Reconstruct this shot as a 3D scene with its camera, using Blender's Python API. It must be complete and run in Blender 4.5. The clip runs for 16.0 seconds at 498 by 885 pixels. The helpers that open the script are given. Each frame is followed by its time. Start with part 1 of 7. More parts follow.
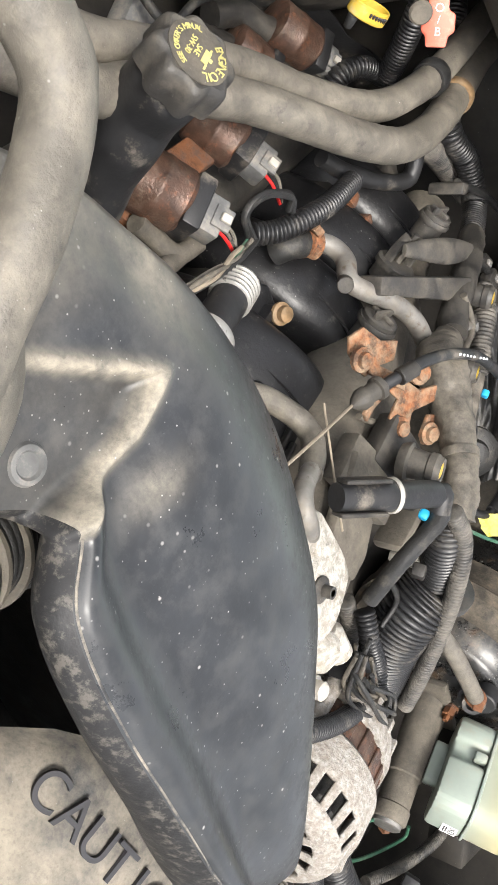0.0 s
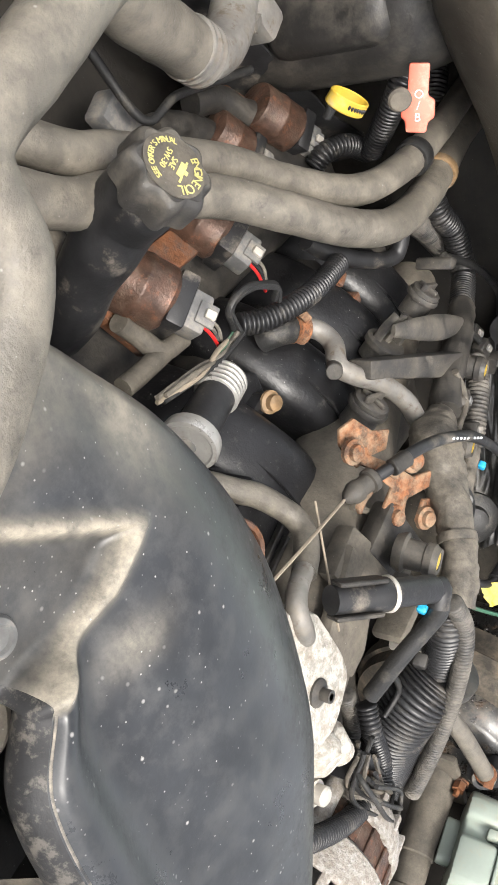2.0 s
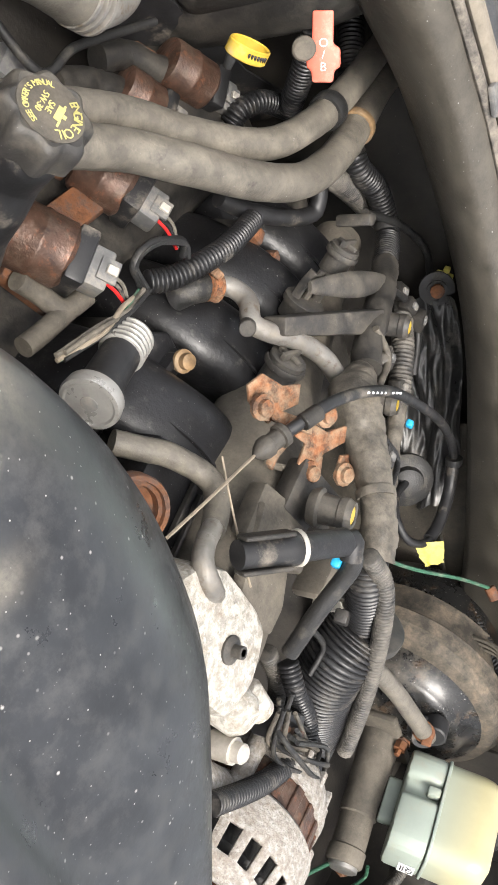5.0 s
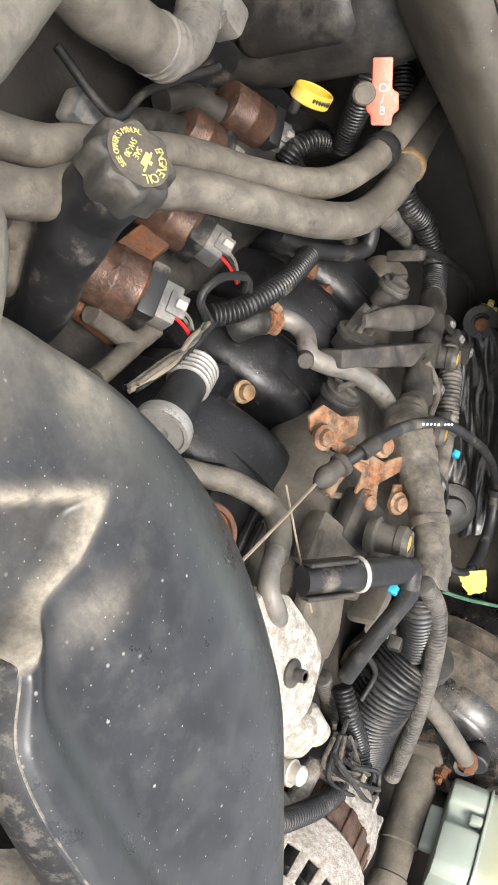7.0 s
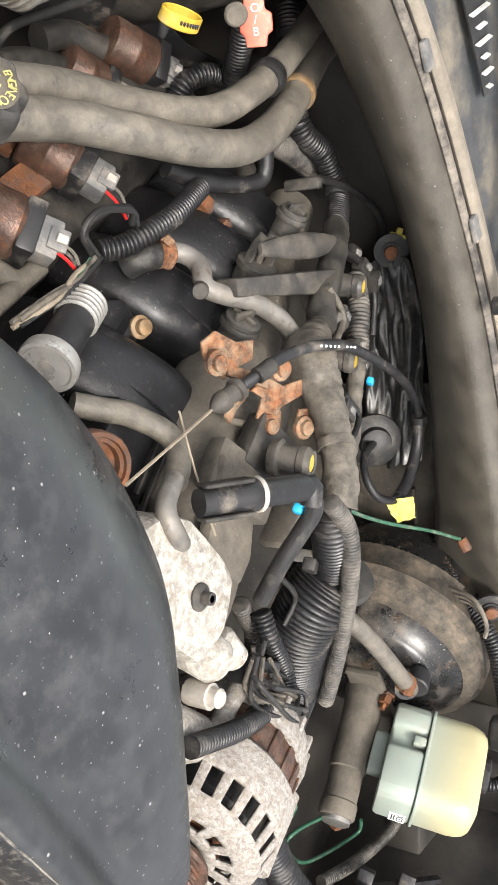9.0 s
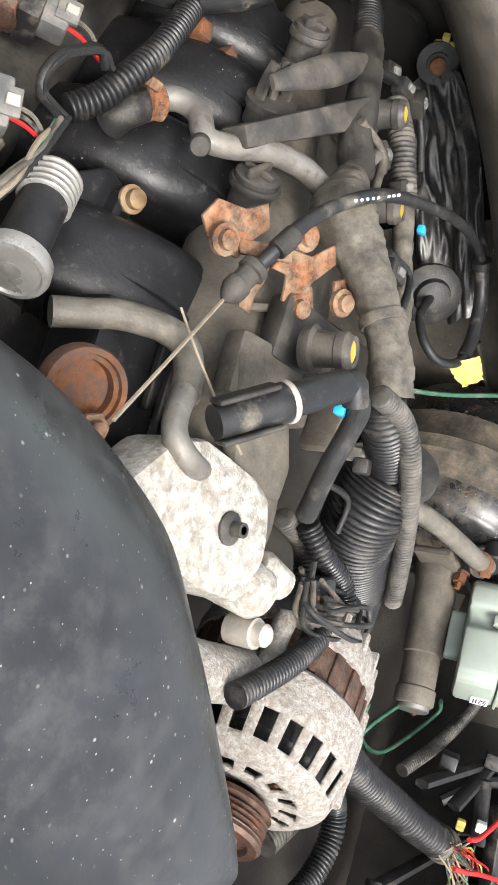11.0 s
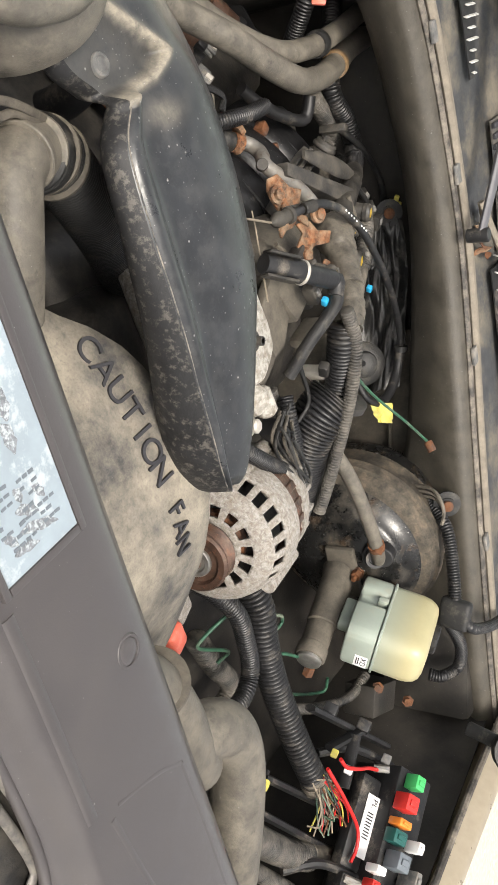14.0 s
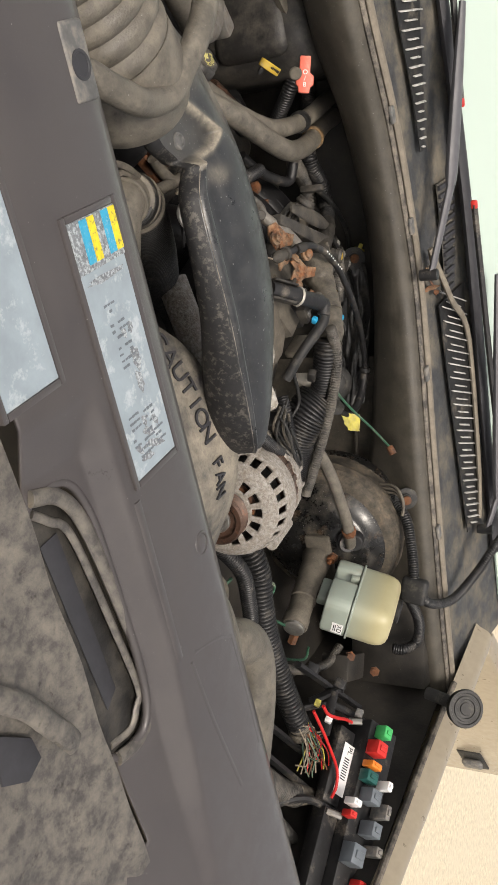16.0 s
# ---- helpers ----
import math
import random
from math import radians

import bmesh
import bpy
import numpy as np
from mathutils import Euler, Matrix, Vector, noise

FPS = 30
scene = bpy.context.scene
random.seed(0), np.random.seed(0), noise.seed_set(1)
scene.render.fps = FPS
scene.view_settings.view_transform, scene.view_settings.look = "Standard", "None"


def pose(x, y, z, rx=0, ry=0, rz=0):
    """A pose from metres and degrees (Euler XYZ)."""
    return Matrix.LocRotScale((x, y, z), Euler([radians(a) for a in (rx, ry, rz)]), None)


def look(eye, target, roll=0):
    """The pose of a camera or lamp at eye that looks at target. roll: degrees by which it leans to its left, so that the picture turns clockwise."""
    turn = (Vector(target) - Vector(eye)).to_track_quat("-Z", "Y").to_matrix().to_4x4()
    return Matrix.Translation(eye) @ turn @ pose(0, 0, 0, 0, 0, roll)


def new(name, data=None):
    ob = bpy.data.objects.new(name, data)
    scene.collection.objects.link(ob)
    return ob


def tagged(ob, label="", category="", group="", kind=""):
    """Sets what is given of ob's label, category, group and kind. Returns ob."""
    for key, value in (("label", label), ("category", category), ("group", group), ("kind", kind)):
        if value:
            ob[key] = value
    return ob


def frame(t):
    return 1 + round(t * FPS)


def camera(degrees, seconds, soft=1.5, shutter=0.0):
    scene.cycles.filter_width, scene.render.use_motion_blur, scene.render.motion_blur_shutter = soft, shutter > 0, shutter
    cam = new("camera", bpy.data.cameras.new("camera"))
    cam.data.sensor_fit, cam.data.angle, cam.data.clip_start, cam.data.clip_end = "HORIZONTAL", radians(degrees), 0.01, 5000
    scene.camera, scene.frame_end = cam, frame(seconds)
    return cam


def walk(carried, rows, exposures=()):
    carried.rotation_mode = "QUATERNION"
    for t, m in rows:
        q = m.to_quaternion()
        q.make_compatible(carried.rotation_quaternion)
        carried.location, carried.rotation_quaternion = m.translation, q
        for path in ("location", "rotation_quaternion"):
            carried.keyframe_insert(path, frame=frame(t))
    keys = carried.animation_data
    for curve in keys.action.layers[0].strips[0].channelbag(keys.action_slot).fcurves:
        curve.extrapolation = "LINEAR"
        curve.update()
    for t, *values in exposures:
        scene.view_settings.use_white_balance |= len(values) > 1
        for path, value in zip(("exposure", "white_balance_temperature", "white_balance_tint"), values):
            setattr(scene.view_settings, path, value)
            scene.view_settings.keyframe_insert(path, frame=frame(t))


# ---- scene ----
cam = camera(30.5, 16.0)
METRES = 1.6
BASE = pose(-0.484, -0.368, 1.279, -104.97, -53.41, 64.94)
ROWS = [
    (0.0, 0.0, 0.0, 0.0, 0.0, 0.0, -0.0),
    (0.5, -0.0014, 0.0116, 0.0231, 0.3, -0.35, -0.5),
    (1.0, 0.0033, 0.0132, 0.0404, 0.66, 0.61, -0.27),
    (1.5, -0.0046, 0.0184, 0.0389, 0.77, 1.49, 0.28),
    (2.0, 0.0063, 0.0085, 0.0286, 0.18, 2.35, 1.79),
    (2.5, 0.0128, -0.001, 0.0142, -0.85, 3.39, 2.95),
    (3.0, 0.0115, 0.0005, 0.0066, -1.42, 3.65, 3.0),
    (3.5, 0.0314, 0.01, -0.0035, -1.84, 2.48, 4.46),
    (6.0, 0.0246, 0.0121, 0.0295, -1.44, 0.81, 2.47),
    (6.5, 0.0154, 0.0071, 0.0287, -0.64, 2.13, 1.59),
    (7.0, 0.0145, 0.0005, 0.0184, -0.41, 2.74, 2.76),
    (7.5, 0.0292, -0.0114, -0.0032, -1.2, 2.63, 5.02),
    (8.0, 0.0314, -0.013, -0.0061, -2.09, 2.32, 5.53),
    (8.5, 0.0331, -0.0108, -0.0037, -2.43, 2.31, 5.62),
    (9.0, 0.0463, 0.0001, -0.0048, -2.43, 0.62, 7.19),
    (9.5, 0.0864, 0.0824, 0.0323, -0.32, -8.65, 11.64),
    (12.0, 0.0253, -0.0228, -0.0807, -0.56, -2.48, 7.29),
    (12.5, 0.0003, -0.0717, -0.1446, -2.18, 0.49, 4.76),
    (13.0, -0.0241, -0.1134, -0.195, -3.56, 2.7, 4.23),
    (13.5, -0.0291, -0.1306, -0.2127, -4.72, 4.92, 3.71),
    (14.0, -0.0323, -0.1462, -0.2225, -5.73, 8.61, 1.88),
    (14.5, -0.0428, -0.1602, -0.2323, -6.35, 13.29, -0.63),
    (15.0, -0.0515, -0.1823, -0.2467, -7.37, 14.79, 0.64),
    (15.5, -0.0568, -0.2202, -0.2659, -8.65, 13.53, 2.49),
    (16.0, -0.1043, -0.2926, -0.3045, -9.11, 12.03, 2.72),
]
EXPOSURES = [(0.0, 1.40, 6550, 10), (9.0, 1.42, 6600, 11), (10.5, 1.42, 6500, 10), (12.5, 1.55, 6350, 10), (13.5, 1.10, 6650, 10), (14.5, 0.80, 6950, 10), (15.2, 0.55, 7000, 12), (16.0, 0.30, 7000, 12)]
path = [(t, BASE @ pose(METRES * x, METRES * y, METRES * z, 90 + pitch, roll, yaw)) for t, x, y, z, yaw, pitch, roll in ROWS]
path += [(9.7, look((-0.403, -0.119, 1.262), (1.029, 0.643, 0.092), 97.3)), (11.8, look((-0.403, -0.390, 1.336), (0.805, 0.711, 0.182), 94.6))]
walk(cam, sorted(path, key=lambda row: row[0]), EXPOSURES)

# ---- daylight: bright overcast ----
world = bpy.data.worlds.new("sky")
scene.world = world
world.use_nodes = True
wn = world.node_tree.nodes
sky = wn.new("ShaderNodeTexSky")
sky.sky_type = "NISHITA"
sky.sun_disc = False
sky.sun_elevation, sky.sun_rotation = radians(52), radians(200)
sky.air_density, sky.dust_density, sky.ozone_density = 1.0, 4.0, 0.6
veil = wn.new("ShaderNodeHueSaturation")
veil.inputs["Saturation"].default_value = 0.25
world.node_tree.links.new(sky.outputs[0], veil.inputs["Color"])
world.node_tree.links.new(veil.outputs[0], wn["Background"].inputs[0])
wn["Background"].inputs[1].default_value = 0.15
sun = new("sun", bpy.data.lights.new("sun", "SUN"))
sun.data.energy, sun.data.angle, sun.data.color = 1.5, radians(14), (1.0, 0.95, 0.87)
sun.matrix_world = look((-0.7, -2.0, 4.0), (0, 0, 1.0))


# ---- materials ----
def material(name, base, rough=0.6, metal=0.0, var=0.35, scale=60.0, dust=None, cover=0.5, dscale=14.0, bump=0.25, bscale=220.0,
             specks=0.0, stain=None, stain_cover=0.4, stain_scale=30.0, coat=0.0, transmission=0.0, random_tint=0.0, dust_sheen=None, soft=0.03):
    m = bpy.data.materials.new(name)
    m.use_nodes = True
    nt = m.node_tree
    n, link = nt.nodes, nt.links.new
    b = n["Principled BSDF"]
    co = n.new("ShaderNodeTexCoord").outputs["Object"]

    def noise_tex(sc, detail=6.0, rough_=0.6):
        t = n.new("ShaderNodeTexNoise")
        t.inputs["Scale"].default_value, t.inputs["Detail"].default_value, t.inputs["Roughness"].default_value = sc, detail, rough_
        link(co, t.inputs["Vector"])
        return t.outputs["Fac"]

    def ramp(fac, lo, hi):
        r = n.new("ShaderNodeMapRange")
        r.inputs["From Min"].default_value, r.inputs["From Max"].default_value = lo, hi
        link(fac, r.inputs["Value"])
        return r.outputs["Result"]

    def mix(fac, a, c):
        x = n.new("ShaderNodeMix")
        x.data_type = "RGBA"
        for sock, v in ((x.inputs["Factor"], fac), (x.inputs[6], a), (x.inputs[7], c)):
            if isinstance(v, (tuple, list)):
                sock.default_value = (*v[:3], 1)
            elif isinstance(v, float):
                sock.default_value = v
            else:
                link(v, sock)
        return x.outputs[2]

    col = mix(ramp(noise_tex(scale), 0.3, 0.7), tuple(c * (1 - var) for c in base), tuple(min(1, c * (1 + var)) for c in base))
    if random_tint:
        oi = n.new("ShaderNodeObjectInfo").outputs["Random"]
        col = mix(ramp(oi, 0, 1 / random_tint), col, tuple(c * 0.5 for c in base))
    rg = ramp(noise_tex(scale * 0.7), 0.25, 0.75)
    rr = n.new("ShaderNodeMapRange")
    rr.inputs["To Min"].default_value, rr.inputs["To Max"].default_value = max(0.05, rough - 0.12), min(1, rough + 0.12)
    link(rg, rr.inputs["Value"])
    rough_out = rr.outputs["Result"]
    if stain:
        f = ramp(noise_tex(stain_scale, 8, 0.7), 0.62 - 0.3 * stain_cover, 0.72 - 0.3 * stain_cover)
        col = mix(f, col, stain)
    if dust:
        f = ramp(noise_tex(dscale, 10, 0.74), 0.68 - soft - 0.5 * cover, 0.92 + soft - 0.5 * cover)
        fine = ramp(noise_tex(420, 3), -0.25, 0.5)
        mu = n.new("ShaderNodeMath")
        mu.operation = "MULTIPLY"
        link(f, mu.inputs[0]), link(fine, mu.inputs[1])
        col = mix(mu.outputs[0], col, dust)
        x = n.new("ShaderNodeMapRange")
        x.inputs["To Max"].default_value = 0.9
        link(mu.outputs[0], x.inputs["Value"]), link(rough_out, x.inputs["To Min"])
        rough_out = x.outputs["Result"]
    # mesh attribute: dust, plus sheen painted in as pale colour
    if dust_sheen:
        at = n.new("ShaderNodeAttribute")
        at.attribute_name = "dust_sheen"
        dust_sheen_mask = n.new("ShaderNodeMath")
        dust_sheen_mask.operation = "MULTIPLY"
        link(at.outputs["Fac"], dust_sheen_mask.inputs[0]), link(ramp(noise_tex(85, 9, 0.75), 0.22, 0.62), dust_sheen_mask.inputs[1])
        col = mix(dust_sheen_mask.outputs[0], col, dust_sheen)
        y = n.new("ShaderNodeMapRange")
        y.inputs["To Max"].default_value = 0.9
        link(dust_sheen_mask.outputs[0], y.inputs["Value"]), link(rough_out, y.inputs["To Min"])
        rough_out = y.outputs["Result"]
    for size, reach in ((105, 0.11), (260, 0.13)) if specks else ():
        v = n.new("ShaderNodeTexVoronoi")
        v.inputs["Scale"].default_value = size
        link(co, v.inputs["Vector"])
        pick = n.new("ShaderNodeSeparateColor")
        link(v.outputs["Color"], pick.inputs[0])
        g = n.new("ShaderNodeMapRange")
        g.inputs["From Min"].default_value, g.inputs["From Max"].default_value = reach * specks, 0.4 * reach * specks
        link(v.outputs["Distance"], g.inputs["Value"])
        sized = n.new("ShaderNodeMath")
        sized.operation = "MULTIPLY"
        link(g.outputs["Result"], sized.inputs[0]), link(ramp(pick.outputs[0], 0.45, 1.0), sized.inputs[1])
        col = mix(sized.outputs[0], col, (0.36, 0.35, 0.33))
    link(col, b.inputs["Base Color"])
    link(rough_out, b.inputs["Roughness"])
    b.inputs["Metallic"].default_value = metal
    b.inputs["Coat Weight"].default_value = coat
    b.inputs["Transmission Weight"].default_value = transmission
    if bump:
        bp = n.new("ShaderNodeBump")
        bp.inputs["Strength"].default_value, bp.inputs["Distance"].default_value = bump, 0.0015
        link(noise_tex(bscale, 5), bp.inputs["Height"])
        link(bp.outputs[0], b.inputs["Normal"])
    return m


DUST = (0.30, 0.26, 0.21)
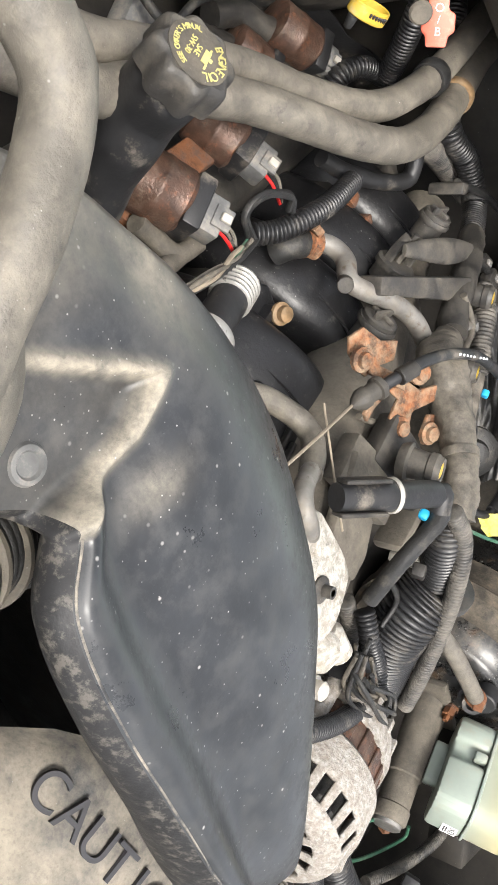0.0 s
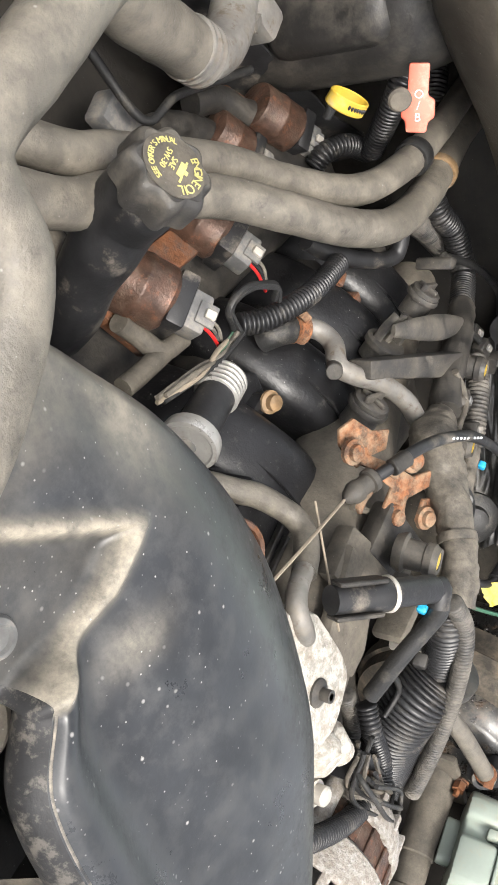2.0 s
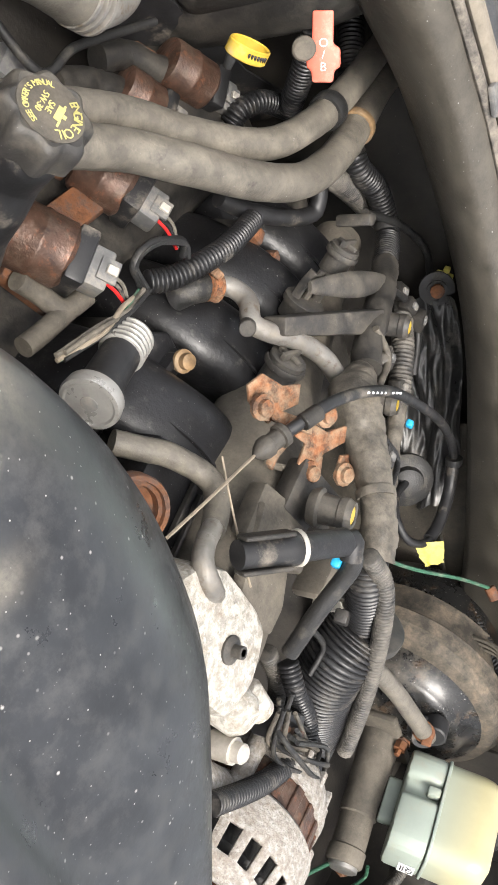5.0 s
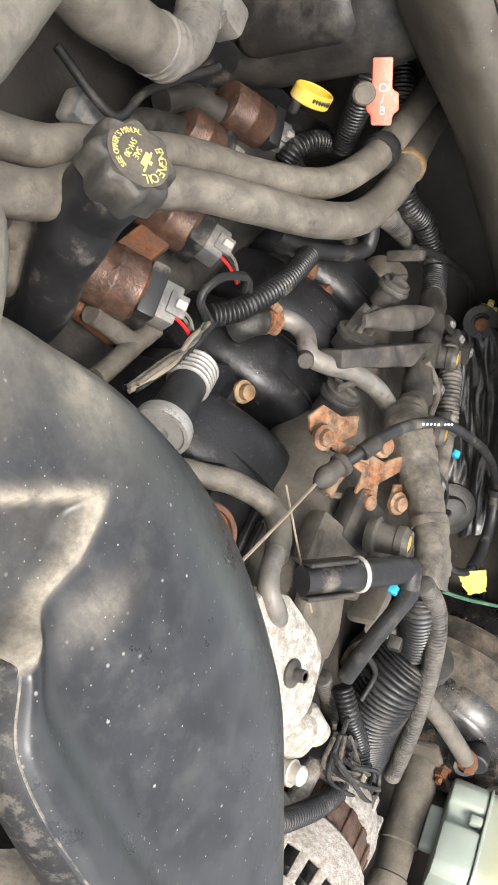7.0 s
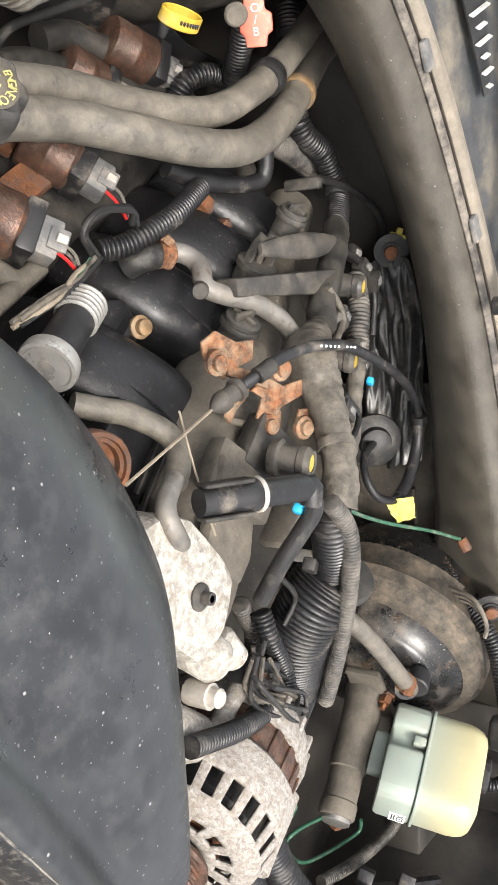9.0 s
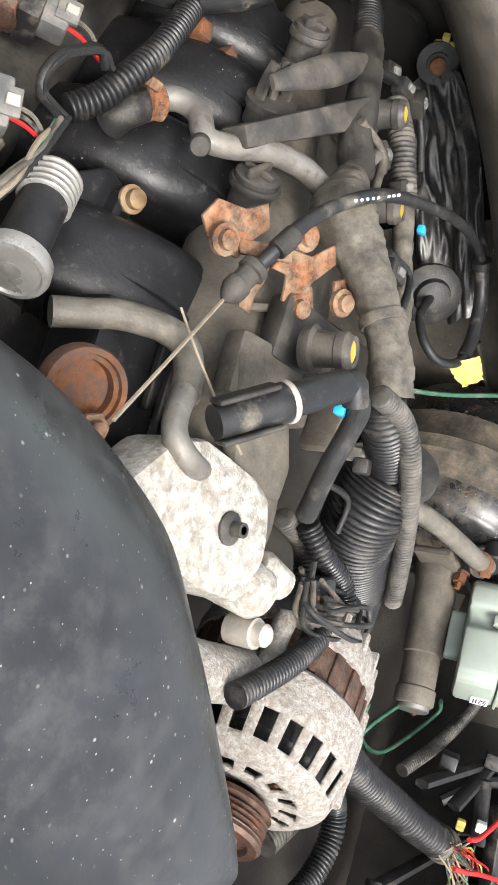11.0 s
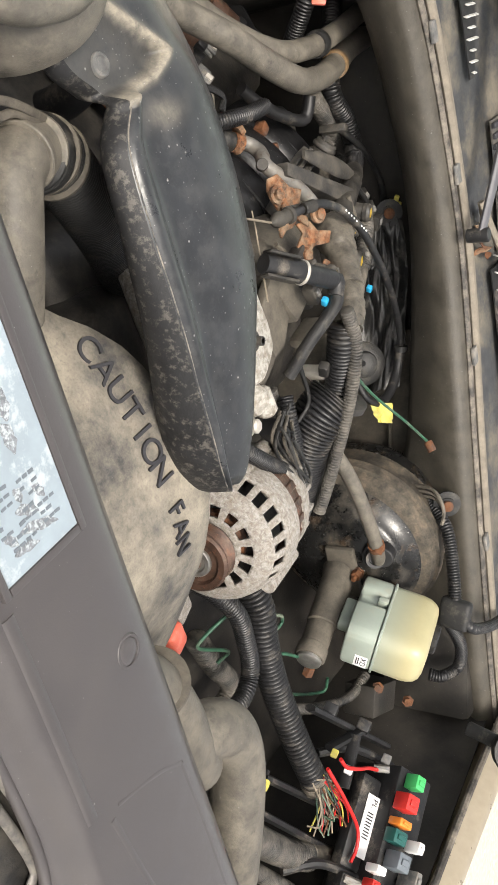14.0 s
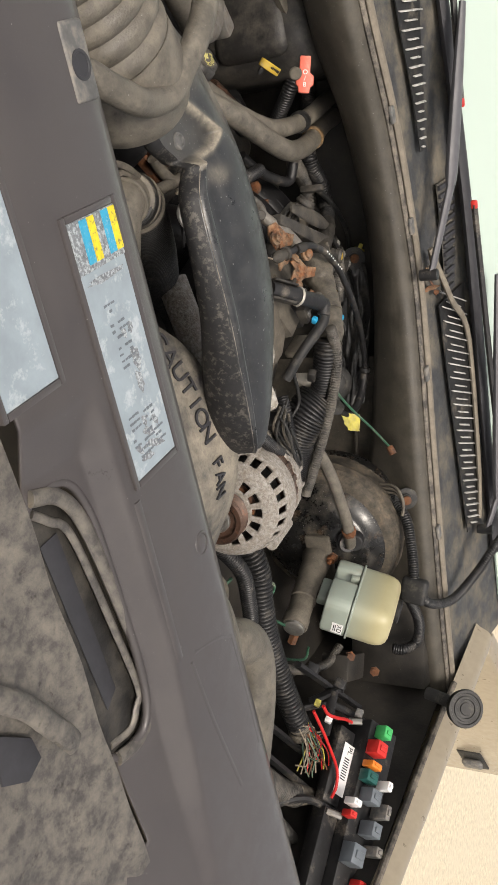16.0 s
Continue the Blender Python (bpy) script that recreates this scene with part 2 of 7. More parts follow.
M = {
    "duct": material("duct_plastic", (0.025, 0.027, 0.030), 0.32, var=0.35, scale=24, dust=(0.080, 0.080, 0.079), cover=0.26, dscale=60, specks=1.1, bump=0.12, bscale=70, dust_sheen=(0.40, 0.355, 0.28), soft=0.08),
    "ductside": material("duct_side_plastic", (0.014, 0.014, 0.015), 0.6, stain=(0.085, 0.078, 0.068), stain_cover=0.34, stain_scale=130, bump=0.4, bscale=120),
    "ductdusty": material("dusty_duct_flange", (0.04, 0.042, 0.045), 0.5, dust=(0.34, 0.30, 0.24), cover=0.50, dscale=60, specks=0.8, bump=0.15),
    "shroud": material("dusty_shroud", (0.045, 0.046, 0.048), 0.7, dust=(0.42, 0.37, 0.29), cover=0.55, dscale=10, bump=0.35, bscale=190, soft=0.06, specks=0.5),
    "cover": material("cover_plastic", (0.052, 0.046, 0.047), 0.28, var=0.12, scale=5, dust=(0.085, 0.076, 0.073), cover=0.30, dscale=16, bump=0.14, bscale=800, soft=0.25, coat=0.5, specks=0.55),
    "black": material("black_plastic", (0.014, 0.014, 0.015), 0.5, dust=DUST, cover=0.22, dscale=25, bump=0.2),
    "runner": material("scuffed_black_plastic", (0.010, 0.010, 0.011), 0.42, dust=(0.15, 0.14, 0.125), cover=0.14, dscale=90, bump=0.35, bscale=200, specks=0.8, soft=0.04),
    "blackdusty": material("dusty_black_plastic", (0.017, 0.016, 0.015), 0.5, dust=(0.115, 0.102, 0.083), cover=0.34, dscale=26, bump=0.35, soft=0.08),
    "tandusty": material("tan_dusty_plastic", (0.045, 0.040, 0.034), 0.75, var=0.3, dust=(0.175, 0.153, 0.12), cover=0.56, dscale=28, bump=0.4, bscale=260, soft=0.10, specks=0.5),
    "hose": material("dusty_rubber_hose", (0.104, 0.094, 0.078), 0.48, var=0.26, scale=60, stain=(0.060, 0.054, 0.046), stain_cover=0.14, stain_scale=70, dust=(0.245, 0.218, 0.175), cover=0.36, dscale=48, bump=0.4, bscale=420, soft=0.06, specks=0.7),
    "hosedark": material("dark_rubber", (0.015, 0.015, 0.015), 0.55, dust=(0.15, 0.135, 0.11), cover=0.24, dscale=45, bump=0.35, bscale=500),
    "conduit": material("split_conduit", (0.012, 0.012, 0.013), 0.42, dust=(0.15, 0.135, 0.115), cover=0.24, dscale=40, bump=0.1),
    "conduitdusty": material("dusty_conduit", (0.024, 0.023, 0.022), 0.5, dust=(0.17, 0.154, 0.13), cover=0.48, dscale=30, bump=0.1),
    "tape": material("harness_tape", (0.040, 0.036, 0.030), 0.5, var=0.4, scale=60, dust=(0.21, 0.183, 0.145), cover=0.50, dscale=50, bump=1.0, bscale=95, soft=0.08),
    "rust": material("rusty_steel", (0.16, 0.062, 0.024), 0.85, var=0.5, scale=120, stain=(0.09, 0.05, 0.035), stain_cover=0.5, stain_scale=60, bump=0.7, bscale=260),
    "rustcan": material("rust_brown_can", (0.078, 0.044, 0.031), 0.42, metal=0.3, var=0.55, scale=70, stain=(0.17, 0.075, 0.042), stain_cover=0.22, stain_scale=90, dust=(0.20, 0.16, 0.12), cover=0.26, dscale=60, bump=0.5, bscale=300),
    "orange": material("orange_rust", (0.17, 0.066, 0.026), 0.9, var=0.7, scale=110, stain=(0.06, 0.03, 0.018), stain_cover=0.4, stain_scale=75, dust=(0.34, 0.255, 0.17), cover=0.46, dscale=38, bump=0.8, bscale=300),
    "orangetan": material("rust_tan_metal", (0.22, 0.14, 0.07), 0.6, metal=0.2, var=0.4, scale=90, dust=DUST, cover=0.35, bump=0.3),
    "alu": material("corroded_cast_aluminium", (0.27, 0.25, 0.225), 0.85, metal=0.05, var=0.35, scale=260, stain=(0.38, 0.365, 0.34), stain_cover=0.5, stain_scale=200, dust=(0.20, 0.16, 0.12), cover=0.40, dscale=140, bump=1.0, bscale=420, soft=0.06),
    "aluclean": material("dull_aluminium", (0.20, 0.19, 0.175), 0.48, metal=0.35, var=0.3, stain=(0.12, 0.095, 0.07), stain_cover=0.25, stain_scale=70, dust=(0.24, 0.21, 0.17), cover=0.36, dscale=50, bump=0.3),
    "steel": material("dull_steel", (0.36, 0.35, 0.33), 0.4, metal=0.8, var=0.25, dust=DUST, cover=0.35, bump=0.2),
    "grey": material("grey_connector", (0.12, 0.12, 0.118), 0.55, dust=DUST, cover=0.35, dscale=60, bump=0.15),
    "paint": material("dusty_body_primer", (0.046, 0.041, 0.033), 0.40, var=0.25, scale=30, dust=(0.115, 0.102, 0.081), cover=0.42, dscale=26, specks=0.8, bump=0.35, bscale=300, soft=0.10),
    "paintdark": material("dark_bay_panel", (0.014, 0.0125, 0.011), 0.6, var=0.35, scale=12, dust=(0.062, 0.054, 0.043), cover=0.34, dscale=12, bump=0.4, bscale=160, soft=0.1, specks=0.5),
    "gold": material("champagne_body_paint", (0.40, 0.34, 0.25), 0.35, metal=0.35, var=0.06, coat=0.6, bump=0.02),
    "strip": material("weatherstrip_rubber", (0.13, 0.113, 0.09), 0.7, var=0.2, dust=(0.30, 0.26, 0.205), cover=0.45, dscale=40, bump=0.3, soft=0.14),
    "stripdark": material("strip_channel", (0.05, 0.045, 0.04), 0.6, dust=DUST, cover=0.45, dscale=30, bump=0.3),
    "reservoir": material("aged_translucent_plastic", (0.30, 0.345, 0.30), 0.38, var=0.12, scale=12, dust=(0.36, 0.31, 0.22), cover=0.25, dscale=18, bump=0.06, transmission=0.0),
    "reservoirtop": material("yellowed_plastic", (0.42, 0.38, 0.22), 0.35, var=0.12, scale=10, dust=(0.40, 0.34, 0.24), cover=0.25, dscale=15, bump=0.06),
    "alupump": material("whitened_cast_aluminium", (0.30, 0.285, 0.25), 0.85, var=0.3, scale=120, stain=(0.46, 0.44, 0.40), stain_cover=0.55, stain_scale=110, dust=(0.20, 0.155, 0.105), cover=0.36, dscale=70, bump=0.8, bscale=300),
    "zincwhite": material("whitish_zinc", (0.36, 0.35, 0.33), 0.32, metal=0.45, var=0.15, scale=90, dust=(0.22, 0.20, 0.17), cover=0.25, dscale=60, bump=0.15),
    "booster": material("glossy_black_booster_paint", (0.012, 0.012, 0.012), 0.28, var=0.3, stain=(0.065, 0.045, 0.03), stain_cover=0.22, stain_scale=24, dust=(0.20, 0.175, 0.14), cover=0.26, dscale=14, specks=1.3, bump=0.2, bscale=120),
    "boosterrim": material("dirt_caked_rim", (0.035, 0.030, 0.024), 0.7, var=0.4, stain=(0.10, 0.055, 0.03), stain_cover=0.25, stain_scale=40, dust=(0.16, 0.134, 0.10), cover=0.50, dscale=40, bump=0.6, bscale=160),
    "panel": material("dusty_toe_panel", (0.034, 0.030, 0.024), 0.6, var=0.3, scale=20, dust=(0.12, 0.104, 0.08), cover=0.46, dscale=24, specks=0.8, bump=0.5, bscale=220, soft=0.06),
    "clipgrey": material("grimy_grey_plastic", (0.034, 0.032, 0.030), 0.5, var=0.25, dust=(0.15, 0.132, 0.105), cover=0.36, dscale=34, bump=0.35, soft=0.06, specks=0.5),
    "white": material("white_label", (0.78, 0.78, 0.77), 0.6, var=0.05, bump=0.05),
    "ink": material("label_ink", (0.03, 0.03, 0.035), 0.6, var=0.1, bump=0.0),
    "sticker": material("weathered_label", (0.275, 0.33, 0.37), 0.45, var=0.14, scale=30, stain=(0.43, 0.48, 0.51), stain_cover=0.3, stain_scale=45, bump=0.06),
    "peel": material("peeled_label", (0.17, 0.185, 0.20), 0.6, var=0.4, scale=260, stain=(0.42, 0.46, 0.48), stain_cover=0.45, stain_scale=330, bump=0.4),
    "yellow": material("yellow_plastic", (0.46, 0.31, 0.03), 0.5, var=0.15, dust=DUST, cover=0.2, dscale=60, bump=0.1),
    "yellowtag": material("yellow_tag", (0.52, 0.46, 0.09), 0.6, var=0.15, dust=DUST, cover=0.3, dscale=50, bump=0.2),
    "red": material("faded_red_plastic", (0.70, 0.14, 0.09), 0.5, var=0.15, dust=(0.55, 0.35, 0.3), cover=0.25, dscale=60, bump=0.1),
    "yellowstrip": material("yellow_label_ink", (0.75, 0.60, 0.03), 0.45, var=0.15, scale=120, stain=(0.25, 0.22, 0.08), stain_cover=0.25, stain_scale=260, bump=0.0),
    "bluestrip": material("blue_label_ink", (0.03, 0.33, 0.52), 0.45, var=0.15, scale=120, stain=(0.25, 0.42, 0.52), stain_cover=0.2, stain_scale=260, bump=0.0),
    "latchsteel": material("dirty_bare_steel", (0.115, 0.107, 0.10), 0.42, metal=0.35, var=0.3, scale=60, stain=(0.055, 0.05, 0.046), stain_cover=0.15, stain_scale=90, dust=(0.27, 0.245, 0.20), cover=0.36, dscale=60, bump=0.4, bscale=240, soft=0.08),
    "redwire": material("red_wire", (0.55, 0.02, 0.02), 0.45, var=0.1, bump=0.0),
    "green": material("green_relay", (0.05, 0.40, 0.12), 0.4, var=0.1, bump=0.0),
    "redfuse": material("red_fuse", (0.55, 0.03, 0.025), 0.4, var=0.1, bump=0.0),
    "orangefuse": material("orange_fuse", (0.75, 0.22, 0.03), 0.4, var=0.1, bump=0.0),
    "tealfuse": material("teal_relay", (0.015, 0.09, 0.08), 0.4, var=0.1, bump=0.0),
    "slate": material("slate_relay", (0.13, 0.15, 0.17), 0.5, var=0.1, bump=0.0),
    "blue": material("blue_clip", (0.02, 0.35, 0.62), 0.4, var=0.1, bump=0.0),
    "greenwire": material("green_wire", (0.03, 0.10, 0.06), 0.5, var=0.2, dust=DUST, cover=0.3, bump=0.0),
    "vinyl": material("black_film", (0.022, 0.022, 0.022), 0.34, var=0.2, dust=(0.16, 0.148, 0.128), cover=0.30, dscale=50, bump=0.4, bscale=90),
    "cowl": material("cowl_plastic", (0.045, 0.047, 0.05), 0.6, var=0.2, dust=(0.22, 0.19, 0.14), cover=0.4, dscale=14, bump=0.3, bscale=900),
    "slat_edge": material("pale_grille_slat", (0.52, 0.51, 0.49), 0.3, var=0.2, bump=0.05),
    "edgegreen": material("green_glass_edge", (0.035, 0.11, 0.065), 0.15, var=0.1, bump=0.0),
    "wiper": material("wiper_arm_paint", (0.10, 0.10, 0.11), 0.5, var=0.1, bump=0.05),
    "ground": material("pale_gravel", (0.62, 0.54, 0.40), 0.95, var=0.3, scale=30, dust=(0.62, 0.55, 0.42), cover=0.5, dscale=3, bump=0.8, bscale=60),
    "yellowink": material("faded_yellow_print", (0.52, 0.47, 0.17), 0.7, var=0.25, bump=0.0),
    "strut": material("pale_zinc", (0.50, 0.47, 0.42), 0.5, metal=0.4, var=0.2, dust=DUST, cover=0.3, bump=0.2),
    "string": material("frayed_cable", (0.24, 0.20, 0.15), 0.8, var=0.2, bump=0.2),
}
glass = bpy.data.materials.new("windscreen_glass")
glass.use_nodes = True
gb = glass.node_tree.nodes["Principled BSDF"]
# pale, barely clear base colour stands in for the sky mirrored in the glass
gb.inputs["Base Color"].default_value, gb.inputs["Roughness"].default_value, gb.inputs["Transmission Weight"].default_value = (0.62, 0.74, 0.67, 1), 0.05, 0.25
M["glass"] = glass
tank = M["reservoirtop"].node_tree
t_co = tank.nodes.new("ShaderNodeTexCoord")
t_dot = tank.nodes.new("ShaderNodeVectorMath")
t_dot.operation = "DOT_PRODUCT"
t_dot.inputs[1].default_value = Vector((0.36, 0.12, 0.92)).normalized()
t_ramp = tank.nodes.new("ShaderNodeMapRange")
t_ramp.inputs["From Min"].default_value, t_ramp.inputs["From Max"].default_value = 1.078, 1.128
t_mix = tank.nodes.new("ShaderNodeMix")
t_mix.data_type = "RGBA"
t_mix.inputs[6].default_value = (0.30, 0.335, 0.275, 1)
old = tank.nodes["Principled BSDF"].inputs["Base Color"].links[0].from_socket
tank.links.new(t_co.outputs["Object"], t_dot.inputs[0])
tank.links.new(t_dot.outputs["Value"], t_ramp.inputs["Value"])
tank.links.new(t_ramp.outputs["Result"], t_mix.inputs["Factor"])
tank.links.new(old, t_mix.inputs[7])
tank.links.new(t_mix.outputs[2], tank.nodes["Principled BSDF"].inputs["Base Color"])


# ---- geometry helpers ----
def spline(pts, steps=8):
    """Points along a smooth curve through pts (each a tuple of any length)."""
    p = [np.array(q, float) for q in pts]
    p = [2 * p[0] - p[1]] + p + [2 * p[-1] - p[-2]]
    out = []
    for a, b, c, d in zip(p, p[1:], p[2:], p[3:]):
        for k in range(steps):
            t = k / steps
            out.append(0.5 * (2 * b + (c - a) * t + (2 * a - 5 * b + 4 * c - d) * t * t + (3 * b - a - 3 * c + d) * t ** 3))
    return out + [p[-2]]


def at_step(pts, step):
    """Resample a polyline at even steps of length."""
    p = np.array(pts)
    s = np.concatenate([[0], np.cumsum(np.linalg.norm(np.diff(p[:, :3], axis=0), axis=1))])
    n = max(3, int(s[-1] / step) + 1)
    q = np.linspace(0, s[-1], n)
    return np.stack([np.interp(q, s, p[:, i]) for i in range(p.shape[1])], 1), q


def sweep(bm, pts, r, seg=14, step=0.006, corr=None, squash=1.0, wobble=0.0):
    """A tube of radius r (or a radius in each point's 4th number) along a smooth curve; corr = (pitch, depth) for corrugated tube."""
    rows = spline([(*q, r) if len(q) == 3 else q for q in pts], 8)
    if corr:
        step = corr[0] / 4
    p, s = at_step(rows, step)
    n = len(p)
    tang = np.gradient(p[:, :3], axis=0)
    tang /= np.linalg.norm(tang, axis=1)[:, None] + 1e-12
    ref = Vector((0, 0, 1)) if abs(tang[0][2]) < 0.9 else Vector((1, 0, 0))
    rings = []
    for i in range(n):
        t = Vector(tang[i])
        side = t.cross(ref).normalized()
        ref = side.cross(t).normalized()
        rad = float(p[i, 3])
        if corr:
            rad *= 1 - corr[1] * (0.0, 0.5, 1.0, 0.5)[i % 4] if corr[1] < 0 else 1 - corr[1] * (1.0, 0.15, 0.0, 0.15)[i % 4]
        c = Vector(p[i, :3])
        ring = []
        for k in range(seg):
            a = 2 * math.pi * k / seg
            out = math.cos(a) * side + squash * math.sin(a) * ref
            grow = 1 + (wobble * (noise.noise((c + rad * out) * 60) + 0.6 * noise.noise((c + rad * out) * 170)) if wobble else 0)
            ring.append(bm.verts.new(c + rad * grow * out))
        rings.append(ring)
    for a, b in zip(rings, rings[1:]):
        for k in range(seg):
            bm.faces.new((a[k], a[(k + 1) % seg], b[(k + 1) % seg], b[k]))
    bm.faces.new(rings[0][::-1]), bm.faces.new(rings[-1])
    return bm


def lathe(bm, base, axis, profile, seg=28, flute=None):
    """Turn profile [(distance along axis, radius), ...] round the axis; flute = (count, depth) scallops the rim."""
    ax = Vector(axis).normalized()
    side = ax.orthogonal().normalized()
    other = ax.cross(side)
    rings = []
    for d, r in profile:
        ring = []
        for k in range(seg):
            a = 2 * math.pi * k / seg
            q = r * (1 + (flute[1] * math.cos(flute[0] * a) if flute else 0))
            ring.append(bm.verts.new(Vector(base) + d * ax + q * (math.cos(a) * side + math.sin(a) * other)))
        rings.append(ring)
    for a, b in zip(rings, rings[1:]):
        for k in range(seg):
            bm.faces.new((a[k], a[(k + 1) % seg], b[(k + 1) % seg], b[k]))
    bm.faces.new(rings[0][::-1]), bm.faces.new(rings[-1])
    return bm


def bell(bm, base, axis, profile, windows, seg=80):
    """A turned shell with windows left open: windows = {band: (period, first, width)} in segments."""
    ax = Vector(axis).normalized()
    side = ax.orthogonal().normalized()
    other = ax.cross(side)
    rings = [[bm.verts.new(Vector(base) + d * ax + r * (math.cos(2 * math.pi * k / seg) * side + math.sin(2 * math.pi * k / seg) * other)) for k in range(seg)] for d, r in profile]
    for band, (a, b) in enumerate(zip(rings, rings[1:])):
        for k in range(seg):
            w = windows.get(band)
            if w and w[1] <= k % w[0] < w[1] + w[2]:
                continue
            bm.faces.new((a[k], a[(k + 1) % seg], b[(k + 1) % seg], b[k]))
    return bm


def rod(bm, p0, p1, r, r1=None, seg=16, chamfer=0.12):
    a, b = Vector(p0), Vector(p1)
    d = (b - a).length
    r1 = r if r1 is None else r1
    c = min(chamfer * r, d * 0.3)
    return lathe(bm, a, b - a, [(0, r - c), (c, r), (d - c, r1), (d, r1 - c)], seg)


def block(bm, centre, size, turn=(0, 0, 0), bevel=0.002, segs=2, taper=1.0):
    """A box with rounded edges, turned by degrees about x, y, z; taper shrinks its top."""
    tmp = bmesh.new()
    bmesh.ops.create_cube(tmp, size=1)
    for v in tmp.verts:
        k = taper if v.co.z > 0 else 1
        v.co = Vector((v.co.x * size[0] * k, v.co.y * size[1] * k, v.co.z * size[2]))
    if bevel:
        bmesh.ops.bevel(tmp, geom=tmp.edges[:], offset=min(bevel, 0.45 * min(size)), segments=segs, affect="EDGES", profile=0.5)
    m = pose(*centre, *turn)
    vs = [bm.verts.new(m @ v.co) for v in tmp.verts]
    tmp.verts.index_update()
    for f in tmp.faces:
        bm.faces.new([vs[v.index] for v in f.verts])
    tmp.free()
    return bm


def prism(bm, outline, z0, z1, m=None, bevel=0.0015):
    """An outline of (x, y) raised from z0 to z1, with its edges rounded, laid out by the matrix m."""
    tmp = bmesh.new()
    f = tmp.faces.new([tmp.verts.new((x, y, z0)) for x, y in outline])
    if f.normal.z > 0 or sum(a[0] * b[1] - b[0] * a[1] for a, b in zip(outline, outline[1:] + outline[:1])) > 0:
        f.normal_flip()
    top = bmesh.ops.extrude_face_region(tmp, geom=[f])
    for v in top["geom"]:
        if isinstance(v, bmesh.types.BMVert):
            v.co.z = z1
    bmesh.ops.recalc_face_normals(tmp, faces=tmp.faces[:])
    if bevel:
        bmesh.ops.bevel(tmp, geom=tmp.edges[:], offset=bevel, segments=2, affect="EDGES", profile=0.5)
    vs = [bm.verts.new((m @ v.co) if m else v.co) for v in tmp.verts]
    tmp.verts.index_update()
    for g in tmp.faces:
        bm.faces.new([vs[v.index] for v in g.verts])
    tmp.free()
    return bm


def sheet(bm, fn, us, vs, thick=0.003):
    """A sheet of some thickness over the grid us x vs, by fn(u, v) -> place."""
    P = np.array([[fn(u, v) for v in vs] for u in us], float)
    du, dv = np.gradient(P, axis=0), np.gradient(P, axis=1)
    nrm = np.cross(du, dv)
    nrm /= np.linalg.norm(nrm, axis=2)[..., None] + 1e-12
    A = [[bm.verts.new(c) for c in row] for row in P]
    B = [[bm.verts.new(c) for c in row] for row in P - thick * nrm]
    nu, nv = len(us), len(vs)
    for i in range(nu - 1):
        for j in range(nv - 1):
            bm.faces.new((A[i][j], A[i + 1][j], A[i + 1][j + 1], A[i][j + 1]))
            bm.faces.new((B[i][j], B[i][j + 1], B[i + 1][j + 1], B[i + 1][j]))
    for i in range(nu - 1):
        bm.faces.new((A[i][0], B[i][0], B[i + 1][0], A[i + 1][0]))
        bm.faces.new((A[i][-1], A[i + 1][-1], B[i + 1][-1], B[i][-1]))
    for j in range(nv - 1):
        bm.faces.new((A[0][j], A[0][j + 1], B[0][j + 1], B[0][j]))
        bm.faces.new((A[-1][j], B[-1][j], B[-1][j + 1], A[-1][j + 1]))
    return bm


def mesh_object(name, bm, mat, smooth=40):
    bmesh.ops.recalc_face_normals(bm, faces=bm.faces[:])
    me = bpy.data.meshes.new(name)
    bm.to_mesh(me)
    bm.free()
    me.materials.append(M[mat])
    me.polygons.foreach_set("use_smooth", [True] * len(me.polygons))
    me.set_sharp_from_angle(angle=radians(smooth))
    return new(name, me)


def part(name, bm, mat, parent, label="", smooth=40):
    ob = mesh_object(name, bm, mat, smooth)
    ob.parent = parent
    base = parent
    while base.parent:
        base = base.parent
    if parent.type == "EMPTY":
        ob.matrix_parent_inverse = Matrix.Translation(parent.location).inverted()
    return tagged(ob, label)


def thing(name, base, label, category, group="", kind=""):
    e = new(name)
    e.location = base
    e.empty_display_size = 0.02
    return tagged(e, label, category, group, kind)


def solo(name, bm, mat, label, category, group="", kind="", smooth=40):
    return tagged(mesh_object(name, bm, mat, smooth), label, category, group, kind)


def lerp(x, xs, ys):
    return float(np.interp(x, xs, ys))


def curve_of(xs, ys, steps=6):
    """A smooth function through a few stations."""
    q = np.array(spline(list(zip(xs, ys)), steps))
    return lambda x: float(np.interp(x, q[:, 0], q[:, 1]))


def bm_new():
    return bmesh.new()


def text_mesh(name, body, size, m, mat, parent=None, depth=0.0006, label=""):
    """Lettering in the built-in font, as a mesh."""
    cu = bpy.data.curves.new(name, "FONT")
    cu.body, cu.size, cu.align_x, cu.align_y, cu.extrude = body, size, "CENTER", "CENTER", depth
    tmp = new(name, cu)
    dg = bpy.context.evaluated_depsgraph_get()
    me = bpy.data.meshes.new_from_object(tmp.evaluated_get(dg))
    bpy.data.objects.remove(tmp)
    me.transform(m)
    me.materials.clear()
    me.materials.append(M[mat])
    ob = new(name, me)
    if parent:
        ob.parent = parent
        if parent.type == "EMPTY":
            ob.matrix_parent_inverse = Matrix.Translation(parent.location).inverted()
    return tagged(ob, label)


# ---- the setting: ground, bay walls, cowl ----
ground_bm = bm_new()
bmesh.ops.create_grid(ground_bm, x_segments=2, y_segments=2, size=150)
solo("ground", ground_bm, "ground", "pale sunlit gravel ground beside the car", "ground", kind="structure")

cowl_y = curve_of([-0.85, -0.4, -0.2, 0.08, 0.36, 0.65, 0.84, 1.0], [0.36, 0.415, 0.475, 0.505, 0.463, 0.418, 0.395, 0.38])
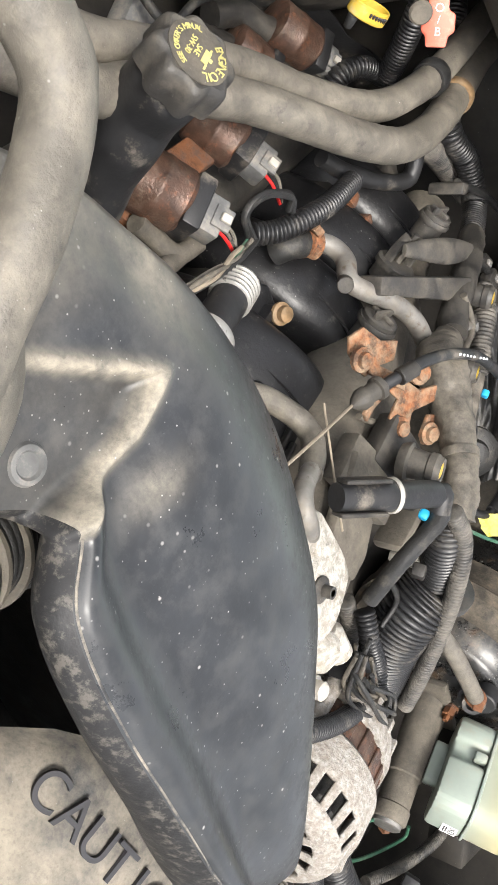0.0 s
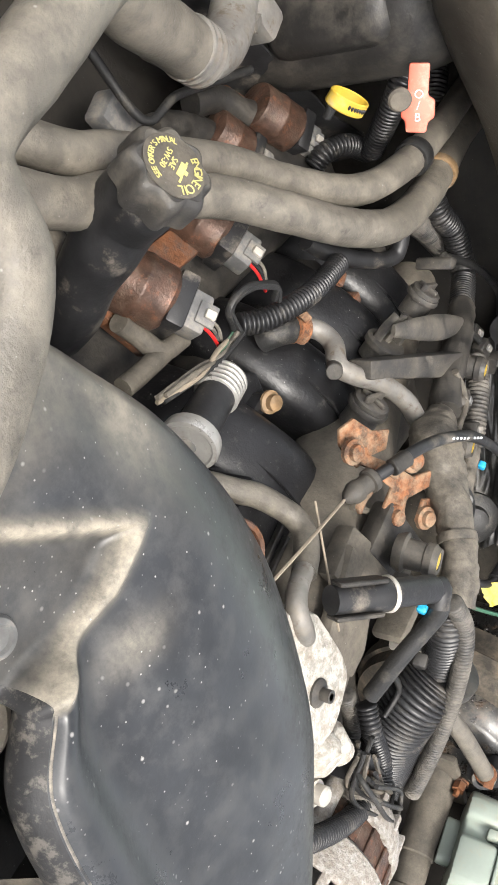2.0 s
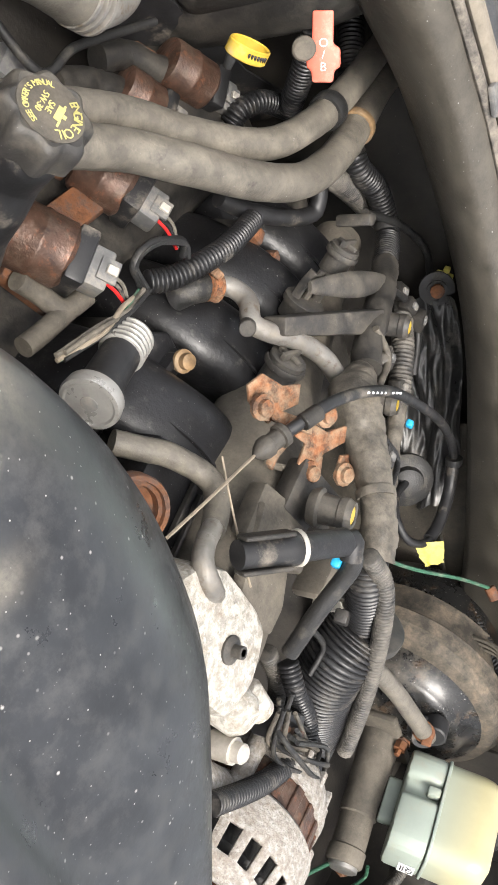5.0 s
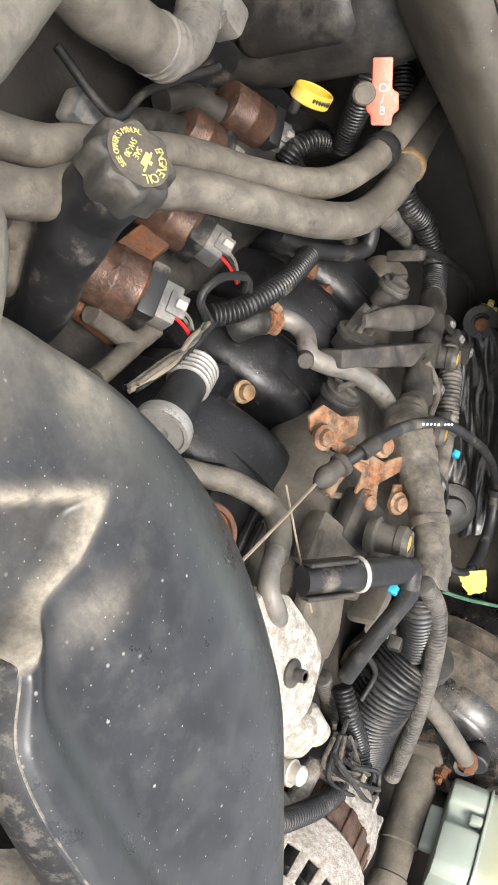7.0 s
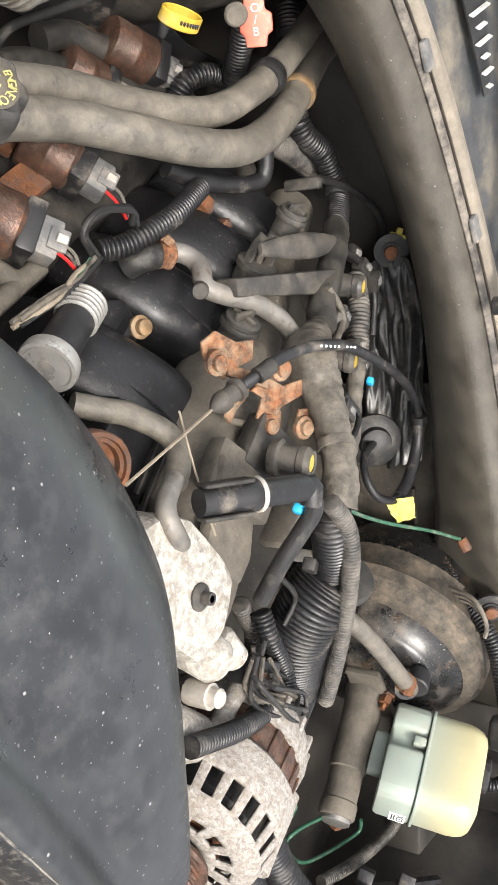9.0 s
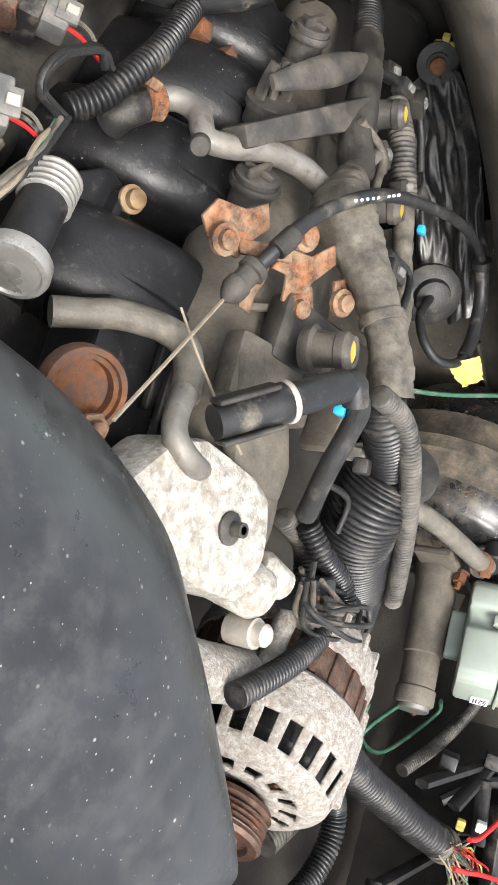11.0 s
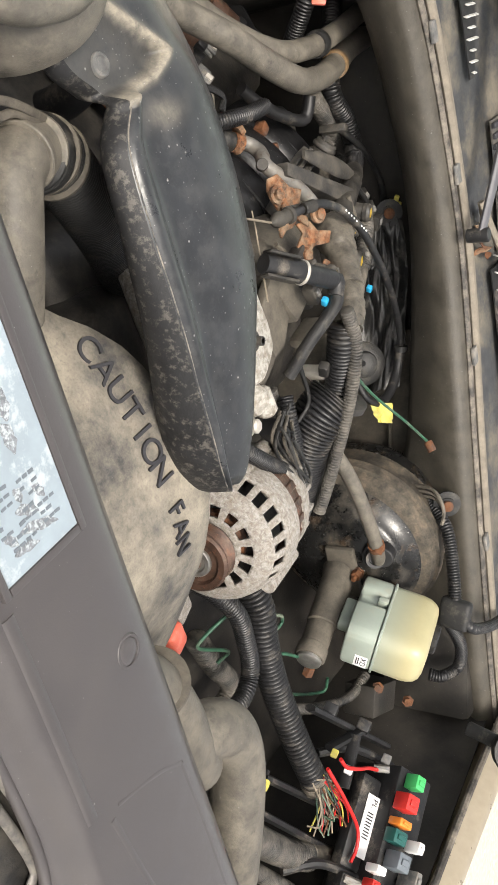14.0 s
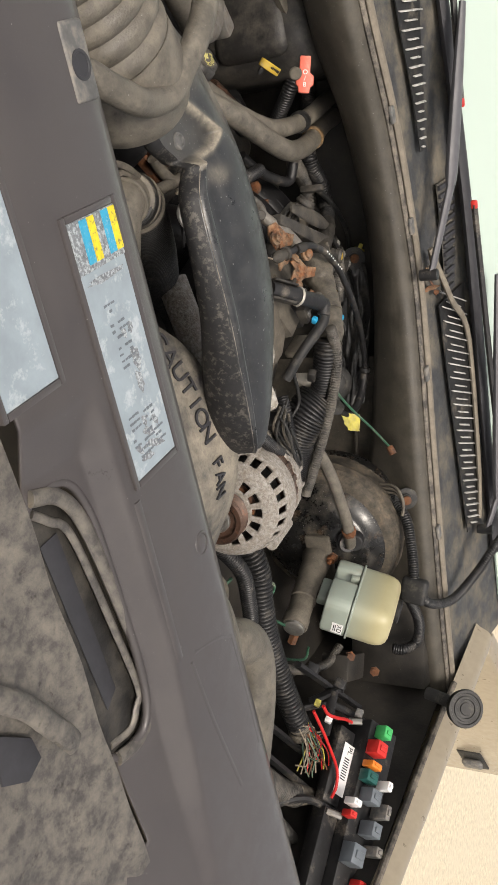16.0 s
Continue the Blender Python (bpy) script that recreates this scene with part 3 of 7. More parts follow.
edge_z = curve_of([-0.9, -0.4, -0.3, -0.2, 0.0, 0.2, 0.4, 0.6, 1.0], [0.91, 0.912, 0.916, 0.925, 0.93, 0.915, 0.89, 0.84, 0.80])
XS = [-0.85 + 0.02 * i for i in range(91)]

bm = bm_new()
sheet(bm, lambda u, v: (u, 0.64 + 0.01 * math.sin(9 * u) + (0.02 if v > 0.85 else 0), v), XS, [0.3, 0.5, 0.7, 0.8, 0.86, 0.93, 0.99], 0.004)
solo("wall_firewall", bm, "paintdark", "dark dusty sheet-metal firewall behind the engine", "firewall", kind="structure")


def plenum(u, v):
    """The rounded front of the cowl box, from the seal down to its lower edge and back to the firewall."""
    y, z = cowl_y(u), edge_z(u)
    k = [(y - 0.010, 1.003), (y - 0.026, 0.997), (y - 0.030, 0.985), (y - 0.012, 0.955), (y + 0.005, z + 0.012), (y + 0.02, z), (y + 0.05, z - 0.004), (0.65, z + 0.01)]
    return k[v]


bm = bm_new()
sheet(bm, lambda u, v: (u, *plenum(u, v)), XS, range(8), 0.003)
solo("wall_cowl_front", bm, "paint", "dusty tan-grey rounded sheet-metal cowl box front", "cowl", kind="structure", smooth=60)

strip = thing("weatherstrip", (0.05, 0.5, 1.01), "long tan-grey rubber hood seal along the cowl edge", "weatherstrip")
for name, dy, z, r, mat in (("channel", -0.006, 1.008, 0.0065, "stripdark"), ("seal_lip", 0.010, 1.014, 0.0085, "strip"), ("rear_bead", 0.026, 1.012, 0.0055, "strip")):
    bm = bm_new()
    sweep(bm, [(x, cowl_y(x) + dy, z) for x in (-0.8, -0.6, -0.4, -0.2, -0.06, 0.08, 0.22, 0.36, 0.5, 0.65, 0.8, 0.92)], r, 10, 0.01, squash=0.8)
    part(name, bm, mat, strip)
for x in (-0.21, -0.02, 0.25, 0.56):
    bm = bm_new()
    block(bm, (x, cowl_y(x) - 0.003, 1.016), (0.028, 0.017, 0.006), (0, 0, 0), 0.002)
    part("clip", bm, "grey", strip, "pale grey plastic retaining clip")

# inner walls and floor of the bay
bm = bm_new()
sheet(bm, lambda u, v: (0.885 + (0.02 if v > 0.9 else 0.0) - 0.10 * max(0, 0.85 - v), u, v), [-0.9 + 0.05 * i for i in range(31)], [0.3, 0.55, 0.75, 0.85, 0.92, 1.0], 0.004)
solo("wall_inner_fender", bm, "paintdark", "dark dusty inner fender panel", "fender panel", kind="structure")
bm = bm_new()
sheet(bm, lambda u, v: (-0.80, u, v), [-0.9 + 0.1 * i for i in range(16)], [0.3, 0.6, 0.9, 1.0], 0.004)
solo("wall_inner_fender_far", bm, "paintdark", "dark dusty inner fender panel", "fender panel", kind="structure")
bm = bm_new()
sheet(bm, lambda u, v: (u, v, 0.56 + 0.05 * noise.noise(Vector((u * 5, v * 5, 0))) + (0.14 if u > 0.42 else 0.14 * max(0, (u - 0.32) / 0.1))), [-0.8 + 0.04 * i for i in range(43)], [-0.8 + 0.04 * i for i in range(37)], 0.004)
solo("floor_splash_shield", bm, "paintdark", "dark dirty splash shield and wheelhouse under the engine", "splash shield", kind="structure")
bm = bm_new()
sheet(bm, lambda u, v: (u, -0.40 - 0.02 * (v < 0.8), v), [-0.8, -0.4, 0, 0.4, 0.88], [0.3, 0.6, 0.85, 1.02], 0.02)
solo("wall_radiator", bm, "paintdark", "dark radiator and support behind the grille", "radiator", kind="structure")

# ---- outer body ----
fender = thing("fender", (0.95, 0.0, 0.3), "champagne painted front fender beside the engine bay", "fender")
bm = bm_new()


def fender_at(u, v):
    k = [(0.895, 1.005), (0.903, 1.012), (0.915, 1.03), (0.93, 1.036), (0.965, 1.025), (0.99, 0.98), (1.0, 0.8), (1.0, 0.35)][v]
    return (k[0] - 0.05 * max(0, u - 0.1) ** 1.0, u, k[1] + 0.05 * max(0.0, u) - 0.03 * max(0, -u))


sheet(bm, fender_at, [-0.95 + 0.05 * i for i in range(31)], range(8), 0.002)
part("fender_skin", bm, "gold", fender)
bm = bm_new()
sweep(bm, [(0.893, -0.7, 1.0), (0.893, -0.1, 1.012), (0.885, 0.2, 1.02), (0.875, 0.36, 1.03)], 0.006, 8, 0.02)
part("fender_lip", bm, "stripdark", fender, "dark folded inner lip")

door = thing("car_door", (0.98, 0.62, 0.35), "champagne painted car door standing wide open", "car door")
DM = pose(0.99, 0.60, 0.0, 0, 0, 28)
bm = bm_new()
prism(bm, [(0, 0.35), (1.05, 0.35), (1.05, 0.95), (1.02, 1.07), (0.02, 1.04)], -0.06, 0.0, DM @ pose(0, 0, 0, 90, 0, 0), 0.01)
part("door_skin", bm, "gold", door)
hm = DM @ pose(0.905, -0.002, 0.837, 0, 0, 0)
bm = bm_new()
block(bm, hm @ Vector((0, 0.004, 0)), (0.16, 0.012, 0.075), (0, 0, 28), 0.02, 3)
cup = part("handle_cup", bm, "hosedark", door, "dark handle recess")
bm = bm_new()
block(bm, hm @ Vector((0.0, -0.012, 0)), (0.05, 0.02, 0.06), (0, 0, 28), 0.01, 3)
part("pull_handle", bm, "grey", door, "grey pull handle")

# ---- cowl grille, windscreen, wipers ----
bm = bm_new()


def cowl_at(u, v):
    y = cowl_y(u)
    return (u, y + (0.034, 0.05, 0.10, 0.15, 0.21, 0.30)[v], (1.008, 1.012, 1.020, 1.027, 1.04, 1.062)[v])


sheet(bm, cowl_at, XS, range(6), 0.003)
solo("cowl_panel", bm, "cowl", "dark grey textured plastic cowl panel below the windscreen", "cowl panel", kind="structure")


def grille(name, x0, x1, near, far, count, slant, back="black", bar="slat_edge", thick=0.0035):
    """Slats across an opening whose front and rear edges run from near[0], far[0] to near[1], far[1]."""
    g = thing(name, (x0, cowl_y(x0) + near[0], 1.0), "slotted black plastic air intake grille in the cowl panel", "cowl grille", "cowl grilles")

    def edge(pair, x):
        return pair[0] + (pair[1] - pair[0]) * (x - x0) / (x1 - x0)

    bm = bm_new()
    n = 24
    sheet(bm, lambda u, v: (u, cowl_y(u) + edge(near, u) * (1 - v) + edge(far, u) * v, 1.0245 + 0.14 * (edge(near, u) * (1 - v) + edge(far, u) * v - 0.05)), [x0 + (x1 - x0) * i / n for i in range(n + 1)], [0.0, 0.5, 1.0], 0.002)
    part("backing", bm, back, g)
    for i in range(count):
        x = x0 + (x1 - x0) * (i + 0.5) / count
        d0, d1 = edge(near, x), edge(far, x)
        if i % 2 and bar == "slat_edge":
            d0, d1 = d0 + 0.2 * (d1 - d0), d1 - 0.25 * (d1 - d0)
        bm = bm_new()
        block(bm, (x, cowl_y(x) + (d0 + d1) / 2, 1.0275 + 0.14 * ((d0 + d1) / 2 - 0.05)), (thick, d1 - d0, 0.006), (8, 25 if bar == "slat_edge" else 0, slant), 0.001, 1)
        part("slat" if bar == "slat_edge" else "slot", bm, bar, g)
    return g


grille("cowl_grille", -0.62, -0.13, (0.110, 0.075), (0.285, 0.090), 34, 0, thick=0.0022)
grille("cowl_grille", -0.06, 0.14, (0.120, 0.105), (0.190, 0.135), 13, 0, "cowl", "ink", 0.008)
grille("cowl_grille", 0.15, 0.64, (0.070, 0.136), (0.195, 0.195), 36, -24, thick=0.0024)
bm = bm_new()
sweep(bm, [(0.036, 0.545, 1.030), (0.10, 0.555, 1.045), (0.154, 0.590, 1.048), (0.20, 0.640, 1.050), (0.255, 0.668, 1.050), (0.34, 0.668, 1.050), (0.42, 0.660, 1.050), (0.55, 0.640, 1.050), (0.64, 0.615, 1.048)], 0.0075, 10, 0.01, squash=0.7)
solo("grille_surround", bm, "strip", "pale tan raised edge round the cowl grille", "grille edge")
for nm, dy, z, r_, mt, lb_ in (("trim_windscreen_seal", 0.176, 1.063, 0.020, "ink", "black rubber seal along the foot of the windscreen"), ("trim_windscreen_edge", 0.20, 1.066, 0.0052, "edgegreen", "green edge of the windscreen glass")):
    bm = bm_new()
    sweep(bm, [(x, 0.4 * cowl_y(x) + 0.50 + dy - 0.175, z) for x in (-0.75, -0.5, -0.25, 0.0, 0.25, 0.5, 0.75)], r_, 10, 0.02, squash=0.5)
    solo(nm, bm, mt, lb_, "windscreen seal", kind="structure")

bm = bm_new()
sheet(bm, lambda u, v: (u, cowl_y(u) * 0.4 + 0.50 + 0.84 * v, 1.062 + 0.55 * v), [-0.8 + 0.1 * i for i in range(18)], [0.0, 0.1, 0.3, 0.6, 0.95], 0.005)
pane = solo("window_windscreen", bm, "glass", "green tinted windscreen glass with its pale sky reflection painted in", "windscreen", kind="structure")
bm = bm_new()
block(bm, (0.05, 1.62, 0.95), (1.6, 1.4, 0.5), (0, 0, 0), 0.1, 3)
solo("dashboard", bm, "tandusty", "pale grey dashboard seen through the windscreen", "dashboard", kind="structure")


def wiper(pivot, bend, tip, blade):
    w = thing("windscreen_wiper", pivot, "dark grey windscreen wiper arm with black rubber blade", "wiper", "windscreen wipers")
    a, b, c = Vector(pivot), Vector(bend), Vector(tip)
    bm = bm_new()
    sweep(bm, [(*a, 0.009), (*a.lerp(b, 0.5), 0.010), (*b, 0.0115)], 0.010, 12, 0.01, squash=0.6)
    part("arm_head", bm, "wiper", w)
    bm = bm_new()
    sweep(bm, [(*b, 0.014), (*b.lerp(c, 0.12), 0.0185), (*b.lerp(c, 0.6), 0.016), (*c, 0.010)], 0.014, 12, 0.01, squash=0.55)
    part("arm", bm, "wiper", w)
    bm = bm_new()
    rod(bm, a + Vector((0, 0, -0.02)), a + Vector((0, 0, 0.012)), 0.010)
    part("pivot_cap", bm, "black", w)
    p0, p1 = (Vector(q) for q in blade)
    bm = bm_new()
    sweep(bm, [p0, p0.lerp(p1, 0.5), p1], 0.006, 6, 0.02)
    part("blade", bm, "black", w)
    bm = bm_new()
    block(bm, p1, (0.016, 0.010, 0.012), (0, 0, 0), 0.003)
    part("blade_end_cap", bm, "redfuse", w, "red blade end cap")


wiper((0.064, 0.481, 1.045), (-0.066, 0.568, 1.072), (-0.347, 0.660, 1.100), ((-0.75, 0.70, 1.085), (-0.19, 0.645, 1.085)))
wiper((0.66, 0.60, 1.065), (0.60, 0.635, 1.085), (0.14, 0.70, 1.11), ((0.75, 0.67, 1.09), (-0.01, 0.65, 1.09)))

# ---- radiator cover ----
cover = thing("radiator_cover", (0.05, -0.5, 0.95), "dusty dark grey plastic cover over the radiator support", "radiator cover")
cover_z = curve_of([-0.85, -0.75, -0.66, -0.60, -0.56, -0.53, -0.50, -0.44, -0.40, -0.385], [0.97, 1.0, 1.025, 1.040, 1.048, 1.054, 1.058, 1.060, 1.058, 1.052])


def cover_at(x, y):
    z = cover_z(max(-0.85, min(-0.385, y)))
    if y > -0.385:
        z -= 0.030 * ((y + 0.385) / 0.007)
    step = min(1.0, max(0.0, (x + 0.17) / 0.05)) * min(1.0, max(0.0, (0.42 - x) / 0.25))
    lip = min(1.0, max(0.0, (-0.498 - 0.10 * max(0.0, x - 0.10) - y) / 0.02))
    z -= 0.018 * step * lip * lip * (3 - 2 * lip)
    return Vector((x, y, z - 0.10 * max(0.0, x - 0.55) - 0.10 * max(0.0, -0.45 - x)))


def open_here(x, y):
    """The latch opening and the bare tie bar in front of it."""
    oval = abs((x - 0.023) / 0.131) ** 3.5 + abs((y + 0.556) / 0.036) ** 3.5 < 1
    bare = y < -0.577 and -0.2 < x < 0.25
    return oval or bare


bm = bm_new()
gx = [-0.8 + 0.005 * k for k in range(341)]
gy = [-0.378, -0.3795, -0.382, -0.385, -0.39, -0.40] + [-0.41 - 0.0025 * k for k in range(80)] + [-0.62, -0.64, -0.67, -0.70, -0.75, -0.85]
G = [[bm.verts.new(cover_at(x, y)) for y in gy] for x in gx]
for a in range(len(gx) - 1):
    for b in range(len(gy) - 1):
        if not open_here((gx[a] + gx[a + 1]) / 2, (gy[b] + gy[b + 1]) / 2):
            bm.faces.new((G[a][b], G[a + 1][b], G[a + 1][b + 1], G[a][b + 1]))
bmesh.ops.delete(bm, geom=[v for v in bm.verts if not v.link_faces], context="VERTS")
panel = part("panel", bm, "cover", cover, smooth=50)
thick = panel.modifiers.new("thickness", "SOLIDIFY")
thick.thickness, thick.offset = 0.003, 0.0
bm = bm_new()
lip_line = []
for k in range(41):
    a = radians(-28 + 236 * k / 40)
    c, s_ = math.cos(a), math.sin(a)
    x, y = 0.023 + 0.132 * math.copysign(abs(c) ** 0.57, c), -0.556 + 0.037 * math.copysign(abs(s_) ** 0.57, s_)
    lip_line.append((x, y, cover_at(x, y).z - 0.0015))
sweep(bm, lip_line, 0.0042, 10, 0.004)
part("opening_lip", bm, "cover", cover, "rolled lip round the latch opening")
for x, y in ((0.03, -0.415), (0.555, -0.42)):
    bm = bm_new()
    lathe(bm, (x, y, cover_at(x, y).z - 0.001), (0, 0, 1), [(0, 0.012), (0.0022, 0.0125), (0.0034, 0.0115), (0.0034, 0.0100), (0.0022, 0.0095), (0.0030, 0.0085), (0.0032, 0.004)], 28)
    part("push_clip", bm, "cover", cover, "dark round push clip")
for line, r_ in (([(-0.060, -0.489), (0.021, -0.490), (0.105, -0.492)], 0.0050),
                ([(0.148, -0.404), (0.220, -0.403), (0.290, -0.404)], 0.0022), ([(0.115, -0.470), (0.130, -0.430), (0.148, -0.404)], 0.0022), ([(0.120, -0.478), (0.20, -0.470), (0.30, -0.455)], 0.0028)):
    bm = bm_new()
    sweep(bm, [(x, y, cover_at(x, y).z + 0.0012) for x, y in line], r_, 12, 0.01, squash=0.28)
    part("rib", bm, "cover", cover)
bm = bm_new()
block(bm, (-0.397, -0.412, 1.060), (0.058, 0.030, 0.006), (0, 0, 0), 0.003, 3)
boss = part("mount_boss", bm, "grey", cover, "raised pale grey boss")
bm = bm_new()
lathe(bm, (-0.394, -0.412, 1.062), (0, 0, 1), [(0, 0.0115), (0.0016, 0.0115), (0.0018, 0.009), (0.0013, 0.0085)], 20)
part("mount_hole", bm, "ink", boss, "round dark hole")


def decal(name, x0, x1, y0, y1, label, cat):
    d = thing(name, ((x0 + x1) / 2, (y0 + y1) / 2, 1.057), label, cat)
    bm = bm_new()
    w = 0.006
    for c, s in ((((x0 + x1) / 2, y0 - w / 2), (x1 - x0 + 2 * w, w)), (((x0 + x1) / 2, y1 + w / 2), (x1 - x0 + 2 * w, w)),
                 ((x0 - w / 2, (y0 + y1) / 2), (w, y1 - y0)), ((x1 + w / 2, (y0 + y1) / 2), (w, y1 - y0))):
        block(bm, (*c, 1.0600), (*s, 0.006), (0, 0, 0), 0.0015)
    part("frame_rim", bm, "cover", d, "raised dark plastic rim")
    bm = bm_new()
    block(bm, ((x0 + x1) / 2, (y0 + y1) / 2, 1.0605), (x1 - x0, y1 - y0, 0.003), (0, 0, 0), 0.0008, 1)
    part("sheet", bm, "sticker", d)
    return d


lab = decal("information_label", -0.292, -0.075, -0.482, -0.418, "water-stained pale label with a yellow and blue strip", "label")
bm = bm_new()
block(bm, (-0.272, -0.45, 1.0622), (0.040, 0.064, 0.0012), (0, 0, 0), 0.0003, 1)
part("peeled_area", bm, "peel", lab, "peeled grey corner")
for y, mat in ((-0.4235, "yellowstrip"), (-0.4330, "bluestrip"), (-0.4530, "yellowstrip"), (-0.4630, "bluestrip")):
    bm = bm_new()
    block(bm, (-0.274, y, 1.0633), (0.034, 0.0095, 0.001), (0, 0, 0), 0.0002, 1)
    part("colour_strip", bm, mat, lab)
for x0, y0, sx, sy, ang in ((-0.196, -0.437, 0.010, 0.007, 0), (-0.194, -0.447, 0.009, 0.006, 20), (-0.170, -0.440, 0.022, 0.011, 8), (-0.150, -0.443, 0.020, 0.009, 5), (-0.112, -0.437, 0.012, 0.006, 30), (-0.107, -0.450, 0.018, 0.007, 60), (-0.094, -0.446, 0.030, 0.007, 70), (-0.088, -0.460, 0.020, 0.006, 80), (-0.098, -0.468, 0.012, 0.006, 40), (-0.118, -0.452, 0.010, 0.006, 10), (-0.243, -0.450, 0.006, 0.050, 0)):
    bm = bm_new()
    prism(bm, [(0.5 * sx * math.cos(2 * math.pi * k / 18) * (1 + 0.18 * math.sin(5.3 * k)), 0.5 * sy * math.sin(2 * math.pi * k / 18) * (1 + 0.18 * math.cos(4.1 * k))) for k in range(18)], 0.0, 0.0004, pose(x0, y0, 1.0620, 0, 0, ang), 0)
    part("water_stain", bm, "peel", lab, "crinkled grey water stain")
rng = random.Random(3)
for x0, y0, cols_, rows_ in ((-0.222, -0.462, 2, 3), (-0.205, -0.460, 3, 5), (-0.185, -0.458, 4, 4), (-0.128, -0.470, 3, 3), (-0.125, -0.448, 3, 3), (-0.108, -0.472, 4, 6), (-0.104, -0.440, 3, 3)):
    for a in range(cols_):
        for b in range(rows_):
            if rng.random() < 0.75:
                bm = bm_new()
                block(bm, (x0 + 0.0055 * a, y0 + 0.0052 * b, 1.0622), (0.0014 + 0.001 * rng.random(), 0.0034 + 0.0014 * rng.random(), 0.0006), (0, 0, rng.uniform(-6, 6)), 0)
                part("smudged_print", bm, "slate", lab, "smudged unreadable print")
decal("emission_label", -0.42, -0.195, -0.60, -0.538, "water-stained pale label on the radiator cover", "label")

# hood latch opening
latch = thing("hood_latch_plate", (0.05, -0.58, 1.02), "dusty grey steel latch plate with a long oval opening", "latch plate")
bm = bm_new()
prism(bm, [(-0.112, -0.578), (-0.10, -0.55), (-0.07, -0.532), (0.04, -0.517), (0.115, -0.510), (0.145, -0.518), (0.16, -0.545), (0.155, -0.575), (0.13, -0.588), (-0.09, -0.59)], 1.018, 1.026, None, 0.003)
part("tray", bm, "blackdusty", latch)
for inset, r, z in ((0.0, 0.007, 1.031), (0.014, 0.004, 1.027)):
    bm = bm_new()
    sweep(bm, [(-0.112 + inset, -0.575, z), (-0.098 + inset, -0.548 - inset, z + 0.003), (-0.06, -0.531 - inset, z + 0.004), (0.04, -0.518 - inset, z + 0.004), (0.115, -0.511 - inset, z + 0.004), (0.143 - inset, -0.520 - inset, z + 0.003), (0.158 - inset, -0.546, z), (0.152 - inset, -0.575, z - 0.002)], r, 10, 0.006, squash=0.7)
    part("rim", bm, "latchsteel", latch, "dusty raised rim")
bm = bm_new()
prism(bm, [(-0.07, -0.556), (0.095, -0.548), (0.105, -0.566), (-0.07, -0.578)], 1.0262, 1.0275, None, 0.0004)
part("slot", bm, "ink", latch, "black slot opening")
bm = bm_new()
sheet(bm, lambda u, v: (u, -0.584 - 0.16 * v, 1.030 - 0.012 * v + 0.004 * noise.noise(Vector((u * 14, v * 3, 0))) + 0.006 * math.exp(-((v - 0.04) / 0.05) ** 2)), [-0.24 + 0.02 * k for k in range(27)], [k / 12 for k in range(13)], -0.004)
part("plate", bm, "latchsteel", latch, "mottled dusty grey steel plate")
bm = bm_new()
prism(bm, [(0.02, -0.685), (0.05, -0.655), (0.072, -0.653), (0.078, -0.672), (0.06, -0.695)], 1.030, 1.0325, None, 0.0005)
part("latch_hole", bm, "ink", latch, "black latch opening")
bm = bm_new()
sweep(bm, [(-0.02, -0.685, 1.034), (0.02, -0.655, 1.040), (0.055, -0.638, 1.041), (0.085, -0.622, 1.038)], 0.010, 10, 0.006, squash=0.5, wobble=0.1)
part("latch_lever", bm, "latchsteel", latch, "dusty latch lever")

# ---- fan shroud ----
shroud = thing("fan_shroud", (0.05, -0.3, 0.7), "dusty moulded black plastic fan shroud with a raised warning", "fan shroud")


shroud_z = curve_of([-0.45, -0.38, -0.25, -0.119, -0.05, 0.03, 0.07, 0.106, 0.144, 0.195, 0.245, 0.35, 0.5], [0.74, 0.82, 0.915, 0.963, 0.985, 0.997, 0.992, 0.98, 0.96, 0.93, 0.90, 0.84, 0.78])
rear_y = curve_of([-0.45, -0.25, -0.16, -0.1, 0.0, 0.07, 0.14, 0.2, 0.26, 0.4, 0.5], [-0.30, -0.29, -0.262, -0.215, -0.195, -0.200, -0.213, -0.228, -0.255, -0.29, -0.30])


def shroud_at(u, v):
    y = -0.40 + (rear_y(u) + 0.40) * v
    z = shroud_z(u) - 0.012 * math.sin(math.pi * v) * 0 - 0.03 * (1 - v) ** 2 - (0.012 if v > 0.98 else 0)
    z -= 0.03 * math.exp(-((u + 0.2) / 0.07) ** 2) * v
    return (u, y, z)


bm = bm_new()
sheet(bm, shroud_at, [-0.38 + 0.02 * i for i in range(43)], [0, 0.15, 0.3, 0.45, 0.6, 0.75, 0.88, 0.96, 1.0, 1.001], 0.004)
part("shroud_shell", bm, "shroud", shroud, smooth=60)
TEXT = "CAUTION FAN"
for i, ch in enumerate(TEXT):
    if ch == " ":
        continue
    x = -0.113 + 0.0184 * i
    y = -0.255 + 0.0002 * i
    slope = math.degrees(math.atan2(shroud_z(x + 0.005) - shroud_z(x - 0.005), 0.01))
    p = Vector((x, y, shroud_at(x, (y + 0.40) / (rear_y(x) + 0.40))[2] + 0.0015))
    text_mesh("letter", ch, 0.030 if i < 8 else 0.025, Matrix.Translation(p) @ pose(0, 0, 0, 8, -slope, 4), "ink", shroud, 0.0012, "raised dark letter")

# ---- intake duct ----
duct = thing("intake_duct", (-0.15, -0.15, 0.93), "large dusty black moulded plastic air intake duct", "air duct")
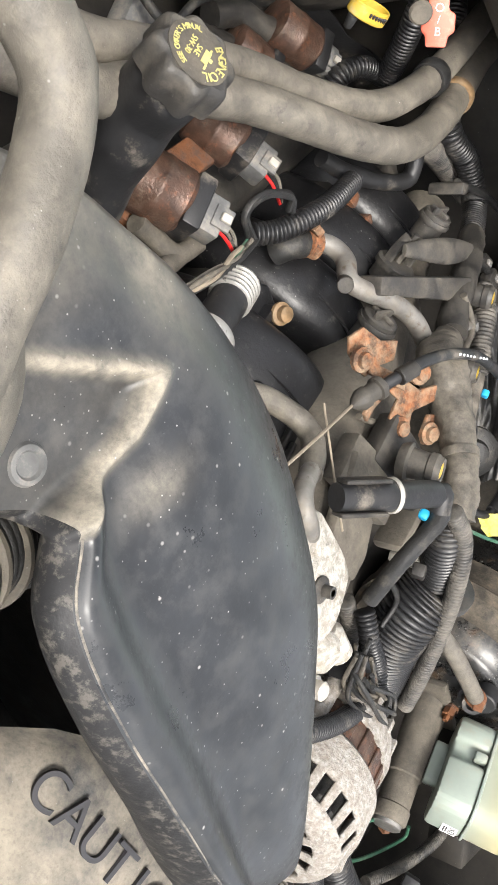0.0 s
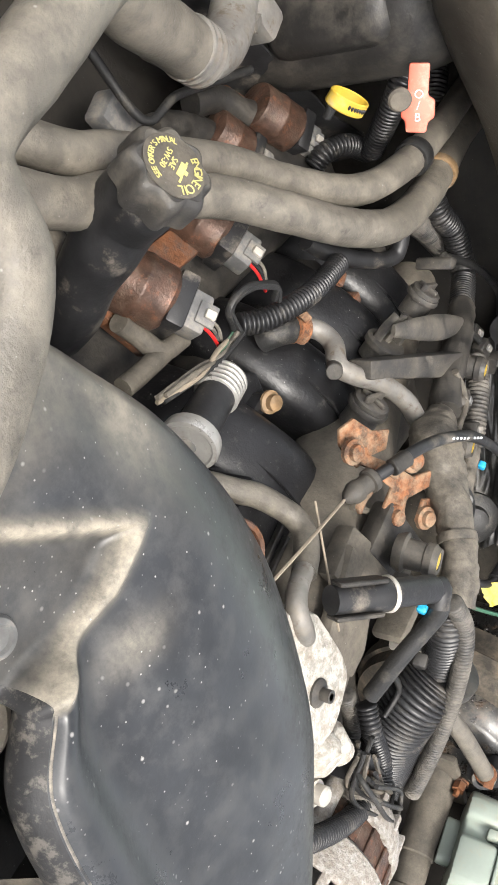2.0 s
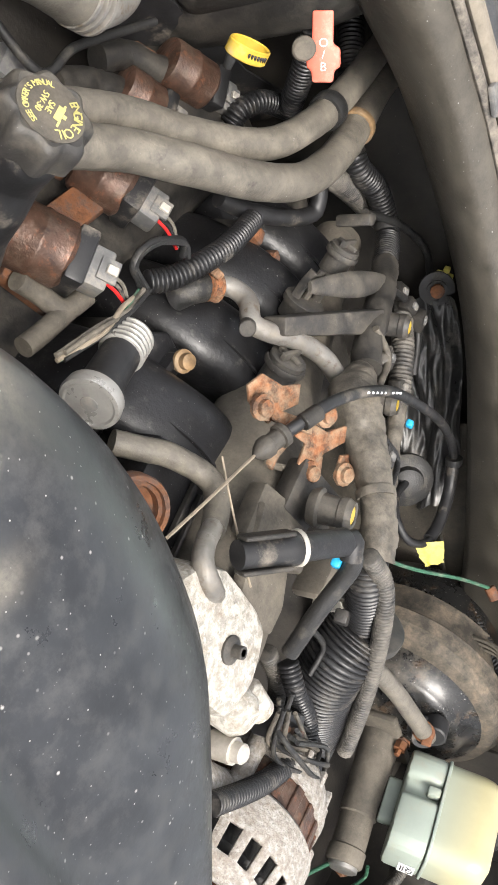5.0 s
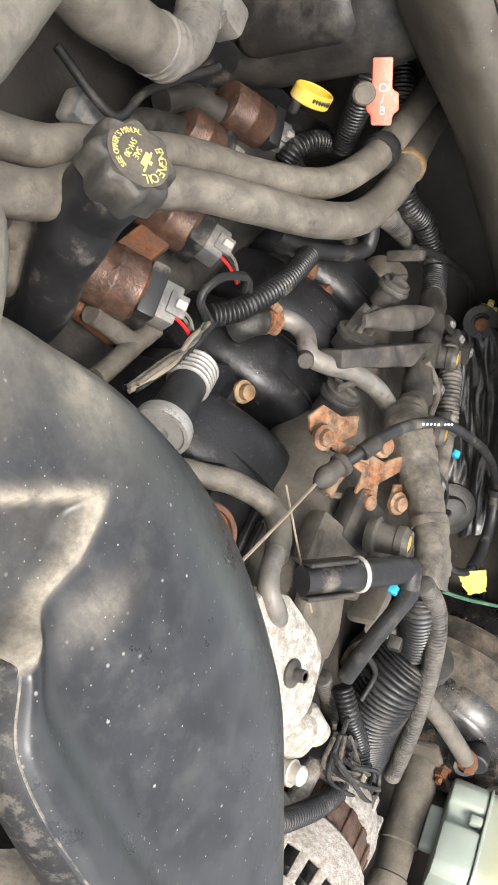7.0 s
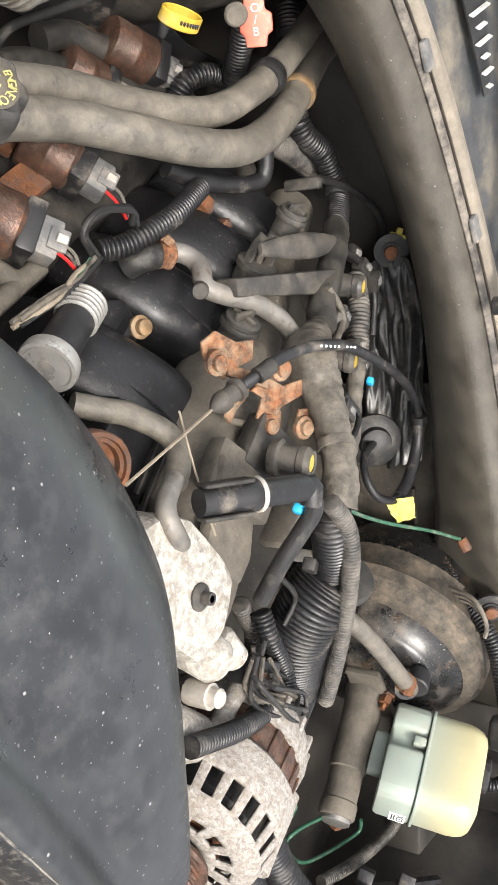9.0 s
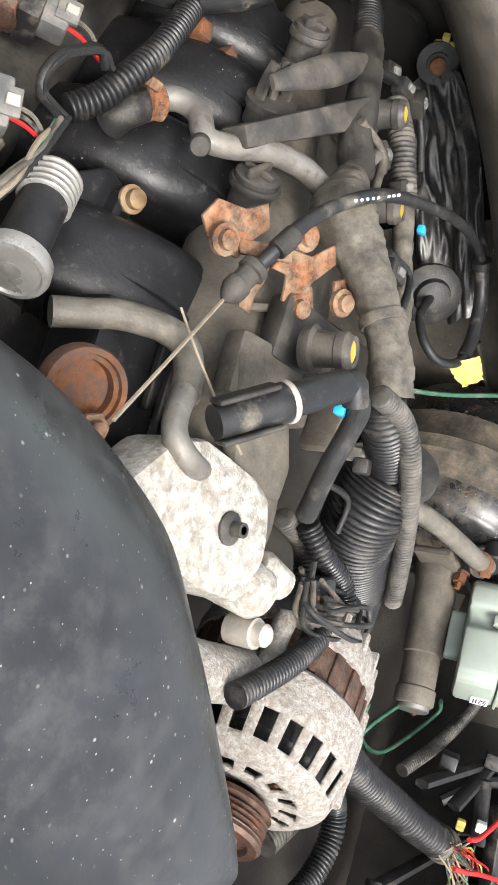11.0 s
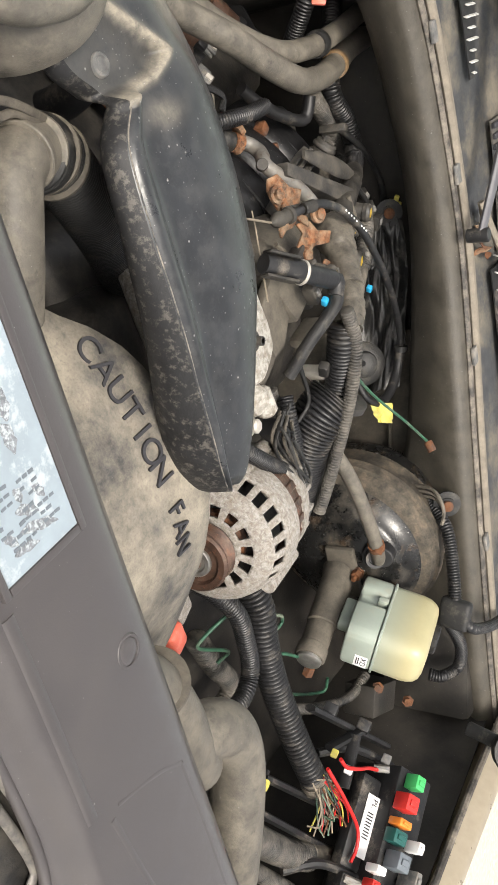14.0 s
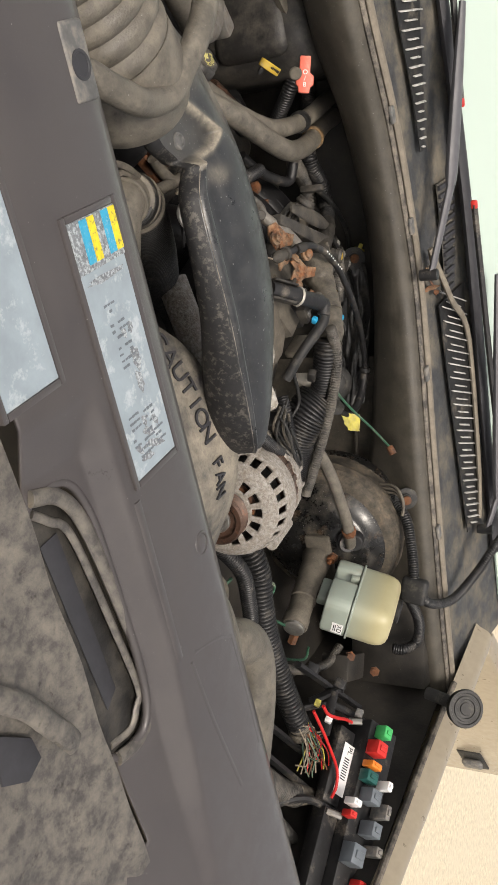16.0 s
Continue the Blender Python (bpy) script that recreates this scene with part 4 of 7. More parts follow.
#        rear x, y     ridge x, y     ridge z  depth
DUCT = [(-0.430, -0.185, -0.400, -0.262, 1.024, 0.020),
        (-0.385, -0.136, -0.362, -0.260, 1.026, 0.016),
        (-0.352, -0.113, -0.334, -0.256, 1.028, 0.016),
        (-0.318, -0.092, -0.308, -0.244, 1.030, 0.022),
        (-0.280, -0.076, -0.281, -0.218, 1.036, 0.022),
        (-0.240, -0.064, -0.252, -0.240, 1.043, 0.025),
        (-0.185, -0.057, -0.200, -0.247, 1.048, 0.028),
        (-0.110, -0.063, -0.130, -0.244, 1.049, 0.037),
        (-0.060, -0.087, -0.075, -0.240, 1.046, 0.047),
        (-0.010, -0.119, -0.025, -0.234, 1.042, 0.055),
        (0.022, -0.140, 0.006, -0.228, 1.037, 0.058),
        (0.046, -0.158, 0.034, -0.215, 1.028, 0.058),
        (0.058, -0.168, 0.050, -0.200, 1.016, 0.050)]
stations = spline(DUCT, 20)
CREASE = [(-0.395, -0.262), (-0.36, -0.222), (-0.335, -0.188), (-0.300, -0.141), (-0.287, -0.168), (-0.281, -0.206), (-0.279, -0.225)]


def flange_depth(x, y):
    """Distance inside the flat flange that the two creases enclose."""
    best = 1.0
    for (ax, ay), (bx, by) in zip(CREASE, CREASE[1:]):
        ex, ey = bx - ax, by - ay
        k = max(0.0, min(1.0, ((x - ax) * ex + (y - ay) * ey) / (ex * ex + ey * ey)))
        best = min(best, math.hypot(x - ax - k * ex, y - ay - k * ey))
    left = lerp(x, [c[0] for c in CREASE[:4]], [c[1] for c in CREASE[:4]])
    right = lerp(y, [c[1] for c in CREASE[:3:-1]] + [CREASE[3][1]], [c[0] for c in CREASE[:3:-1]] + [CREASE[3][0]])
    inside = y < left and x < right
    return best if inside else -best


def duct_ring(s):
    rx, ry, fx, fy, zf, dep = s
    zr = 1.0 + 0.5 * min(0, zf - 1.02)
    prof = [(0.0, zr), (0.012, zr + 0.003), (0.05, zr + 0.009), (0.14, zr + 0.45 * (zf - zr)), (0.3, zr + 0.72 * (zf - zr)), (0.5, zf - 0.009), (0.68, zf - 0.0130),
            (0.76, zf - 0.0155), (0.81, zf - 0.0150), (0.86, zf - 0.0100), (0.905, zf - 0.0035), (0.945, zf - 0.0003), (0.975, zf - 0.0006), (1.0, zf - 0.0050)]
    ws = [0, 0.006, 0.012, 0.03, 0.05, 0.09] + [0.14 + 0.72 * k / 26 for k in range(27)] + [0.88, 0.905, 0.93, 0.95, 0.965, 0.975, 0.985, 0.993, 1.0]
    f = curve_of([p[0] for p in prof], [p[1] for p in prof])
    up = []
    for w in ws:
        x, y, z = rx + w * (fx - rx), ry + w * (fy - ry), f(w)
        d = flange_depth(x, y)
        k = max(0.0, min(1.0, (d + 0.001) / 0.010))
        z += (1.0145 - z) * k * k * (3 - 2 * k)
        z += 0.0035 * math.exp(-(d / 0.0035) ** 2) * (1 if x < -0.27 else 0)
        up.append(Vector((x, y, z)))
    zb = up[-1].z
    wide = math.hypot(fx - rx, fy - ry)
    low = [(1 + 0.004 / wide, zb - 0.15 * dep), (1 + 0.007 / wide, zb - 0.38 * dep), (1 + 0.007 / wide, zb - 0.62 * dep), (1 + 0.003 / wide, zb - 0.85 * dep), (1 - 0.006 / wide, zb - dep),
           (0.6, zb - 1.08 * dep), (0.25, min(zr - 0.03, zb - dep)), (0.06, zr - 0.022), (0.01, zr - 0.010)]
    return up, [Vector((rx + w * (fx - rx), ry + w * (fy - ry), z)) for w, z in low]


def dust_and_sheen(c):
    """How much dust lies here: creases, lip, patches; the left end adds painted-in sheen."""
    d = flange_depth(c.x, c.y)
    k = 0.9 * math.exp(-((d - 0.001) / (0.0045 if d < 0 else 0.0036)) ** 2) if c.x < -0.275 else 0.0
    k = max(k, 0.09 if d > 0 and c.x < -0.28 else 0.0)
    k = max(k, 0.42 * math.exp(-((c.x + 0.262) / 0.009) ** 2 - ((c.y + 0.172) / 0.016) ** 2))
    # the next two pale areas mix dust haze with painted-in sky sheen
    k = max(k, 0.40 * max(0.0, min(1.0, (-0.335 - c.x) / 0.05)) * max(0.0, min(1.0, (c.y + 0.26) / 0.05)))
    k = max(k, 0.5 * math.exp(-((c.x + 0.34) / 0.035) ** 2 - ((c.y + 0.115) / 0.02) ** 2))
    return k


def add_dust_sheen(ob):
    layer = ob.data.attributes.new("dust_sheen", "FLOAT", "POINT")
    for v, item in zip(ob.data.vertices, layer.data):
        item.value = dust_and_sheen(ob.matrix_world @ v.co)


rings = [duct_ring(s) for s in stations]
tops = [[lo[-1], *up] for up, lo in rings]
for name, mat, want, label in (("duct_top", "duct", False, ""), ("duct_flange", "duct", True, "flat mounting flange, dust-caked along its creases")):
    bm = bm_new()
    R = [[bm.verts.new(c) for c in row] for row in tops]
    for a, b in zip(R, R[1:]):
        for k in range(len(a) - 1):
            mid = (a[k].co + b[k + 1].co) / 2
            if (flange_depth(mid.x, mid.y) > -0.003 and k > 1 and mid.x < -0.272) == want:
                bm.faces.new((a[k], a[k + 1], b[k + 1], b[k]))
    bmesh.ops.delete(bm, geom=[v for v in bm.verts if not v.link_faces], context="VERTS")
    add_dust_sheen(part(name, bm, mat, duct, label, smooth=70))
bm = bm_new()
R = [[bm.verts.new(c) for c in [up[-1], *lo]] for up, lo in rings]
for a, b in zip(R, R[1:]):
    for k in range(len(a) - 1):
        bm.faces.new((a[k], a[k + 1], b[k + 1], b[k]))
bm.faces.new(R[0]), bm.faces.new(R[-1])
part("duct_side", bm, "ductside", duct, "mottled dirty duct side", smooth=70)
bm = bm_new()
sweep(bm, [r[0][-2] + Vector((0.0012 * noise.noise(Vector((k * 0.9, 0, 0))), 0.0016 * noise.noise(Vector((k * 1.3, 5, 0))), -0.0002)) for k, r in enumerate(rings[84:-6:5])], 0.0008, 8, 0.003, squash=0.6)
part("lip_seam", bm, "ductdusty", duct, "dust-worn bright lip")
bm = bm_new()
lathe(bm, (-0.305, -0.214, 1.013), (-0.1, -0.1, 1), [(0, 0.0085), (0.002, 0.009), (0.004, 0.008), (0.0045, 0.006), (0.003, 0.005)], 20)
part("push_clip", bm, "grey", duct, "dusty round push clip")


# ---- hoses and pipes ----
def hose(name, pts, r, mat, label, category, corr=None, seg=14, wobble=0.0, group="", step=0.005):
    return solo(name, sweep(bm_new(), pts, r, seg, step, corr, 1.0, wobble), mat, label, category, group, smooth=60)


def banded_hose(name, pts, r, mat, label, category, bands, corr=None, seg=14, wobble=0.0, group="", step=0.005):
    """A tube with bands round it; bands: (share of the length, width, extra radius, name, material, label)."""
    h = thing(name, pts[0][:3], label, category, group)
    part("tube", sweep(bm_new(), pts, r, seg, step, corr, 1.0, wobble), mat, h, smooth=60)
    line = [Vector(p[:3]) for p in spline([p[:3] for p in pts], 30)]
    for share, width, extra, bname, bmat, blabel in bands:
        k = min(len(line) - 2, int(share * (len(line) - 1)))
        d = (line[k + 1] - line[k]).normalized()
        bm = bm_new()
        lathe(bm, line[k] - 0.5 * width * d, d, [(0, r - 0.002), (0, r + 0.7 * extra), (0.15 * width, r + extra), (0.85 * width, r + extra), (width, r + 0.7 * extra), (width, r - 0.002)], 24)
        part(bname, bm, bmat, h, blabel)
    return h


hose("breather_hose", [(-0.42, -0.43, 1.0), (-0.388, -0.375, 1.035), (-0.368, -0.343, 1.042), (-0.352, -0.303, 1.042), (-0.352, -0.256, 1.042), (-0.373, -0.224, 1.045), (-0.392, -0.200, 1.05), (-0.412, -0.175, 1.05), (-0.430, -0.163, 1.05),
                       (-0.452, -0.164, 1.05), (-0.465, -0.158, 1.05), (-0.476, -0.127, 1.05), (-0.487, -0.09, 1.045), (-0.50, -0.03, 1.03), (-0.53, 0.06, 0.98)], 0.0128, "hose",
     "thick dusty grey rubber hose bending over the duct", "hose", wobble=0.04)
banded_hose("heater_hose", [(-0.53, -0.10, 0.80), (-0.40, 0.048, 0.83), (-0.368, 0.112, 0.83), (-0.318, 0.221, 0.82), (-0.273, 0.286, 0.83), (-0.234, 0.353, 0.85), (-0.223, 0.423, 0.86), (-0.225, 0.511, 0.86), (-0.235, 0.64, 0.85)], 0.0145, "hose",
     "dusty taupe rubber heater hose running to the firewall", "hose", [(0.80, 0.016, 0.0035, "end_collar", "hosedark", "black rubber collar")], wobble=0.03, group="heater hoses")
banded_hose("heater_hose", [(-0.52, -0.15, 0.82), (-0.376, 0.022, 0.84), (-0.349, 0.088, 0.84), (-0.304, 0.185, 0.84), (-0.268, 0.234, 0.86), (-0.224, 0.299, 0.87), (-0.191, 0.373, 0.87), (-0.184, 0.459, 0.865), (-0.197, 0.575, 0.852), (-0.2, 0.64, 0.85)], 0.0165, "hose",
     "dusty taupe rubber heater hose running to the firewall", "hose", [(0.82, 0.010, 0.003, "end_fitting", "orangetan", "rust-tan metal end fitting")], wobble=0.03, group="heater hoses")

# ---- alternator ----
AX, AZ = 0.188, 0.902
alt = thing("alternator", (AX, -0.05, 0.81), "corroded whitish cast aluminium alternator with a rusty pulley", "alternator")


def shell(ob, thick):
    m = ob.modifiers.new("thickness", "SOLIDIFY")
    m.thickness, m.offset = thick, 1.0
    return ob


bm = bm_new()
bell(bm, (AX, -0.108, AZ), (0, 1, 0), [(0.002, 0.020), (0.0, 0.026), (0.0, 0.033), (0.0006, 0.036), (0.001, 0.050), (0.0016, 0.053), (0.003, 0.058), (0.006, 0.062), (0.0085, 0.0655), (0.0095, 0.0664), (0.0115, 0.0676), (0.032, 0.0735), (0.037, 0.0744), (0.038, 0.0748), (0.066, 0.0755), (0.068, 0.074)],
     {3: (12, 2, 7), 10: (7, 1, 4)}, 168)
shell(part("front_bell", bm, "alu", alt, "white-corroded slotted front bell", smooth=35), 0.004)
bm = bm_new()
lathe(bm, (AX, -0.102, AZ), (0, 1, 0), [(0, 0.018), (0.0, 0.033), (0.003, 0.036), (0.02, 0.036)], 32)
part("front_hub", bm, "rust", alt, "rusty hub")
bm = bm_new()
rod(bm, (AX, -0.09, AZ), (AX, -0.045, AZ), 0.060, seg=36)
part("winding", bm, "hosedark", alt, "dark copper winding")
bm = bm_new()
lathe(bm, (AX, -0.034, AZ), (0, 1, 0), [(0, 0.068), (0, 0.071), (0.028, 0.071), (0.028, 0.068)], 44)
part("stator", bm, "rustcan", alt, "rust-brown laminated stator")
for k in range(22):
    bm = bm_new()
    a = 360 * k / 22
    block(bm, (AX + 0.0715 * math.cos(radians(a)), -0.02, AZ + 0.0715 * math.sin(radians(a))), (0.003, 0.027, 0.010), (0, -a, 0), 0.001, 1)
    part("stator_tooth", bm, "rustcan", alt)
bm = bm_new()
lathe(bm, (AX, -0.007, AZ), (0, 1, 0), [(0, 0.066), (0.0, 0.0745), (0.012, 0.0755), (0.03, 0.070), (0.045, 0.060), (0.052, 0.04)], 44)
part("rear_housing", bm, "alu", alt)
for k in range(18):
    bm = bm_new()
    a = 360 * k / 18
    block(bm, (AX + 0.068 * math.cos(radians(a)), 0.018, AZ + 0.068 * math.sin(radians(a))), (0.012, 0.020, 0.006), (0, -a, 0), 0.0015, 2)
    part("rear_fin", bm, "alu", alt)
for a in (35, 155, 250, 330):
    bm = bm_new()
    c = Vector((AX + 0.079 * math.cos(radians(a)), -0.055, AZ + 0.079 * math.sin(radians(a))))
    rod(bm, c + Vector((0, -0.022, 0)), c + Vector((0, 0.060, 0)), 0.009, seg=14)
    part("bolt_lug", bm, "alu", alt)
bm = bm_new()
prof = [(0.004, 0.012), (0.004, 0.024), (0.0, 0.0265), (0, 0.033), (0.003, 0.0355), (0.006, 0.034)]
for g in range(4):
    prof += [(0.007 + 0.004 * g, 0.0345), (0.009 + 0.004 * g, 0.031)]
prof += [(0.024, 0.0355), (0.028, 0.034), (0.03, 0.012)]
lathe(bm, (AX, -0.147, AZ), (0, 1, 0), prof, 36)
part("pulley", bm, "rustcan", alt, "rusty grooved pulley")
bm = bm_new()
lathe(bm, (AX, -0.149, AZ), (0, 1, 0), [(0.003, 0.010), (0.001, 0.0115), (0.001, 0.016), (0.003, 0.0175), (0.0055, 0.0175)], 30)
part("pulley_face", bm, "steel", alt, "worn bright pulley hub")
bm = bm_new()
lathe(bm, (AX, -0.156, AZ), (0, 1, 0), [(0, 0.006), (0.001, 0.007), (0.012, 0.007)], 6)
part("pulley_nut", bm, "rust", alt, "rusty centre nut")
# the unit leans a little towards the front corner
AT = Matrix.Translation((AX, -0.12, AZ)) @ Vector((0, -1, 0)).rotation_difference(Vector((-0.17, -0.97, 0.14))).to_matrix().to_4x4() @ Matrix.Translation((-AX, 0.12, -AZ))
for ob in alt.children:
    ob.data.transform(AT)
bm = bm_new()
block(bm, (0.232, -0.158, 0.868), (0.055, 0.030, 0.030), (0, 15, 20), 0.005)
part("mounting_foot", bm, "alu", alt, "corroded mounting foot")
solo("battery_cable_boot", block(bm_new(), (0.266, -0.176, 0.868), (0.040, 0.026, 0.026), (0, 15, 20), 0.006, 3), "red", "faded red rubber cable boot", "cable boot")

# ---- brake booster, master cylinder, reservoir ----
boost = thing("brake_booster", (0.53, 0.4, 0.68), "dirty black round brake booster with rust stains", "brake booster")
bm = bm_new()
lathe(bm, (0.53, 0.285, 0.815), (0, 1, 0), [(0, 0.03), (0.0, 0.05), (0.006, 0.06), (0.015, 0.085), (0.022, 0.10), (0.028, 0.104), (0.038, 0.108), (0.05, 0.125), (0.056, 0.137), (0.07, 0.140), (0.076, 0.146), (0.084, 0.146), (0.09, 0.14), (0.16, 0.135), (0.2, 0.11)], 48)
part("shell", bm, "booster", boost)
bm = bm_new()
lathe(bm, (0.53, 0.355, 0.815), (0, 1, 0), [(-0.020, 0.127), (-0.014, 0.1395), (0.0, 0.1435), (0.002, 0.149), (0.020, 0.1495), (0.024, 0.146), (0.06, 0.142)], 64)
part("rim_band", bm, "boosterrim", boost, "rust-stained rim band")
bm = bm_new()
rod(bm, (0.50, 0.30, 0.90), (0.495, 0.275, 0.905), 0.016)
part("check_valve", bm, "black", boost, "black check valve")
hose("vacuum_hose", [(0.505, 0.280, 0.895), (0.472, 0.262, 0.905), (0.430, 0.245, 0.912), (0.383, 0.232, 0.913), (0.320, 0.215, 0.912), (0.260, 0.195, 0.905), (0.20, 0.17, 0.89)], 0.0105, "hose", "dusty rubber vacuum hose to the brake booster", "hose")
vc = thing("hose_clamp", (0.45, 0.252, 0.91), "rusty spring clamp on the vacuum hose", "hose clamp")
bm = bm_new()
lathe(bm, (0.462, 0.258, 0.907), (-0.9, -0.4, 0.15), [(0, 0.011), (0.001, 0.0128), (0.012, 0.0128), (0.013, 0.011)], 18)
part("band", bm, "rust", vc)
bm = bm_new()
block(bm, (0.455, 0.246, 0.916), (0.006, 0.016, 0.012), (0, 20, 25), 0.002)
part("ear", bm, "rust", vc)
bm = bm_new()
lathe(bm, (0.500, 0.286, 0.885), (-0.3, -0.8, 0.5), [(0, 0.019), (0.006, 0.019), (0.008, 0.015), (0.020, 0.015), (0.020, 0.010), (0.012, 0.009)], 24)
part("valve_body", bm, "black", boost, "black round check valve body")

mc = thing("master_cylinder", (0.56, 0.2, 0.80), "dusty grey cast brake master cylinder", "master cylinder")
bm = bm_new()
lathe(bm, (0.573, 0.118, 0.834), (-0.035, 0.17, -0.012), [(0, 0.014), (0.001, 0.021), (0.004, 0.0235), (0.02, 0.0235), (0.022, 0.0215), (0.06, 0.0215), (0.062, 0.024), (0.10, 0.024), (0.15, 0.026), (0.17, 0.03)], 26)
part("cylinder", bm, "tandusty", mc)
bm = bm_new()
lathe(bm, (0.5745, 0.112, 0.8345), (-0.035, 0.17, -0.012), [(0, 0.016), (0.002, 0.019), (0.008, 0.019)], 22)
part("end_cap", bm, "steel", mc, "dull metal end cap")
bm = bm_new()
block(bm, (0.535, 0.281, 0.83), (0.095, 0.012, 0.05), (0, 0, 0), 0.005)
part("flange", bm, "tandusty", mc)
for x, z in ((0.531, 0.856), (0.565, 0.80)):
    bm = bm_new()
    lathe(bm, (x, 0.279, z), (0, -1, 0), [(0, 0.011), (0.003, 0.011), (0.003, 0.0085), (0.014, 0.0085), (0.014, 0.004), (0.022, 0.004)], 6)
    part("stud_nut", bm, "rust", mc, "rusty stud and nut")
bm = bm_new()
rod(bm, (0.60, 0.135, 0.825), (0.62, 0.13, 0.815), 0.009, seg=6)
part("fitting", bm, "rust", mc, "rusty brake line fitting")

res = thing("brake_fluid_reservoir", (0.575, 0.22, 0.86), "yellowed translucent plastic brake fluid reservoir", "fluid reservoir")
UP = Vector((0.36, 0.12, 0.92)).normalized()
BACK = (Vector((0, 1, 0)) - UP.y * UP).normalized()
SIDE = BACK.cross(UP)
RM = Matrix.Translation((0.564, 0.212, 0.868)) @ Matrix((SIDE, BACK, UP)).transposed().to_4x4()


def rounded(w, d, r, n=5, notch=False):
    out = []
    for cx, cy, a0 in ((w - r, d - r, 0), (-w + r, d - r, 90), (-w + r, -d + r, 180), (w - r, -d + r, 270)):
        out += [(cx + r * math.cos(radians(a0 + 90 * k / n)), cy + r * math.sin(radians(a0 + 90 * k / n))) for k in range(n + 1)]
        if notch and a0 == 90:
            out += [(-w, 0.026), (-w + 0.014, 0.021), (-w + 0.014, 0.005), (-w, 0.0)]
    return out


bm = bm_new()
prism(bm, rounded(0.042, 0.066, 0.022, notch=True), 0.0, 0.048, RM, 0.006)
part("lower_tank", bm, "reservoir", res, "greenish lower half")
bm = bm_new()
prism(bm, rounded(0.0440, 0.068, 0.022), 0.0475, 0.0515, RM, 0.0015)
part("seam", bm, "reservoir", res, "moulded seam flange")
bm = bm_new()
levels = [(0.0, 0.051), (0.0, 0.070), (0.0, 0.094), (0.0015, 0.104), (0.005, 0.113), (0.011, 0.119), (0.020, 0.122)]
loops = [[bm.verts.new(RM @ Vector((px_, py_, z))) for px_, py_ in rounded(0.042 - i, 0.066 - i, 0.026 - i)] for i, z in levels]
for lo_, hi_ in zip(loops, loops[1:]):
    for k in range(len(lo_)):
        bm.faces.new((lo_[k], lo_[(k + 1) % len(lo_)], hi_[(k + 1) % len(lo_)], hi_[k]))
bm.faces.new(loops[-1]), bm.faces.new(loops[0][::-1])
part("upper_tank", bm, "reservoirtop", res, "yellowed upper half")
bm = bm_new()
lathe(bm, RM @ Vector((0.010, 0.02, 0.120)), UP, [(0, 0.020), (0.003, 0.022), (0.010, 0.022), (0.012, 0.019)], 24, (12, 0.03))
part("cap", bm, "black", res, "black screw cap")
LM = RM @ Matrix.Translation((0.014, -0.0665, 0.032)) @ pose(0, 0, 0, 90, 0, 0)
bm = bm_new()
prism(bm, [(-0.011, -0.010), (0.011, -0.010), (0.011, 0.010), (-0.011, 0.010)], 0, 0.0008, LM, 0)
part("paper_label", bm, "white", res, "small white paper label")
text_mesh("print", "XD", 0.012, LM @ Matrix.Translation((0, 0.0035, 0.001)), "ink", res, 0.0002)
for y in (-0.004, -0.007):
    bm = bm_new()
    prism(bm, [(-0.007, y), (0.007, y), (0.007, y + 0.0016), (-0.007, y + 0.0016)], 0.001, 0.0013, LM, 0)
    part("print_bar", bm, "ink", res)
bm = bm_new()
prism(bm, [(-0.044, 0.007), (-0.030, 0.007), (-0.030, 0.019), (-0.044, 0.019)], 0.030, 0.046, RM, 0.003)
part("lug", bm, "reservoir", res)
bm = bm_new()
prism(bm, rounded(0.010, 0.03, 0.008), -0.018, 0.001, RM, 0.003)
part("foot", bm, "reservoir", res)


# ---- engine mass and intake manifold ----
eng = thing("engine_block", (0.0, 0.2, 0.55), "dark oily engine block under the manifold", "engine block")
for name, c, size, turn in (("crankcase", (0.0, 0.22, 0.66), (0.30, 0.62, 0.24), (0, 0, 0)), ("cylinder_head", (-0.22, 0.26, 0.66), (0.16, 0.52, 0.14), (0, -25, 0)), ("cylinder_head", (0.20, 0.26, 0.66), (0.16, 0.46, 0.14), (0, 25, 0)), ("front_cover", (0.12, -0.06, 0.70), (0.40, 0.12, 0.24), (0, 0, 0))):
    part(name, block(bm_new(), c, size, turn, 0.035, 3), "blackdusty", eng)

mani = thing("intake_manifold", (-0.03, 0.25, 0.78), "black moulded plastic intake manifold coated in tan dust", "intake manifold")
bm = bm_new()
sweep(bm, [(-0.050, 0.53, 0.79, 0.028), (-0.034, 0.46, 0.797, 0.032), (-0.018, 0.36, 0.810, 0.040), (-0.014, 0.27, 0.832, 0.047), (-0.010, 0.18, 0.860, 0.052), (0.010, 0.09, 0.880, 0.052), (0.045, 0.03, 0.888, 0.045), (0.075, 0.0, 0.885, 0.03)], 0.05, 26, 0.012)
part("plenum", bm, "tandusty", mani, "tan dust-caked plenum")


